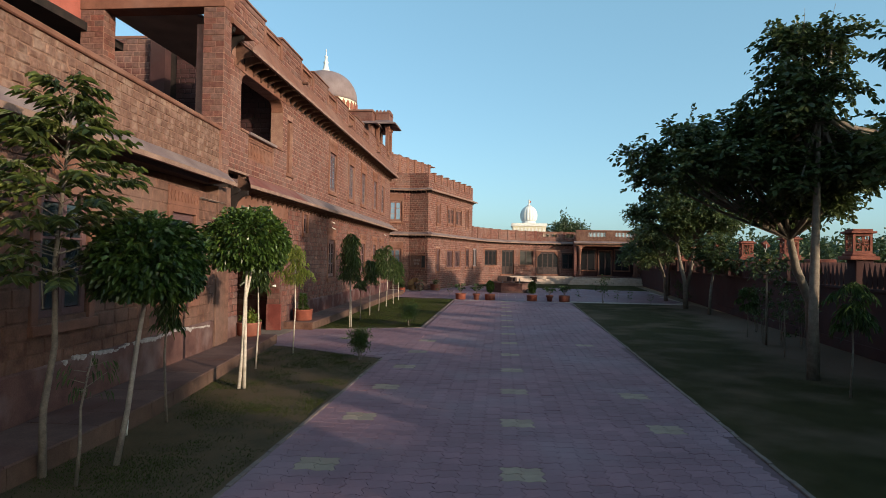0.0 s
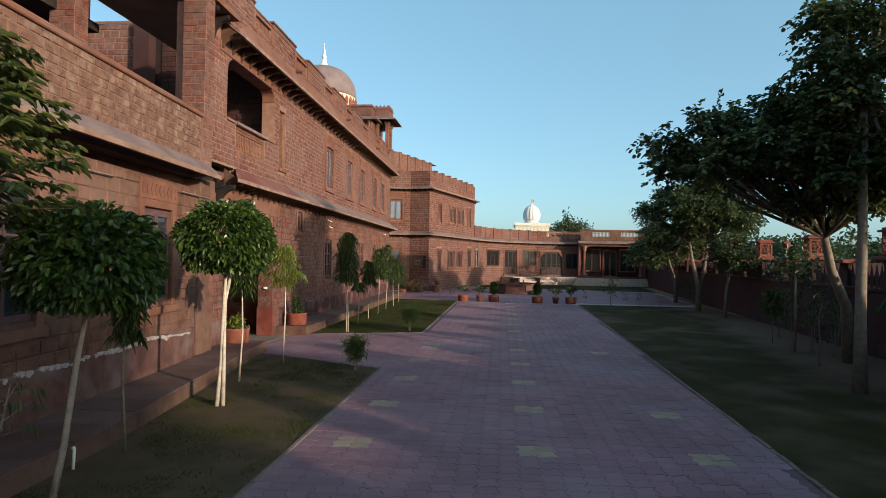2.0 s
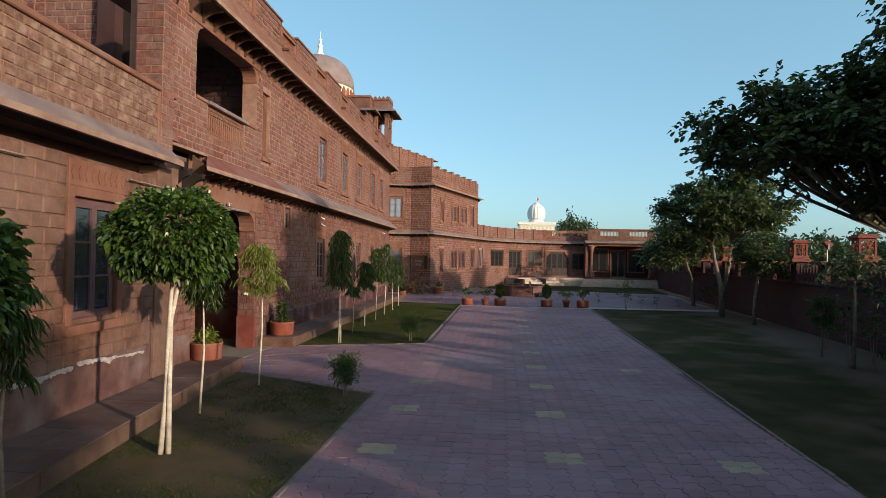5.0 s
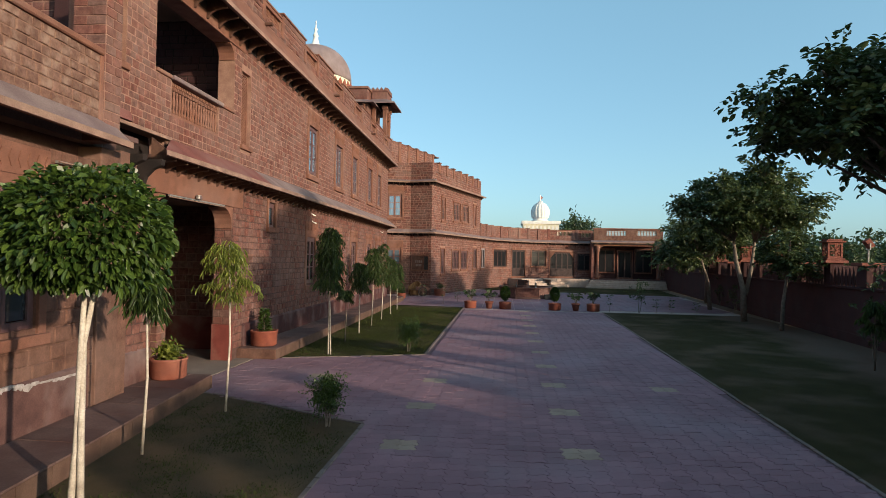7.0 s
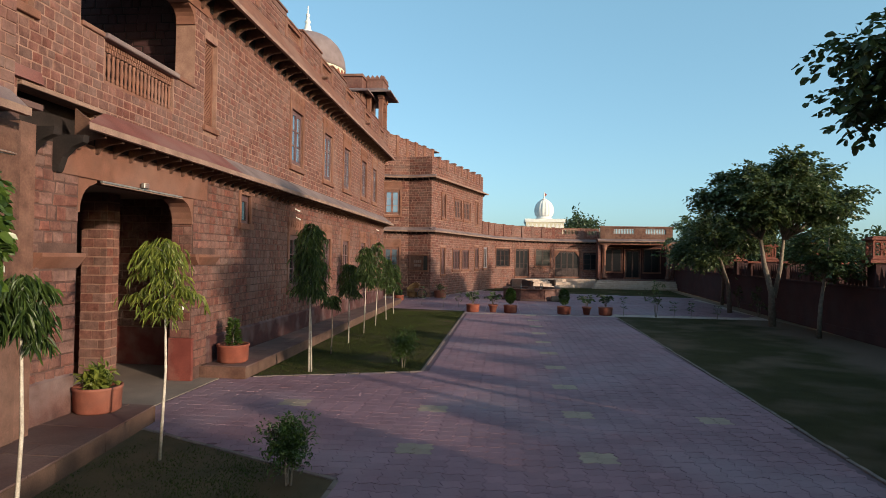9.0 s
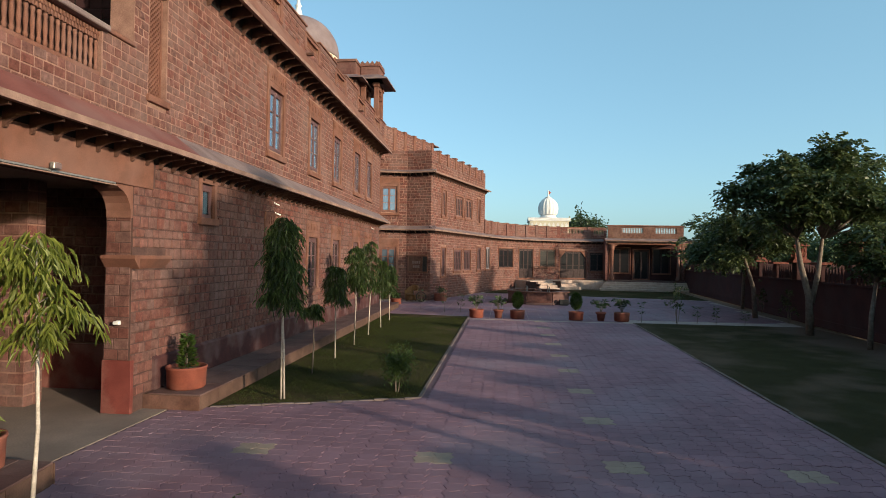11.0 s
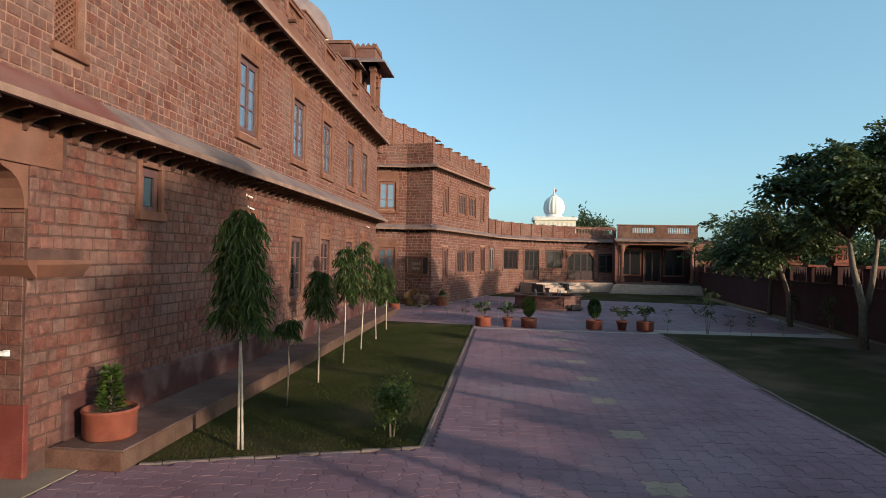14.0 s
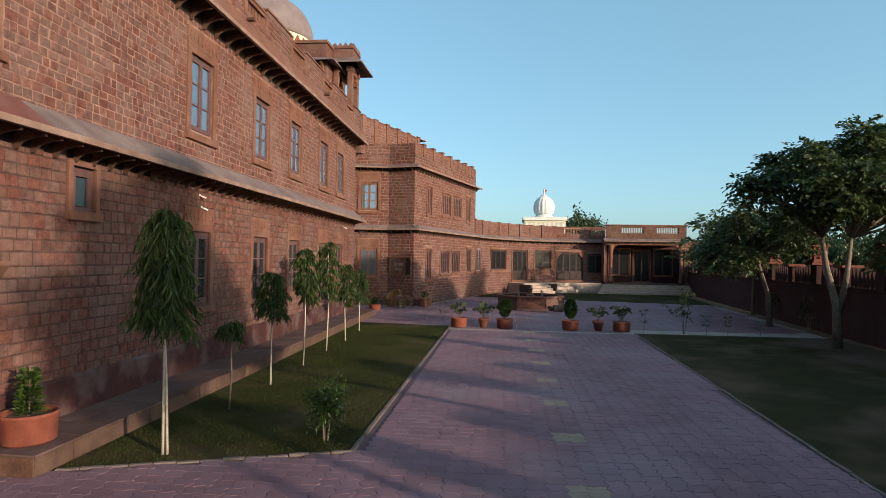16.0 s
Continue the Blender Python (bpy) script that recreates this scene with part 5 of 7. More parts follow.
part("finial", turned([(0.3, 9.7), (0.34, 9.78), (0.1, 9.86), (0.06, 10.2), (0.09, 10.28), (0.02, 10.6)], 12), "white", tem)
part("flag", prism([(0.02, 10.55), (0.32, 10.3), (0.04, 10.0)], "y", -0.02, 0.02), "redpaint", tem, "small red flag")


# ---- fountain and pots ----
def octagon(r, z0, z1, bm=None, turn=22.5):
    pts = [(r * math.cos(radians(45 * k + turn)), r * math.sin(radians(45 * k + turn))) for k in range(8)]
    return prism(pts, "z", z0, z1, bm)


fou = empty_thing("fountain", Matrix.Translation((0.85, 49.7, 0)), "octagonal red sandstone fountain basin with small jets", "fountain")
part("base", octagon(2.2, 0, 0.12), "slab", fou)
for k in range(8):
    a = radians(45 * k)
    o = part("side_panel", boxes((-0.77, 0.77, -0.12, 0.12, 0.123, 0.72), bevel=0.015), "block", fou)
    o.matrix_local = Matrix.Rotation(a, 4, "Z") @ Matrix.Translation((0, -1.82, 0))
    o = part("rim", boxes((-0.83, 0.83, -0.2, 0.18, 0.723, 0.82), bevel=0.02), "dressed", fou)
    o.matrix_local = Matrix.Rotation(a, 4, "Z") @ Matrix.Translation((0, -1.82, 0))
part("water", octagon(1.72, 0.2, 0.55), "glass", fou, "still dark water")
part("centre_pedestal", turned([(0.3, 0.5), (0.26, 0.8), (0.12, 0.9), (0.12, 1.1), (0.2, 1.2)], 12), "dressed", fou)
for k in range(4):
    a = radians(90 * k + 45)
    part("jet_pipe", turned([(0.035, 0.5), (0.035, 1.1)], 8, centre=(1.0 * math.cos(a), 1.0 * math.sin(a))), "metal", fou)

POT_ROUND = [(0.3, 0.0), (0.335, 0.03), (0.345, 0.34), (0.36, 0.36), (0.36, 0.4), (0.325, 0.4), (0.315, 0.33), (0.05, 0.32)]
POT_FLARE = [(0.14, 0), (0.2, 0.3), (0.235, 0.31), (0.24, 0.39), (0.2, 0.39), (0.19, 0.33), (0.03, 0.32)]


# ---- foliage ----
def leaf_mesh(name, centres, dirs, length, width, mat, rng, droop=0.0, fold=0.25, round_tip=False):
    """Many folded leaves: centres N x 3, dirs N x 3 (leaf axis)."""
    n = len(centres)
    d = dirs / np.linalg.norm(dirs, axis=1, keepdims=True)
    ref = rng.normal(size=(n, 3)) * 0.5 + np.array([0, 0, 1.0])
    s = np.cross(d, ref)
    s /= np.linalg.norm(s, axis=1, keepdims=True) + 1e-9
    up = np.cross(s, d)
    L = (length * rng.uniform(0.7, 1.25, n))[:, None]
    W = (width * rng.uniform(0.75, 1.2, n))[:, None]
    base = centres
    mid = centres + d * L * 0.5 + up * (L * 0.06)
    tip = centres + d * L - np.array([0, 0, 1.0]) * L * droop
    lft = centres + d * L * 0.45 + s * W * 0.5 + up * W * fold
    rgt = centres + d * L * 0.45 - s * W * 0.5 + up * W * fold
    if round_tip:
        l2 = centres + d * L * 0.82 + s * W * 0.42 + up * W * fold * 0.8 - np.array([0, 0, 1.0]) * L * droop * 0.6
        r2 = centres + d * L * 0.82 - s * W * 0.42 + up * W * fold * 0.8 - np.array([0, 0, 1.0]) * L * droop * 0.6
        co = np.stack([base, lft, l2, tip, r2, rgt], 1).reshape(-1, 3)
        k = np.arange(n) * 6
        faces = np.stack([np.stack([k, k + a, k + a + 1], 1) for a in (1, 2, 3, 4)], 1).reshape(-1, 3)
    else:
        co = np.stack([base, lft, tip, rgt], 1).reshape(-1, 3)
        k = np.arange(n) * 4
        faces = np.stack([np.stack([k, k + 1, k + 2], 1), np.stack([k, k + 2, k + 3], 1)], 1).reshape(-1, 3)
    me = bpy.data.meshes.new(name)
    me.from_pydata(co.tolist(), [], faces.tolist())
    me.materials.append(MAT[mat])
    return me


def crown_part(name, me, parent, label=""):
    ob = new(name, me)
    ob.parent = parent
    return tagged(ob, label) if label else ob


def ball_tree(x, y, h, r, lean, seed, n=3400, label="clipped round-headed ficus tree with pale limewashed trunk", flat=0.88, mat="ficus", double=True):
    rng = np.random.default_rng(seed)
    t = empty_thing("topiary_tree", Matrix.Translation((x, y, 0)), label, "tree", "clipped trees by the walkway")
    top = Vector((lean[0], lean[1], h - r * 0.55))
    part("trunk", tube([(0, 0, -0.03), top * 0.3 + Vector((0.02, 0.01, 0)), top * 0.65, top], [0.042, 0.034, 0.03, 0.024]), "limebark" if double else "greybark", t, "limewashed pale trunk" if double else "slim grey trunk", True)
    if double:
        part("trunk", tube([(0.1, 0.04, -0.03), top * 0.35 + Vector((0.07, 0, 0)), top * 0.7 + Vector((0.0, 0.04, 0)), top + Vector((0.12, 0.05, 0.05))], [0.04, 0.034, 0.03, 0.022]), "limebark", t, "limewashed pale trunk", True)
    for i in range(5):
        a = i * 1.257 + 0.4
        part("branch", tube([top * 0.93, top + Vector((math.cos(a) * r * 0.3, math.sin(a) * r * 0.3, r * 0.3)), top + Vector((math.cos(a) * r * 0.6, math.sin(a) * r * 0.6, r * 0.75))], [0.02, 0.014, 0.007], 6), "bark", t)
    v = rng.normal(size=(n, 3))
    v /= np.linalg.norm(v, axis=1, keepdims=True)
    lump = np.array([1 + 0.2 * noise.noise(Vector(p * 2.3) + Vector((seed, 0, 0))) + 0.05 * noise.noise(Vector(p * 6)) for p in v])
    rad = r * lump * rng.uniform(0.45, 1.0, n) ** 0.33
    c = v * rad[:, None] * np.array([1, 1, flat])
    keep = c[:, 2] > -r * 0.62
    c, v = c[keep], v[keep]
    d = v + rng.normal(size=v.shape) * 0.6 + np.array([0, 0, -0.35])
    c += np.array([lean[0], lean[1], h - r * 0.15])
    crown_part("crown", leaf_mesh("crown", c, d, 0.1, 0.056, mat, rng, 0.25, 0.2, True), t)
    return t


def ashoka_tree(x, y, h, r, seed, young=False, n=900, z0=None, lime=True, label=""):
    """A young mast tree: slim stem, drooping whorls of long leaves."""
    rng = np.random.default_rng(seed)
    t = empty_thing("ashoka_tree", Matrix.Translation((x, y, 0)), label or "young mast tree with drooping glossy leaves and pale stem", "tree", "young trees along the lawn")
    z0 = h * 0.42 if z0 is None else z0
    bend = rng.uniform(-0.06, 0.06, 2)
    part("stem", tube([(0, 0, -0.03), (bend[0], bend[1], h * 0.4), (bend[0] * 0.4, bend[1] * 0.4, h * 0.75), (0, 0, h - 0.1)], [0.023, 0.019, 0.014, 0.006]), "limebark" if lime else "bark", t, "slim pale stem", True)
    if lime and h > 3.5:
        part("stem", tube([(0.06, 0.02, -0.03), (bend[0] + 0.04, bend[1], h * 0.3), (bend[0], bend[1], h * 0.5)], [0.022, 0.018, 0.012]), "limebark", t, "slim pale stem", True)
    # clumps along the stem, widest at two thirds down
    m = max(2, int(n / 40))
    cz, cc, dd = [], [], []
    for i in range(m):
        s = (i + 0.5) / m
        z = z0 + (h - z0) * s
        rr = (r * min(1.0, 0.55 + 2.2 * s) * (1 - s) ** 0.62 + 0.05) * (1 + 0.55 * noise.noise(Vector((s * 5.0, seed, 0))))
        a = i * 2.4 + rng.uniform(-0.9, 0.9)
        z += rng.uniform(-0.06, 0.06)
        k = rng.uniform(0.05, 1.2) * rr
        bx, by = k * math.cos(a), k * math.sin(a)
        for w in range(4):
            b = a + (w - 1.5) * 1.1 + rng.uniform(-0.4, 0.4)
            o = np.array([math.cos(b), math.sin(b), 0.0])
            sd = np.array([-math.sin(b), math.cos(b), 0.0])
            ln = rng.uniform(0.2, 0.34) * min(1.0, 0.25 + r * 2.4)
            s7 = np.repeat(np.linspace(0.08, 1.0, 8), 2)[:, None]
            sg = np.tile([1.0, -1.0], 8)[:, None]
            cc.append(np.array([bx, by, z]) + o * s7 * ln - np.array([0, 0, 1.0]) * (s7 ** 2) * ln * rng.uniform(0.3, 1.0) + rng.normal(size=(16, 3)) * 0.018)
            dd.append(o * 0.45 + sd * sg * 0.55 + np.array([0, 0, -0.75]) + rng.normal(size=(16, 3)) * 0.24)
        if i % 3 == 0:
            cz.append(((0, 0, z - 0.08), (bx, by, z)))
    for p, q in cz:
        part("twig", tube([p, q], [0.008, 0.004], 5), "bark", t)
    crown_part("crown", leaf_mesh("crown", np.concatenate(cc), np.concatenate(dd), 0.115 if young else 0.14, 0.022 if young else 0.026, "ashoka_young" if young else "ashoka", rng, 0.45, 0.2, True), t)
    return t


def broad_tree(x, y, trunk, blobs, seed, label, per=420, leaf=0.17, mat="broad", bare=()):
    """A broad-leaved tree. trunk: stem points and radii; blobs: (x, y, z, rx, rz) crown masses relative to the base."""
    rng = np.random.default_rng(seed)
    t = empty_thing("broadleaf_tree", Matrix.Translation((x, y, 0)), label, "tree", "trees along the boundary wall")
    for pts, rad in trunk:
        part("trunk", tube(pts, rad, 10), "bark", t, smooth=True)
    fork = Vector(trunk[0][0][-1])
    cc, dd = [], []
    for bx, by, bz, rr, rz in blobs:
        c0 = Vector((bx, by, bz))
        near = min((Vector(p[-1]) for p, _ in trunk), key=lambda p: (p - c0).length)
        midp = (near + c0) * 0.5 + Vector((0, 0, -0.15))
        part("limb", tube([near - Vector((0, 0, 0.1)), midp, c0], [0.06, 0.04, 0.015], 7), "bark", t, smooth=True)
        n = int(per * rr * rr * (0.2 / leaf) ** 2)
        # leaves gathered at twig ends for a ragged outline with gaps
        k = max(6, n // 14)
        v = rng.normal(size=(k, 3))
        v /= np.linalg.norm(v, axis=1, keepdims=True)
        rad = rng.uniform(0.25, 1.0, k) ** 0.5
        tips = v * rad[:, None] * np.array([rr, rr, rz]) * (1 + 0.22 * rng.normal(size=k))[:, None] * 0.92
        ti = np.repeat(np.arange(k), 14)
        # paired leaves along a twig that reaches outwards
        ax = v * np.array([1, 1, 0.35]) + rng.normal(size=v.shape) * 0.45
        ax /= np.linalg.norm(ax, axis=1, keepdims=True)
        sd = np.cross(ax, np.array([0, 0, 1.0]))
        sd /= np.linalg.norm(sd, axis=1, keepdims=True) + 1e-9
        s = np.tile(np.repeat(np.arange(7), 2) / 6.0, k)[:, None]
        sg = np.tile([1.0, -1.0], 7 * k)[:, None]
        cc.append(tips[ti] + ax[ti] * (s - 0.4) * leaf * 3.4 - np.array([0, 0, 1.0]) * s * s * leaf * 0.8 + rng.normal(size=(len(ti), 3)) * 0.03 + np.array([bx, by, bz]))
        dd.append(ax[ti] * 0.75 + sd[ti] * sg + rng.normal(size=(len(ti), 3)) * 0.25 + np.array([0, 0, -0.15]))
    crown_part("crown", leaf_mesh("crown", np.concatenate(cc), np.concatenate(dd), leaf, leaf * 0.62, mat, rng, 0.2, 0.12, True), t)
    for pts in bare:
        part("bare_twig", tube(pts, np.linspace(0.012, 0.004, len(pts)).tolist(), 5), "bark", t)
    return t


def blob_cloud(seed, n, box_, r):
    rg = random.Random(seed)
    x0, x1, y0, y1, z0, z1 = box_
    return [(rg.uniform(x0, x1), rg.uniform(y0, y1), rg.uniform(z0, z1), rg.uniform(*r), rg.uniform(*r) * 0.7) for _ in range(n)]


# walkway trees
ball_tree(-5.33, 11.14, 3.1, 0.8, (0.16, -0.05), 1, 6500)
ball_tree(-4.93, 6.72, 2.7, 0.68, (0.3, 0.12), 2, 6500, "clipped round-headed ficus tree with slender grey trunk", double=False)
ashoka_tree(-5.38, 8.63, 2.6, 0.16, 3, n=420, z0=1.6, lime=False)
ashoka_tree(-5.86, 13.2, 2.68, 0.18, 4, n=620, z0=2.05)
ashoka_tree(-5.79, 15.54, 3.08, 0.3, 5, young=True, n=700, z0=2.1, label="young mast tree with yellow-green drooping leaves")
ashoka_tree(-5.82, 21.85, 3.6, 0.3, 6, n=1700, z0=1.95)
ashoka_tree(-6.03, 24.4, 1.7, 0.14, 7, n=240, z0=1.5, lime=False)
ashoka_tree(-6.1, 26.6, 2.62, 0.22, 8, n=750, z0=1.62)
ashoka_tree(-6.2, 29.1, 3.2, 0.2, 9, n=850, z0=1.8)
ashoka_tree(-6.3, 31.54, 3.4, 0.22, 10, n=900, z0=1.75)
ashoka_tree(-6.33, 33.9, 2.7, 0.22, 11, n=650, z0=1.4)
ashoka_tree(-6.5, 36.6, 2.5, 0.24, 12, n=650, z0=1.3)
# saplings in the lawns
ashoka_tree(7.16, 12.47, 2.44, 0.24, 14, n=560, z0=1.45, lime=False, label="young mast tree with drooping leaves in the shaded lawn")
ashoka_tree(9.1, 22.4, 1.85, 0.2, 15, n=420, z0=1.1, lime=False, label="small dark young mast tree in bare earth")
for name_, x_, y_, pts_, label_ in (("sapling", -4.93, 6.0, [(0, 0, -0.03), (0.04, 0, 0.5), (0.02, 0.02, 0.9), (0.16, 0, 1.5)], "thin bare sapling with few drooping leaves"),
                                    ("sapling", 8.3, 17.8, [(0, 0, -0.03), (0.02, 0, 0.7), (-0.02, 0, 1.3), (0.06, 0, 1.7)], "thin bare sapling in trodden earth")):
    sap = empty_thing(name_, Matrix.Translation((x_, y_, 0)), label_, "tree")
    part("stem", tube(pts_, [0.022, 0.018, 0.014, 0.006]), "bark", sap, smooth=True)
    rgs = np.random.default_rng(int(y_ * 10))
    s_c, s_d = [], []
    for k in range(9):
        a_, z_ = k * 2.4, pts_[-1][2] * (0.72 + 0.03 * k)
        e_ = (0.12 + 0.22 * math.cos(a_), 0.2 * math.sin(a_), z_ + rgs.uniform(-0.02, 0.12))
        part("twig", tube([(pts_[-1][0] * 0.6, 0, z_ - 0.06), e_], [0.006, 0.002], 5), "bark", sap)
        for q in range(7):
            s_c.append([e_[0] + rgs.normal() * 0.04, e_[1] + rgs.normal() * 0.04, e_[2] + rgs.normal() * 0.03])
            s_d.append([math.cos(a_) * 0.5, math.sin(a_) * 0.5, -0.9])
    crown_part("leaves", leaf_mesh("leaves", np.array(s_c), np.array(s_d), 0.1, 0.022, "ashoka", rgs, 0.4), sap)


def shrub(x, y, h, r, seed, n=500, mat="ficus", label="small leafy shrub on short stems", leaf=0.12, name="shrub"):
    rng = np.random.default_rng(seed)
    t = empty_thing(name, Matrix.Translation((x, y, 0)), label, "shrub")
    for i in range(3):
        a = i * 2.1
        part("stem", tube([(0.03 * math.cos(a), 0.03 * math.sin(a), -0.02), (r * 0.3 * math.cos(a), r * 0.3 * math.sin(a), h * 0.6)], [0.016, 0.007], 6), "bark", t)
    k = n // 10
    v = rng.normal(size=(k, 3)) * np.array([r * 0.5, r * 0.5, h * 0.2]) + np.array([0, 0, h * 0.66])
    ti = np.repeat(np.arange(k), 10)
    c = v[ti] + rng.normal(size=(len(ti), 3)) * 0.04
    d = rng.normal(size=(len(ti), 3)) + np.array([0, 0, 0.5])
    crown_part("leaves", leaf_mesh("leaves", c, d, leaf, leaf * 0.4, mat, rng, 0.1), t)
    return t


stub = empty_thing("pipe_stub", Matrix.Translation((-5.58, 7.9, 0)), "short white pipe standing at the walkway edge", "pipe")
part("pipe", tube([(0, 0, -0.02), (0.01, 0, 0.26)], [0.018, 0.017], 10), "whiteplastic", stub, smooth=True)
part("cap", turned([(0.022, 0.255), (0.022, 0.275), (0.012, 0.285)], 10), "whiteplastic", stub)
shrub(-3.74, 14.95, 0.78, 0.24, 21, 2200, leaf=0.07)
shrub(-3.66, 22.85, 0.85, 0.27, 22, 1800, leaf=0.075)

def blob_dome(seed, n, c, r, br, low=-0.35):
    """Crown masses spread through an uneven dome."""
    rg = random.Random(seed)
    out = []
    while len(out) < n:
        v = [rg.uniform(-1, 1), rg.uniform(-1, 1), rg.uniform(low, 1)]
        if v[0] ** 2 + v[1] ** 2 + v[2] ** 2 < 1:
            b = rg.uniform(*br)
            out.append((c[0] + v[0] * r[0], c[1] + v[1] * r[1], c[2] + v[2] * r[2], b, b * 0.62))
    return out


# trees along the boundary wall
broad_tree(7.4, 14.4, [([(0, 0, -0.05), (0.0, 0, 1.5), (0.05, 0.05, 3.0), (0.1, 0.1, 4.2), (0.15, 0.1, 6.5)], [0.15, 0.11, 0.1, 0.08, 0.04])],
           blob_dome(31, 26, (0.15, 0.6, 5.6), (1.0, 0.95, 3.6), (0.5, 0.75), -0.25) + blob_dome(38, 14, (1.8, 1.0, 5.0), (1.6, 1.0, 1.6), (0.55, 0.8)), 41, "tall broad-leaved tree with pale slender trunk in the lawn", per=640, leaf=0.15,
           bare=[[(-0.2, 0, 6.5), (-0.3, 0, 7.6), (-0.25, 0, 8.9)], [(0.3, 0.2, 6.5), (0.25, 0.1, 8.0), (0.45, 0, 9.0)]])
broad_tree(8.6, 18.2, [([(0.9, 0.4, -0.05), (0.7, 0.2, 1.6), (0.2, 0, 2.6), (-0.1, -0.2, 3.6)], [0.17, 0.14, 0.12, 0.09])],
           blob_dome(32, 34, (-1.9, -1.9, 5.35), (2.8, 1.8, 1.5), (0.55, 0.85), -0.2) + [(0.2, -0.3, 4.3, 0.7, 0.4), (-0.7, -1.0, 4.4, 0.7, 0.4), (-1.4, -1.8, 4.5, 0.6, 0.35), (0.9, -0.8, 4.5, 0.7, 0.4), (-0.2, -2.2, 4.6, 0.7, 0.4), (-4.8, -2.0, 5.75, 0.6, 0.35), (-4.2, -2.3, 6.1, 0.6, 0.4), (-3.4, -1.9, 6.3, 0.7, 0.4)], 42, "spreading dark broad-leaved tree leaning over the lawn", per=620, leaf=0.15)
broad_tree(10.85, 35.5, [([(0, 0, -0.05), (-0.05, 0, 1.5), (-0.4, 0, 2.9), (-0.5, 0.1, 4.0)], [0.16, 0.13, 0.1, 0.07]), ([(0.05, 0, 1.3), (0.35, 0.1, 2.6), (0.5, 0.1, 4.0)], [0.11, 0.09, 0.06])],
           blob_dome(33, 54, (0.3, 0.2, 5.7), (3.1, 2.5, 2.0), (0.6, 0.95), -0.6), 43, "broad-leaved tree with forked trunk before the boundary wall", per=640)
broad_tree(9.5, 11.7, [([(0, 0, -0.05), (0.05, 0, 1.8), (0.1, 0, 3.9)], [0.16, 0.13, 0.08])],
           blob_dome(54, 18, (0.2, 0.2, 6.1), (1.5, 1.3, 2.3), (0.7, 1.0), -0.9), 54, "tall unseen broad-leaved tree added to shade the near wing", per=800, leaf=0.22)
# next three trees stay out of view; added to cast shade
broad_tree(8.6, -2.4, [([(0, 0, -0.05), (0.05, 0, 1.6), (0.1, 0, 3.4)], [0.16, 0.13, 0.08])],
           blob_dome(49, 24, (0, 0, 4.0), (2.4, 2.6, 2.2), (0.7, 1.0), -0.4), 49, "unseen broad-leaved tree added to shade the near wing", per=1300, leaf=0.26)
broad_tree(9.0, -7.0, [([(0, 0, -0.05), (0.05, 0, 1.6), (0.1, 0, 3.4)], [0.16, 0.13, 0.08])],
           blob_dome(52, 24, (0, 0, 3.9), (2.6, 3.0, 2.3), (0.7, 1.0), -0.5), 52, "unseen broad-leaved tree added to shade the near wing", per=1300, leaf=0.26)
broad_tree(8.9, 5.6, [([(0, 0, -0.05), (0.05, 0, 1.2), (0.1, 0, 2.4)], [0.1, 0.08, 0.05])],
           blob_dome(53, 18, (0, 0, 2.6), (1.6, 2.4, 1.2), (0.6, 0.85), -0.6), 53, "smaller unseen broad-leaved tree added to shade the driveway", per=1100, leaf=0.22)
broad_tree(10.89, 31.7, [([(0, 0, -0.05), (0.05, 0, 1.2), (0.2, 0, 2.4)], [0.09, 0.075, 0.05])],
           blob_cloud(34, 13, (-0.7, 1.2, -1.0, 1.0, 2.7, 4.0), (0.55, 0.8)), 44, "smaller broad-leaved tree before the boundary wall", leaf=0.16)
broad_tree(8.85, 20.3, [([(0, 0, -0.05), (0.02, 0, 1.3), (0.0, 0, 2.5)], [0.045, 0.04, 0.025])],
           [(-0.45, 0.1, 2.75, 0.4, 0.22), (0.05, -0.2, 2.95, 0.45, 0.25), (0.5, 0.2, 2.7, 0.4, 0.22), (0.1, 0.4, 2.65, 0.4, 0.2)], 55, "slim young tree with a flat spreading head before the boundary wall", per=420, leaf=0.14)
broad_tree(11.6, 42.5, [([(0, 0, -0.05), (-0.1, 0, 1.5), (-0.6, 0, 3.2)], [0.14, 0.11, 0.07])],
           blob_cloud(35, 20, (-2.4, 1.8, -2, 2, 3.0, 5.4), (0.8, 1.2)), 45, "broad-leaved tree with crooked trunk before the boundary wall", per=520)
broad_tree(13.6, 49.3, [([(0, 0, -0.05), (0.05, 0, 1.8), (0.1, 0, 3.2)], [0.12, 0.1, 0.06])],
           blob_cloud(36, 18, (-2.4, 1.8, -2, 2, 2.9, 5.4), (0.8, 1.2)), 46, "broad-leaved tree before the boundary wall", per=480)
broad_tree(15.7, 60.0, [([(0, 0, -0.05), (0.05, 0, 1.8), (0.1, 0, 3.2)], [0.12, 0.1, 0.06])],
           blob_cloud(37, 8, (-2.6, 1.6, -2, 2, 3.4, 6.2), (0.9, 1.3)), 47, "broad-leaved tree near the veranda", per=240, leaf=0.28)



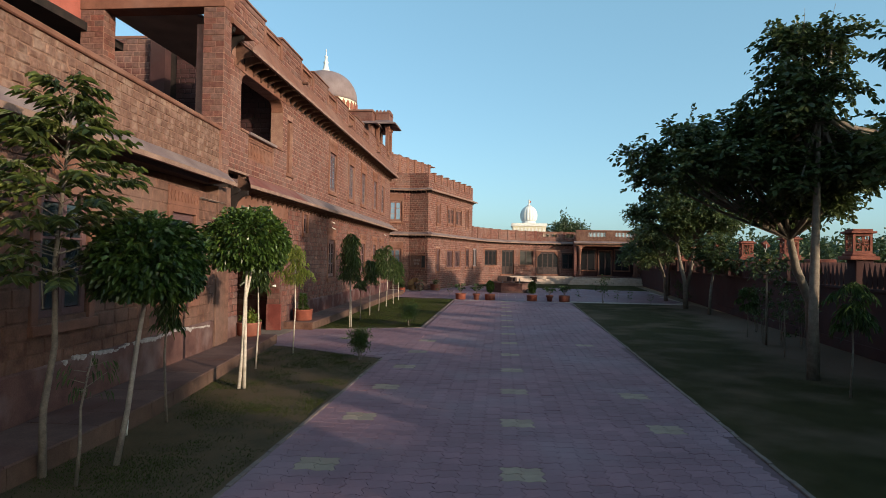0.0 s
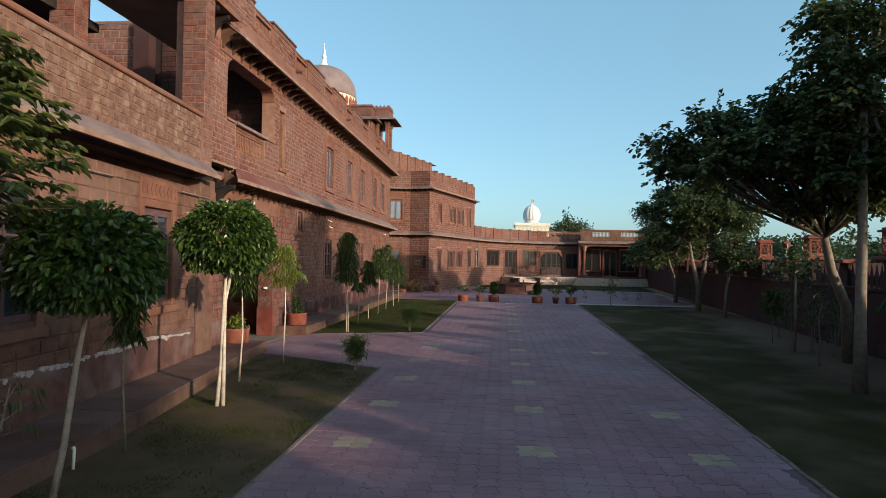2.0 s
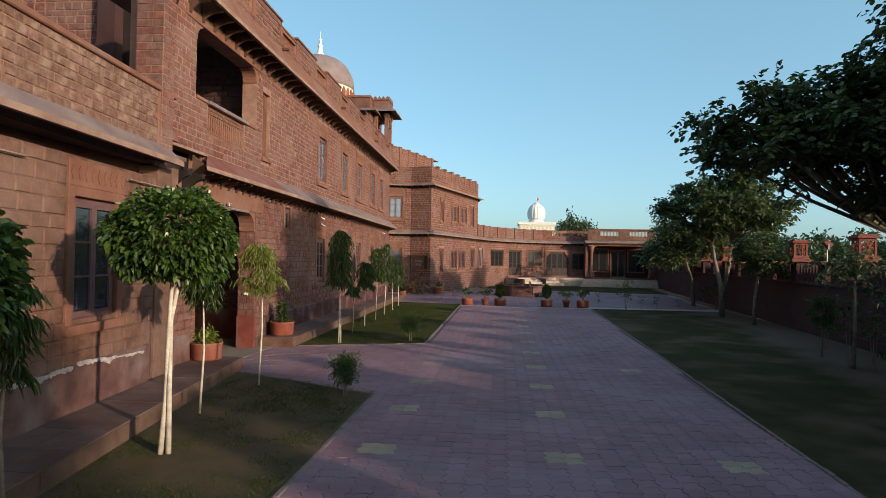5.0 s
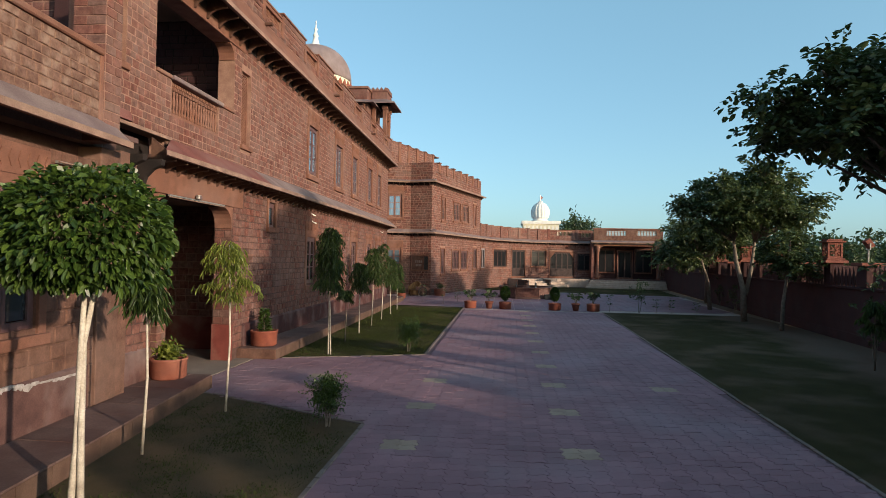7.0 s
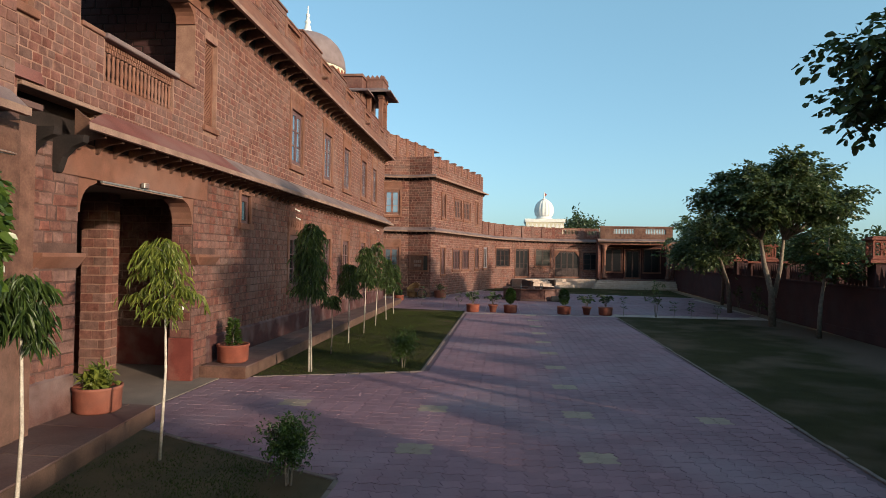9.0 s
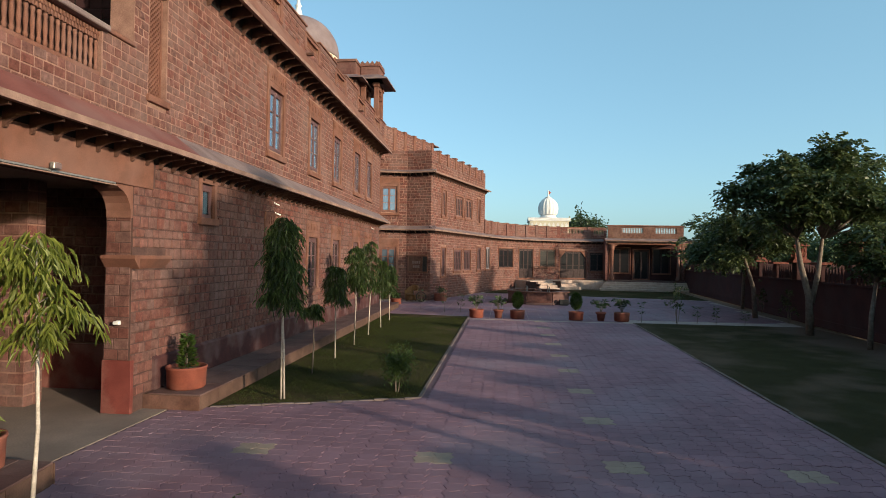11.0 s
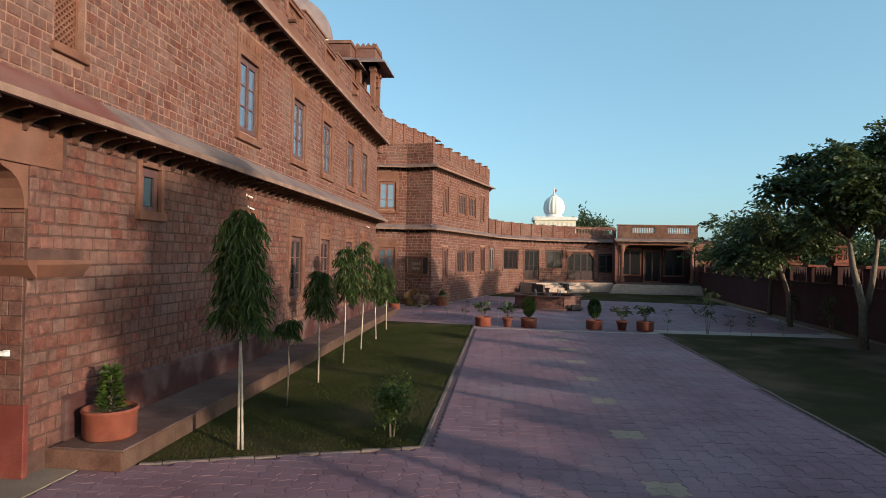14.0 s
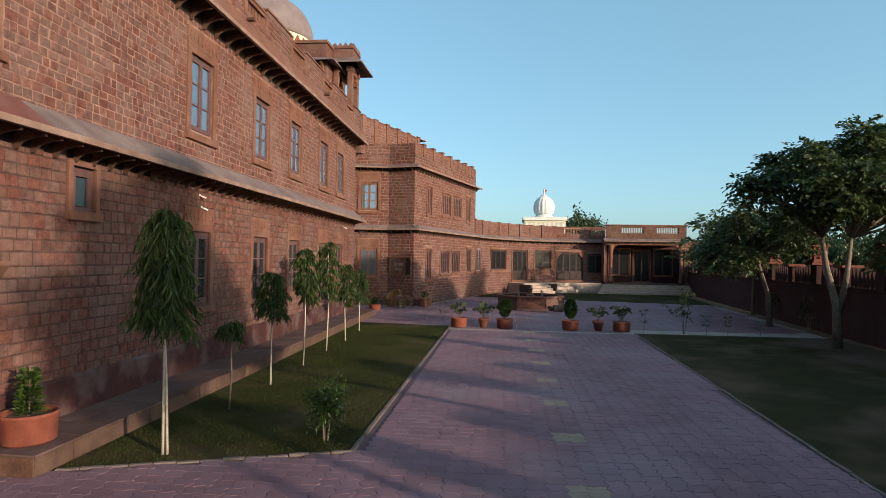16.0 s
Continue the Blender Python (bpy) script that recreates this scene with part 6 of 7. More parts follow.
# ---- pots and plants ----
def potted(name, x, y, z, profile, k, plant, seed, label, mat="terracotta"):
    t = empty_thing(name, Matrix.Translation((x, y, z)), label, "potted plant", "terracotta pots")
    part("pot", turned([(r * k, h * k) for r, h in profile], 28), mat, t, "terracotta pot", True)
    top = profile[-1][1] * k
    rs = profile[-2][0] * k
    part("soil", turned([(rs * 0.98, top), (rs * 0.9, top + 0.012), (0.03, top + 0.02)], 20), "soil", t)
    rng = np.random.default_rng(seed)
    if plant == "palm":
        cc, dd = [], []
        for i in range(10):
            a = i * 2.4 + rng.uniform(-0.2, 0.2)
            ln, lift = rng.uniform(0.22, 0.42), rng.uniform(0.75, 1.45)
            pts = [(0, 0, top), (ln * 0.35 * math.cos(a), ln * 0.35 * math.sin(a), top + 0.28 * lift + 0.1), (ln * 0.75 * math.cos(a), ln * 0.75 * math.sin(a), top + 0.42 * lift + 0.1), (ln * 1.1 * math.cos(a), ln * 1.1 * math.sin(a), top + 0.34 * lift + 0.08)]
            part("frond_stalk", tube(pts, [0.01, 0.008, 0.005, 0.002], 5), "bark", t)
            for s in np.linspace(0.25, 1, 12):
                j = min(int(s * 3), 2)
                p = Vector(pts[j]).lerp(Vector(pts[j + 1]), s * 3 - j)
                for sg in (-1, 1):
                    cc.append(p)
                    dd.append((math.cos(a) * 0.5 - sg * math.sin(a), math.sin(a) * 0.5 + sg * math.cos(a), rng.uniform(0.2, 0.9)))
        crown_part("fronds", leaf_mesh("fronds", np.array([tuple(c) for c in cc]), np.array(dd), 0.2, 0.014, "palm", rng, 0.3), t)
    elif plant == "ball":
        part("stem", tube([(0, 0, top), (0.02, 0, top + 0.25), (0, 0, top + 0.55)], [0.02, 0.016, 0.012], 8), "bark", t)
        n = 2600
        v = rng.normal(size=(n, 3))
        v /= np.linalg.norm(v, axis=1, keepdims=True)
        c = v * (rng.uniform(0.1, 1, n) ** 0.4)[:, None] * np.array([0.27, 0.27, 0.45]) * np.where(v[:, 2:3] > 0, 1 - 0.25 * v[:, 2:3], 1) + np.array([0, 0, top + 0.62])
        crown_part("crown", leaf_mesh("crown", c, v + rng.normal(size=v.shape) * 0.5, 0.075, 0.04, "ficus", rng), t)
    elif plant == "bush":
        n = 420
        c = rng.normal(size=(n, 3)) * np.array([0.1, 0.1, 0.09]) + np.array([0, 0, top + 0.16])
        crown_part("leaves", leaf_mesh("leaves", c, rng.normal(size=(n, 3)) + np.array([0, 0, 0.4]), 0.15, 0.07, "ashoka_young" if seed % 2 else "ashoka", rng), t)
        for i in range(4):
            part("stem", tube([(0, 0, top), (0.08 * math.cos(i * 1.6), 0.08 * math.sin(i * 1.6), top + 0.2)], [0.01, 0.006], 5), "bark", t)
    elif plant == "upright":
        n = 420
        zz = rng.uniform(0.0, 0.62, n)
        rr = 0.15 * (1 - zz / 0.75) + 0.03
        a = rng.uniform(0, 2 * math.pi, n)
        c = np.stack([rr * np.cos(a) * rng.uniform(0.2, 1, n), rr * np.sin(a) * rng.uniform(0.2, 1, n), top + 0.04 + zz], 1)
        crown_part("leaves", leaf_mesh("leaves", c, np.stack([np.cos(a), np.sin(a), rng.uniform(-0.1, 0.8, n)], 1), 0.11, 0.055, "ficus", rng), t)
        part("stem", tube([(0, 0, top), (0.01, 0, top + 0.35), (0, 0, top + 0.6)], [0.014, 0.01, 0.004], 6), "bark", t)
    elif plant == "flower":
        n = 260
        c = rng.normal(size=(n, 3)) * np.array([0.13, 0.13, 0.12]) + np.array([0, 0, top + 0.3])
        crown_part("leaves", leaf_mesh("leaves", c, rng.normal(size=(n, 3)), 0.11, 0.05, "ashoka", rng), t)
        part("stem", tube([(0, 0, top), (0, 0.02, top + 0.4)], [0.012, 0.005], 5), "bark", t)
        for i in range(5):
            f = bmesh.new()
            bmesh.ops.create_icosphere(f, subdivisions=1, radius=0.045, matrix=Matrix.Translation((rng.uniform(-0.15, 0.15), rng.uniform(-0.15, 0.15), top + rng.uniform(0.4, 0.55))))
            part("blossom", f, "redpaint", t, "red blossom")
    return t


ROW = [(-2.7, POT_ROUND, 1.0, "palm"), (-1.64, POT_FLARE, 1.05, "palm"), (-0.73, POT_ROUND, 1.0, "ball"), (2.04, POT_ROUND, 1.0, "ball"), (3.2, POT_FLARE, 1.05, "palm"), (4.16, POT_ROUND, 1.03, "palm")]
for i, (x, prof, k, pl) in enumerate(ROW):
    potted("potted_plant", x, 39.0, -0.005, prof, k, pl, 60 + i, {"palm": "small feathery palm in a terracotta pot on the pavers", "ball": "clipped dark green bush on a stem in a terracotta pot"}[pl])
potted("potted_plant", -7.6, 16.75, 0.289, POT_ROUND, 1.02, "bush", 71, "yellow-green leafy bush in a wide terracotta pot by the gateway")
potted("potted_plant", -7.5, 21.3, 0.289, POT_ROUND, 1.05, "upright", 72, "slender upright green plant in a terracotta pot beside the gateway")
potted("potted_plant", -7.85, 45.6, -0.005, POT_ROUND, 0.9, "bush", 74, "bushy green plant in a terracotta pot beyond the walkway")
potted("potted_plant", -5.55, 49.2, -0.005, POT_ROUND, 1.25, "flower", 73, "red-flowered plant in a large terracotta pot by the wall")

# saplings and flower stems along the cross path
for i, (x, y, h) in enumerate([(-5.92, 42.5, 1.1), (-4.49, 41.3, 1.15), (-3.65, 41.4, 0.9), (5.01, 38.75, 0.95), (7.51, 38.75, 0.75), (8.28, 38.55, 0.8), (9.6, 38.7, 0.6)]):
    rng = np.random.default_rng(90 + i)
    t = empty_thing("sapling", Matrix.Translation((x, y, -0.005)), "thin dark sapling with sparse leaves", "sapling", "saplings along the cross path")
    part("stem", tube([(0, 0, -0.02), (0.03, 0.02, h * 0.5), (0.0, 0.03, h)], [0.012, 0.009, 0.004], 6), "bark", t)
    n = 46
    s = rng.choice([0.45, 0.7, 0.95], n) * h
    a = rng.uniform(0, 6.28, n)
    k = rng.uniform(0, 0.14, n)
    c = np.stack([k * np.cos(a), k * np.sin(a), s + rng.normal(size=n) * 0.04], 1)
    crown_part("leaves", leaf_mesh("leaves", c, np.stack([np.cos(a), np.sin(a), rng.uniform(-0.3, 0.5, n)], 1), 0.13, 0.06, "broad", rng), t)
shrub(6.6, 38.7, 1.5, 0.5, 95, 420, "broad", "airy young tree with small leaves at the lawn edge", 0.12, "young_tree")
for i, (x, y, h) in enumerate([(8.9, 20.6, 2.0), (9.4, 20.4, 2.3), (9.7, 19.7, 1.7), (10.1, 24.1, 2.2), (10.9, 21.8, 2.6), (12.2, 40.2, 1.4), (13.4, 46.0, 1.5)]):
    shrub(x, y, h, 0.42, 100 + i, 260 if h > 2 else 180, "broad", "thin young tree in the shaded bed by the boundary wall", 0.15, "young_tree")

# ---- wall fittings and loose things ----
fl = empty_thing("floodlight", FM @ Matrix.Translation((U(18.3), -0.02, 4.1)), "small pale floodlight on the gateway lintel", "floodlight")
part("housing", boxes((-0.075, 0.075, -0.13, -0.05, -0.05, 0.05), bevel=0.012), "metal", fl)
part("lens", boxes((-0.062, 0.062, -0.137, -0.131, -0.038, 0.038)), "flash", fl, "dusty lens")
part("arm", boxes((-0.02, 0.02, -0.05, 0.02, -0.1, -0.06)), "metal", fl)
tb2 = empty_thing("tube_light", FM @ Matrix.Translation((U(17.15), -0.06, 4.0)), "unlit tube light under the gateway lintel", "tube light")
part("tube", tube([(0, 0, 0), (2.6, 0, 0)], [0.013, 0.013], 8), "fascia", tb2)
part("batten", boxes((0.02, 2.58, 0.0, 0.05, 0.021, 0.05)), "metal", tb2)
for (u0, u1, z) in ((13.4, 15.0, 4.12), (8.95, 10.75, 4.08)):
    tl = empty_thing("tube_light", WM @ Matrix.Translation((WU(u0), -0.08, z)), "slim unlit tube light on the wall", "tube light")
    part("tube", tube([(0, 0, 0), (u1 - u0, 0, 0)], [0.012, 0.012], 8), "fascia", tl)
    part("batten", boxes((0.02, u1 - u0 - 0.02, 0.019, 0.078, -0.02, 0.02)), "metal", tl)


def cctv(m):
    t = empty_thing("security_camera", m @ Matrix.Scale(0.5, 4), "small white security camera on the wall", "security camera", "security cameras")
    part("mount", boxes((-0.05, 0.05, -0.03, 0.0, -0.05, 0.05), bevel=0.006), "whiteplastic", t)
    part("arm", tube([(0, -0.03, 0), (0.02, -0.12, -0.06)], [0.015, 0.015], 6), "whiteplastic", t)
    part("body", tube([(-0.02, -0.1, -0.05), (0.14, -0.26, -0.13)], [0.042, 0.042], 10), "whiteplastic", t)
    part("lens", tube([(0.142, -0.262, -0.131), (0.15, -0.27, -0.135)], [0.034, 0.03], 10), "black", t)
    return t


cctv(FM @ Matrix.Translation((U(27.1), -0.02, 4.1)))
cctv(FM @ Matrix.Translation((U(27.0), -0.02, 4.38)))
cctv(FM @ Matrix.Translation((U(40.7), -0.02, 4.35)))
sp = empty_thing("wall_lamp", FM @ Matrix.Translation((U(20.31), 0.2, 1.62)) @ Matrix.Rotation(radians(90), 4, "Z"), "small white lamp on the gateway jamb", "wall lamp")
part("base", boxes((-0.04, 0.04, 0.02, 0.05, -0.04, 0.04), bevel=0.005), "whiteplastic", sp)
part("head", boxes((-0.06, 0.06, 0.051, 0.11, -0.03, 0.03), bevel=0.01), "whiteplastic", sp)

# carved plaque recess on the projecting wall
pl = empty_thing("wall_plaque", along(A1, B1) @ Matrix.Translation((0.12, -0.02, 1.8)), "recessed sandstone plaque with worn lettering in a frame", "plaque")
part("plaque_frame", boxes((0, 1.5, -0.07, 0.02, 1.1, 1.2), (0, 1.5, -0.07, 0.02, 0, 0.1), (0, 0.08, -0.07, 0.02, 0.1, 1.1), (1.42, 1.5, -0.07, 0.02, 0.1, 1.1), bevel=0.01), "dressed", pl)
part("panel", boxes((0.083, 1.1, -0.03, 0.02, 0.103, 1.097)), "plaster", pl)
part("dark_niche", boxes((1.103, 1.417, -0.02, 0.018, 0.103, 1.097)), "black", pl)
for r, (a, b) in enumerate(((0.36, 0.98), (0.42, 0.92))):
    w = (b - a) / 4
    for k in range(4):
        part("lettering_bar", boxes((a + k * w, a + k * w + w * 0.7, -0.045, -0.031, 0.62 - r * 0.28, 0.8 - r * 0.28)), "ceiling", pl)

# wicker armchair and low cart by the plaque
ch = empty_thing("wicker_armchair", Matrix.Translation((-7.35, 48.3, -0.005)) @ Matrix.Rotation(radians(-25), 4, "Z"), "golden wicker armchair with rounded back", "armchair")
arc_pts = [(0.42 * math.cos(radians(a)), 0.4 * math.sin(radians(a))) for a in range(-20, 201, 20)]
bk = bmesh.new()
outer = [[bk.verts.new((x * (1 + 0.12 * t), y * (1 + 0.12 * t), 0.08 + t * (0.62 + 0.35 * max(0, y) / 0.4))) for x, y in arc_pts] for t in (0, 0.5, 1)]
inner = [[bk.verts.new((x * (0.86 + 0.12 * t), y * (0.86 + 0.12 * t), 0.08 + t * (0.62 + 0.35 * max(0, y) / 0.4))) for x, y in arc_pts] for t in (0, 0.5, 1)]
for g in (outer, inner):
    for lo, hi in zip(g, g[1:]):
        for i in range(len(lo) - 1):
            bk.faces.new((lo[i], lo[i + 1], hi[i + 1], hi[i]))
for k in (0, 2):
    for i in range(len(arc_pts) - 1):
        bk.faces.new((outer[k][i], outer[k][i + 1], inner[k][i + 1], inner[k][i]))
for i in (0, -1):
    for k in range(2):
        bk.faces.new((outer[k][i], outer[k + 1][i], inner[k + 1][i], inner[k][i]))
bmesh.ops.recalc_face_normals(bk, faces=bk.faces[:])
part("backrest", bk, "wicker", ch)
part("seat", turned([(0.34, 0.36), (0.37, 0.4), (0.36, 0.46), (0.05, 0.48)], 20), "wicker", ch)
part("apron", turned([(0.3, 0.08), (0.33, 0.36)], 16), "wicker", ch)
for i in range(4):
    a = radians(45 + 90 * i)
    part("leg", turned([(0.03, 0), (0.035, 0.1)], 8, centre=(0.28 * math.cos(a), 0.28 * math.sin(a))), "wood", ch)
cartt = empty_thing("handcart", Matrix.Translation((-6.75, 48.2, -0.005)) @ Matrix.Rotation(radians(15), 4, "Z"), "small wooden handcart with spoked wheels by the wall", "handcart")
part("tray", boxes((-0.45, 0.45, -0.3, 0.3, 0.42, 0.47), (-0.45, 0.45, -0.3, -0.27, 0.473, 0.68), (-0.45, 0.45, 0.27, 0.3, 0.473, 0.68), (-0.45, -0.42, -0.27, 0.27, 0.473, 0.68)), "woodbrown", cartt)
for sy in (-0.34, 0.34):
    wh = bmesh.new()
    for i in range(16):
        a = 2 * math.pi * i / 16
        bmesh.ops.create_cube(wh, size=1, matrix=Matrix.Translation((0.3 * math.cos(a), sy, 0.33 + 0.3 * math.sin(a))) @ Matrix.Rotation(-a, 4, "Y") @ Matrix.Diagonal((0.05, 0.04, 0.125, 1)))
    w = part("wheel", wh, "black", cartt)
    for i in range(6):
        a = math.pi * i / 6
        s = bmesh.new()
        bmesh.ops.create_cube(s, size=1, matrix=Matrix.Translation((0, sy, 0.33)) @ Matrix.Rotation(-a, 4, "Y") @ Matrix.Diagonal((0.55, 0.02, 0.025, 1)))
        part("spoke", s, "woodbrown", w)
for sy in (-0.24, 0.24):
    part("handle", tube([(0.4, sy, 0.44), (0.95, sy, 0.6)], [0.02, 0.018], 8), "woodbrown", cartt)

# dark planter at the fountain and spotlights on the boundary piers
bx = empty_thing("pump_box", Matrix.Translation((2.35, 47.75, -0.005)), "small black pump box beside the fountain", "pump box")
part("casing", boxes((-0.3, 0.3, -0.15, 0.15, 0.03, 0.36), bevel=0.04), "black", bx)
part("foot", boxes((-0.25, 0.25, -0.1, 0.1, 0, 0.03)), "black", bx)
for p in (27.58,):
    t = empty_thing("spotlight", RM @ Matrix.Translation((RU(p), 0.15, 2.93)), "tilted metal spotlight on a pier cap", "spotlight")
    part("post", tube([(0, 0, 0), (0, 0, 0.45)], [0.025, 0.025], 8), "metal", t)
    part("yoke", boxes((-0.13, 0.13, -0.02, 0.02, 0.45, 0.48), (-0.15, -0.13, -0.02, 0.02, 0.45, 0.68), (0.13, 0.15, -0.02, 0.02, 0.45, 0.68)), "metal", t)
    hd = part("lamp_head", boxes((-0.125, 0.125, -0.1, 0.1, -0.16, 0.16), bevel=0.02), "redsand", t)
    hd.matrix_local = Matrix.Translation((0, 0, 0.68)) @ Matrix.Rotation(radians(35), 4, "X")

# far tree line beyond the walls
def far_trees(name, items, seed, label):
    rng = np.random.default_rng(seed)
    for x, y, r, z in items:
        t = empty_thing(name, Matrix.Translation((x, y, 0)), label, "tree", "far trees")
        part("trunk", tube([(0, 0, -0.1), (0.1, 0, z * 0.5), (0, 0, z)], [0.25, 0.2, 0.1], 8), "bark", t)
        n = 2700
        k = 90
        v = rng.normal(size=(k, 3)) * np.array([r * 0.5, r * 0.5, r * 0.28]) + np.array([0, 0, z + r * 0.1])
        ti = np.repeat(np.arange(k), n // k)
        c = v[ti] + rng.normal(size=(len(ti), 3)) * r * 0.11
        crown_part("crown", leaf_mesh("crown", c, rng.normal(size=c.shape), r * 0.16, r * 0.1, "far_leaf", rng), t)


far_trees("far_tree", [(14.2, 130, 4.2, 8.6)], 5, "rounded tree beyond the end wing")
rgf = random.Random(8)
far_trees("far_tree", [(rgf.uniform(60, 220), rgf.uniform(100, 300), rgf.uniform(5, 8), rgf.uniform(3, 5)) for _ in range(46)], 6, "hazy distant tree beyond the boundary wall")
# row behind the camera, added to dim reflections and sky light
far_trees("far_tree", [(-11.5, -17, 3.2, 3.6), (-6.5, -19, 3.4, 4.0), (-1.0, -18, 3.2, 3.8), (4.5, -19.5, 3.3, 3.6), (9.0, -17, 3.0, 3.2)], 9, "unseen leafy tree added behind to darken window reflections")
far_trees("far_tree", [(21, 26, 2.2, 2.2), (26, 31, 2.6, 2.4), (24, 40, 2.4, 2.4), (19.5, 18.5, 2.0, 2.2)], 7, "thorny green tree just beyond the boundary wall")

# compound-leaved tree at the near end of the walkway
def feather_tree(x, y, seed):
    rng = np.random.default_rng(seed)
    t = empty_thing("feathery_tree", Matrix.Translation((x, y, 0)), "slender tree with feathery compound leaves by the walkway", "tree", "clipped trees by the walkway")
    part("trunk", tube([(0, 0, -0.03), (-0.05, 0.05, 0.8), (0.12, 0, 1.6), (0.05, 0.05, 2.6), (0.2, 0.1, 4.7)], [0.05, 0.042, 0.035, 0.028, 0.01]), "bark", t, smooth=True)
    cc, dd = [], []
    for i in range(72):
        tier = i // 6
        k = tier / 11
        z = 2.5 + 2.25 * k + rng.uniform(-0.05, 0.05)
        a = i * 2.4 + rng.uniform(-0.3, 0.3)
        ln = rng.uniform(0.75, 1.15) * (1.1 if k < 0.45 else 1.1 - 1.4 * (k - 0.45))
        c0 = Vector((0.08 + 0.08 * k, 0.05, z - 0.2))
        tip = c0 + Vector((ln * math.cos(a), ln * math.sin(a), rng.uniform(0.05, 0.3)))
        mid = (c0 + tip) / 2 + Vector((0, 0, 0.1))
        part("twig", tube([c0, mid, tip], [0.009, 0.006, 0.003], 5), "bark", t)
        for s in np.linspace(0.3, 1.0, 9):
            p = (c0.lerp(mid, s * 2) if s < 0.5 else mid.lerp(tip, s * 2 - 1))
            for sg in (-1, 1):
                for q in range(2):
                    cc.append(tuple(p + Vector((rng.normal() * 0.03, rng.normal() * 0.03, rng.normal() * 0.02))))
                    dd.append((math.cos(a) * 0.9 - sg * math.sin(a), math.sin(a) * 0.9 + sg * math.cos(a), rng.uniform(-0.5, 0.15)))
    crown_part("crown", leaf_mesh("crown", np.array(cc), np.array(dd), 0.16, 0.05, "feather", rng, 0.3, 0.2, True), t)


feather_tree(-5.52, 6.2, 77)

# ---- walkway slabs and edge stones ----
def slabs(owner, xa, xb, y0, y1, seed):
    """xa, xb: wall and edge x as functions of y."""
    rg = random.Random(seed)
    y = y0
    while y < y1 - 0.05:
        d = min(rg.uniform(0.55, 0.95), y1 - y)
        a, b = y + 0.006, y + d - 0.006
        cut = rg.choice((0.45, 0.55, 1.0))
        for s0, s1 in ((0, cut), (cut, 1.0)):
            if s1 - s0 < 0.05:
                continue
            def X(s, yy):
                return xa(yy) + (xb(yy) + 0.03 - xa(yy)) * s
            part("slab", prism([(X(s0, a) + 0.006, a), (X(s1, a) - 0.006, a), (X(s1, b) - 0.006, b), (X(s0, b) + 0.006, b)], "z", 0.262, 0.289 + rg.uniform(-0.003, 0.003)), "slab", owner)
        y += d
    y = y0
    while y < y1 - 0.05:
        d = min(rg.uniform(0.6, 1.1), y1 - y)
        a, b = y + 0.005, y + d - 0.005
        part("edge_stone", prism([(xb(a), a), (xb(a) + 0.02, a), (xb(b) + 0.02, b), (xb(b), b)], "z", 0.0, 0.255), "ledge", owner)
        y += d


led_x = lambda y: -5.72 - (y - 8.5) * (0.1406 if y > 8.5 else 0.04)
slabs(led1, lambda y: (nx(y) if y < 15.1 else fx(y)) + 0.06, led_x, -3.9, 15.1, 1)
slabs(led1, lambda y: fx(y) + 0.06, led_x, 15.1, 17.22, 5)
slabs(led2, lambda y: fx(y) + 0.08, lambda y: -6.95 - (y - 20.75) * 0.37 / 22.75, 20.75, 43.4, 2)
part("end_stone", boxes((fx(20.7), -6.93, 20.73, 20.75, 0.0, 0.255), bevel=0.006), "plaster", led2)
part("end_stone", boxes((fx(16.7), -6.93, 17.25, 17.27, 0.0, 0.255), bevel=0.006), "ledge", led1)


# ---- kerb stones along the lawns ----
def kerb(label, pts, seed):
    t = empty_thing("kerb", Matrix.Identity(4), label, "kerb", kind="structure")
    rg = random.Random(seed)
    for p, q in zip(pts, pts[1:]):
        L = span(p, q)
        n = max(1, int(L / 0.3))
        m = along(p, q)
        for i in range(n):
            o = part("kerb_stone", boxes((i * L / n + 0.006, (i + 1) * L / n - 0.006, -0.04, 0.03, -0.06, 0.014 + rg.uniform(-0.01, 0.01)), bevel=0.008), "kerbstone", t)
            o.matrix_local = m
    return t


MAT["kerbstone"] = material("dusty_kerb_brick", ((0.12, 0.09, 0.085), (0.18, 0.138, 0.125)), 5, 0.9, 0.3, 60, vary=0.15)
kerb("low kerb of dusty bricks along the driveway", [(road_R(5), 5), (road_R(38.2), 38.2)], 1)
kerb("low kerb of dusty bricks round the near lawn", [(-3.2, 5), (-3.2, 15.17), (-6.9, 16.86)], 2)
kerb("low kerb of dusty bricks round the middle lawn", [(-6.9, 21.07), (-3.12, 22.4), (-3.1, 39.3)], 3)

# ---- pavers ----
PA, PB = 0.2685, 0.2353


def inside(x, y):
    if y < 15.2:
        return -3.14 < x < road_R(y) - 0.07
    if y < 22.4:
        lo = -3.14 - (y - 15.2) * 3.4 / 1.5 if y < 16.75 else (-12.4 if y < 21.0 else -6.9 + (y - 21.05) * 3.78 / 1.35)
        lo = max(lo, -7.58)
        return lo + 0.12 < x < road_R(y) - 0.07
    return -3.05 < x < road_R(y) - 0.07


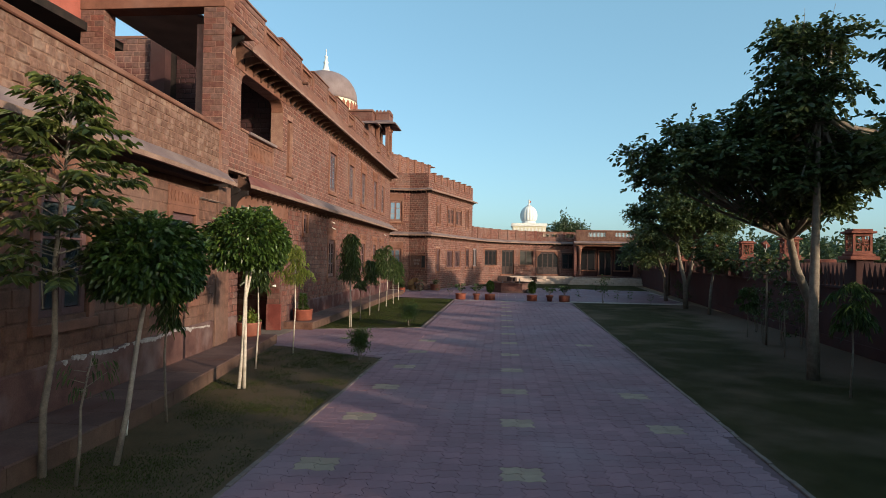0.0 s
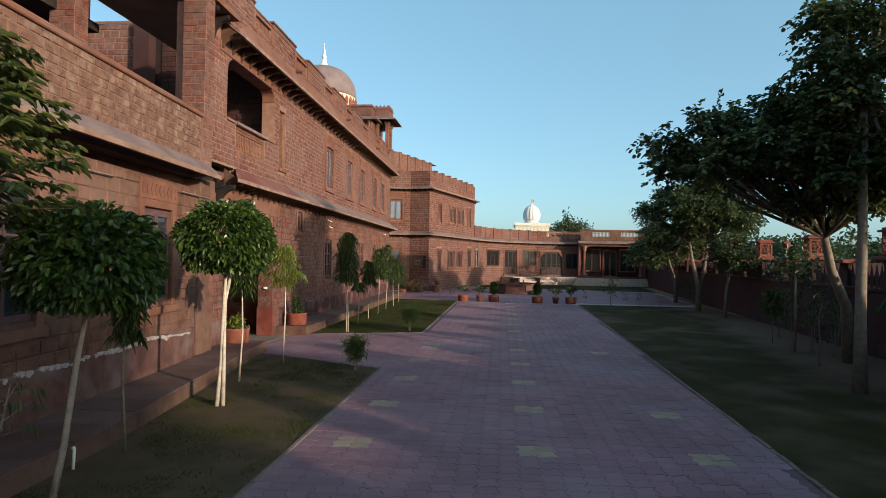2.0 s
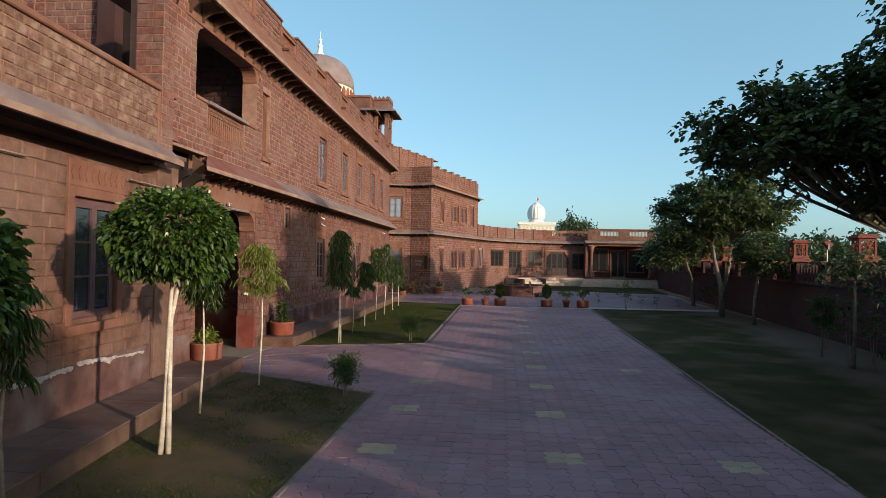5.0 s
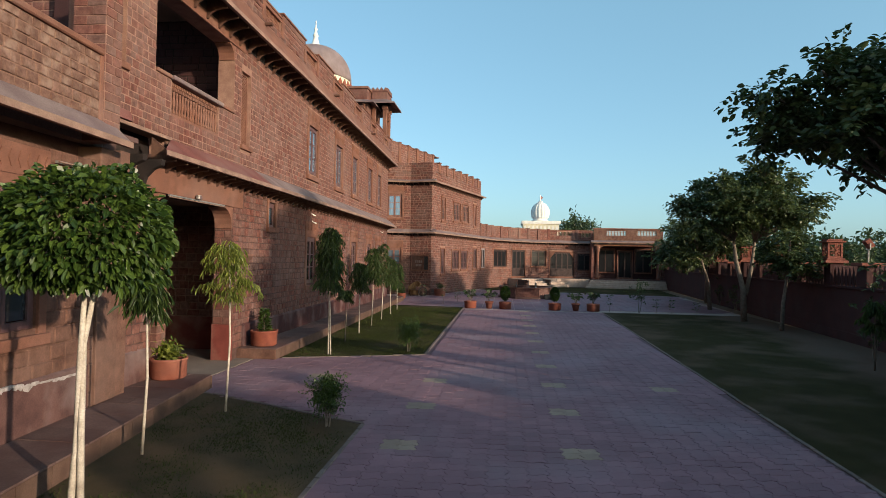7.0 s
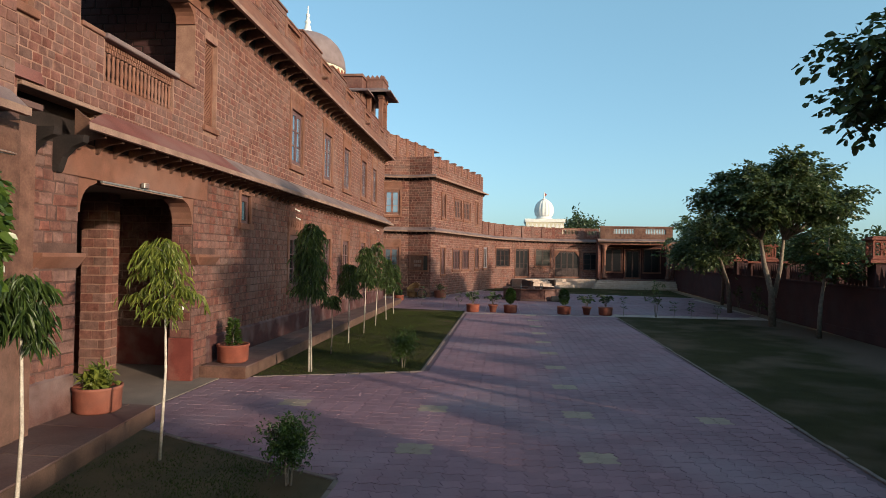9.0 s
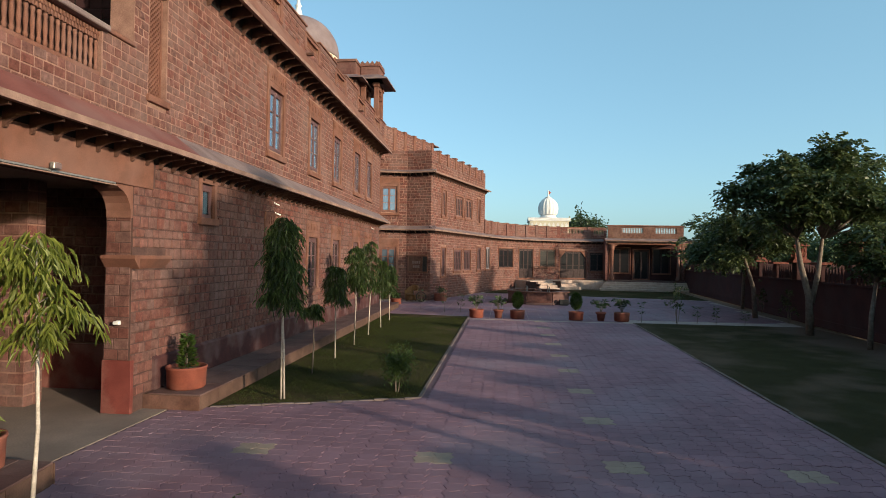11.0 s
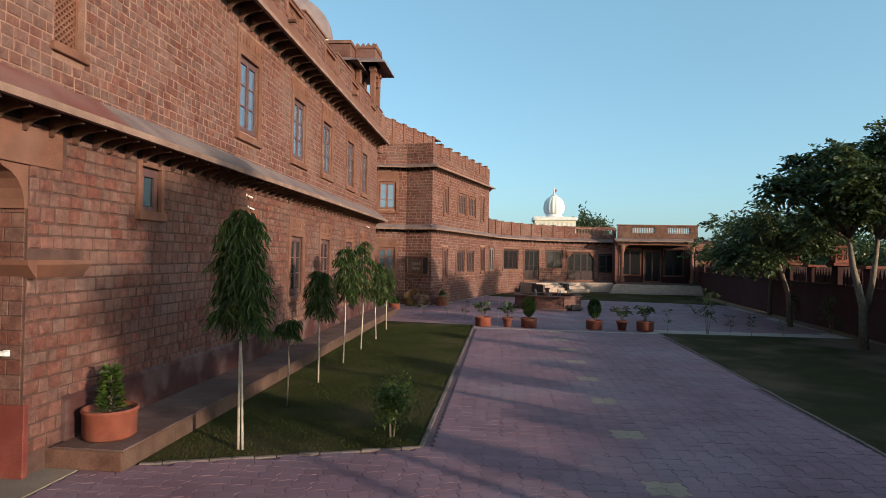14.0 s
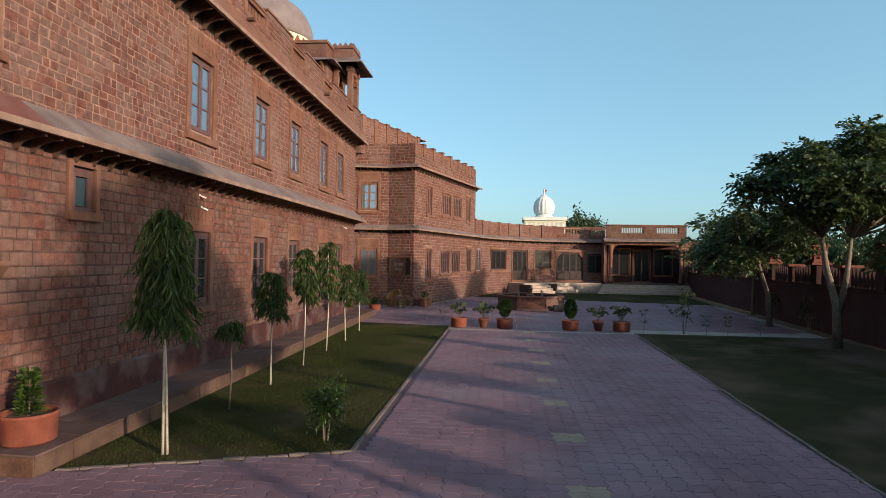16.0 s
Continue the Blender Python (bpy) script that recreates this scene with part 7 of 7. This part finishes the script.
def paver_outline(w, f):
    e = 0.003
    a, b, d = PA, PB, w
    base = [(0, 0), (a * 0.25, -f), (a * 0.75, f), (a, 0), (a + d, b * 0.27), (a - d, b * 0.73), (a, b), (a * 0.75, b + f), (a * 0.25, b - f), (0, b), (-d, b * 0.73), (d, b * 0.27)]
    cx, cy = a / 2, b / 2
    out, inn = [], []
    for x, y in base:
        out.append((cx + (x - cx) * (1 - 2 * e / a), cy + (y - cy) * (1 - 2 * e / b)))
        inn.append((cx + (x - cx) * (1 - 7 * e / a), cy + (y - cy) * (1 - 7 * e / b)))
    return out, inn


P_F = [tuple(range(24, 36))] + [f for i in range(12) for f in ((i, (i + 1) % 12, 12 + (i + 1) % 12, 12 + i), (12 + i, 12 + (i + 1) % 12, 24 + (i + 1) % 12, 24 + i))]
p_out, p_in = paver_outline(0.03, 0.028)
P_CO = [(x, y, -0.03) for x, y in p_out] + [(x, y, -0.003) for x, y in p_out] + [(x, y, 0.0) for x, y in p_in]
unit = bpy.data.meshes.new("paver")
unit.from_pydata(P_CO, [], P_F)
unit.materials.append(MAT["paver"])
YX, YY = [-7.865, -5.165, -2.41, 0.275, 2.69], [9.51 + 2.353 * k for k in range(-7, 14)]
rgp = random.Random(4)
joined = {"paver": ([], []), "yellow": ([], [])}
singles = 0
for j in range(int((-6.0 - 9.51) / PB), int((38 - 9.51) / PB)):
    y = 9.51 + j * PB
    i = -60
    while True:
        x = 0.275 + i * PA
        i += 1
        if x > 5:
            break
        cx, cy = x + PA / 2, y + PB / 2
        if not inside(cx, cy):
            continue
        gold = any(abs(cx - gx) < PA * 0.99 for gx in YX) and any(abs(cy - gy) < PB for gy in YY)
        gold = gold and (cx > -3.2 or 16.9 < cy < 20.9) and (cy < 19.8 or abs(cx - 0.28) < PA) and not (cx > 2 and (cy < 8 or 13 < cy < 18.5))
        mt = "yellow" if gold else "paver"
        z = rgp.uniform(-0.003, 0.002)
        if singles < 300 and 6.9 < cy < 9.2 and mt == "paver":
            o = new("paver", unit)
            o.parent, o.location = road, (x, y, z)
            singles += 1
            continue
        co, fs = joined[mt]
        k = len(co)
        tx, ty = rgp.uniform(-0.01, 0.01), rgp.uniform(-0.01, 0.01)
        co += [(px + x, py + y, pz + z + tx * px + ty * py) for px, py, pz in P_CO]
        fs += [tuple(k + v for v in f) for f in P_F]
for mt, (co, fs) in joined.items():
    me = bpy.data.meshes.new("pavers")
    me.from_pydata(co, [], fs)
    me.materials.append(MAT[mt])
    o = new("pavers", me)
    o.parent = road
    tagged(o, kind="stuff")
# far paving, too distant to tell pavers apart
MAT["palejoint"] = material("pale_paving_joint", ((0.3, 0.23, 0.21), (0.4, 0.32, 0.29)), 4, 0.9, 0.2, 50)
far_pav = structure(mesh_object("far_paving", prism([(-30, 39.9), (-7.2, 39.9), (-3.1, 39.4), (-3.1, 38), (road_R(38) - 0.1, 38), (road_R(38.3), 38.3), (12.1, 38.5), (13.6, 55.4), (-3.0, 59.4), (-2.2, 66), (-2.0, 71.8), (-30, 71.8)], "z", -0.024, -0.012), "palejoint"), "pale jointed square paving of the forecourt", "paving")
rgq = random.Random(12)
f_co, f_fs = [], []
for j in range(int(33 / 0.62)):
    for i in range(int(24 / 0.62)):
        x, y = -9.5 + i * 0.62, 38.4 + j * 0.62
        xm, ym = x + 0.31, y + 0.31
        if ym < 39.9 and not (-3.0 < xm < road_R(38) - 0.2):
            continue
        if (ym > 55.1 - (xm - 13.6) * 0.24 and xm > -3) or xm > 12 + (ym - 38.5) * 0.095 - 0.3 or (ym > 47.6 and xm < -6.2 + (ym - 49) * 0.29):
            continue
        z = -0.004 + rgq.uniform(-0.002, 0.002)
        k = len(f_co)
        for zz, e in ((-0.02, 0.01), (z - 0.003, 0.01), (z, 0.018)):
            f_co += [(x + e, y + e, zz), (x + 0.62 - e, y + e, zz), (x + 0.62 - e, y + 0.62 - e, zz), (x + e, y + 0.62 - e, zz)]
        f_fs += [tuple(k + q for q in f) for f in ((8, 9, 10, 11), (0, 1, 5, 4), (1, 2, 6, 5), (2, 3, 7, 6), (3, 0, 4, 7), (4, 5, 9, 8), (5, 6, 10, 9), (6, 7, 11, 10), (7, 4, 8, 11))]
fme = bpy.data.meshes.new("paving_slabs")
fme.from_pydata(f_co, [], f_fs)
fme.materials.append(MAT["paver"])
fps = new("paving_slabs", fme)
fps.parent = far_pav
tagged(fps, kind="stuff")

# ---- grass blades ----
def grass(name, regions, seed):
    rng = np.random.default_rng(seed)
    pts = []
    for x0, x1, y0, y1, ok, per in regions:
        n = int((x1 - x0) * (y1 - y0) * per)
        p = rng.uniform((x0, y0), (x1, y1), (n, 2))
        pts.append(p[[ok(a, b) for a, b in p]])
    p = np.concatenate(pts)
    dens = np.array([noise.noise(Vector((a * 0.55, b * 0.55, seed))) + 0.5 * noise.noise(Vector((a * 1.7, b * 1.7, 3))) for a, b in p])
    p = p[dens > np.where((p[:, 0] < -3) & (p[:, 1] < 17), 0.24, -0.3) + rng.uniform(-0.4, 0.4, len(p))]
    n = len(p)
    h = rng.uniform(0.014, 0.032, n)
    a = rng.uniform(0, 6.283, n)
    w = rng.uniform(0.004, 0.009, n) * 1.3
    ln = rng.normal(size=(n, 2)) * 0.018
    z = np.zeros(n)
    b0 = np.stack([p[:, 0] + w * np.cos(a), p[:, 1] + w * np.sin(a), z - 0.004], 1)
    b1 = np.stack([p[:, 0] - w * np.cos(a), p[:, 1] - w * np.sin(a), z - 0.004], 1)
    tp = np.stack([p[:, 0] + ln[:, 0], p[:, 1] + ln[:, 1], h], 1)
    co = np.stack([b0, b1, tp], 1).reshape(-1, 3)
    me = bpy.data.meshes.new(name)
    me.from_pydata(co.tolist(), [], np.arange(3 * n).reshape(-1, 3).tolist())
    me.materials.append(MAT["bladegrass"])
    ob = new(name, me)
    return tagged(ob, "short mown grass blades on the lawns", "grass", kind="stuff")


grass("grass", [(-6.6, -3.3, 5.5, 16.6, lambda a, b: a > led_x(b) + 0.05 and b < 15.1 + (-3.25 - a) * 0.47, 2200),
                (-7.2, -3.2, 21.1, 38.5, lambda a, b: a > -6.93 - (b - 20.75) * 0.0163 + 0.04 and b > 21.15 + (a + 6.93) * 0.35, 1000)], 3)
lay_all()
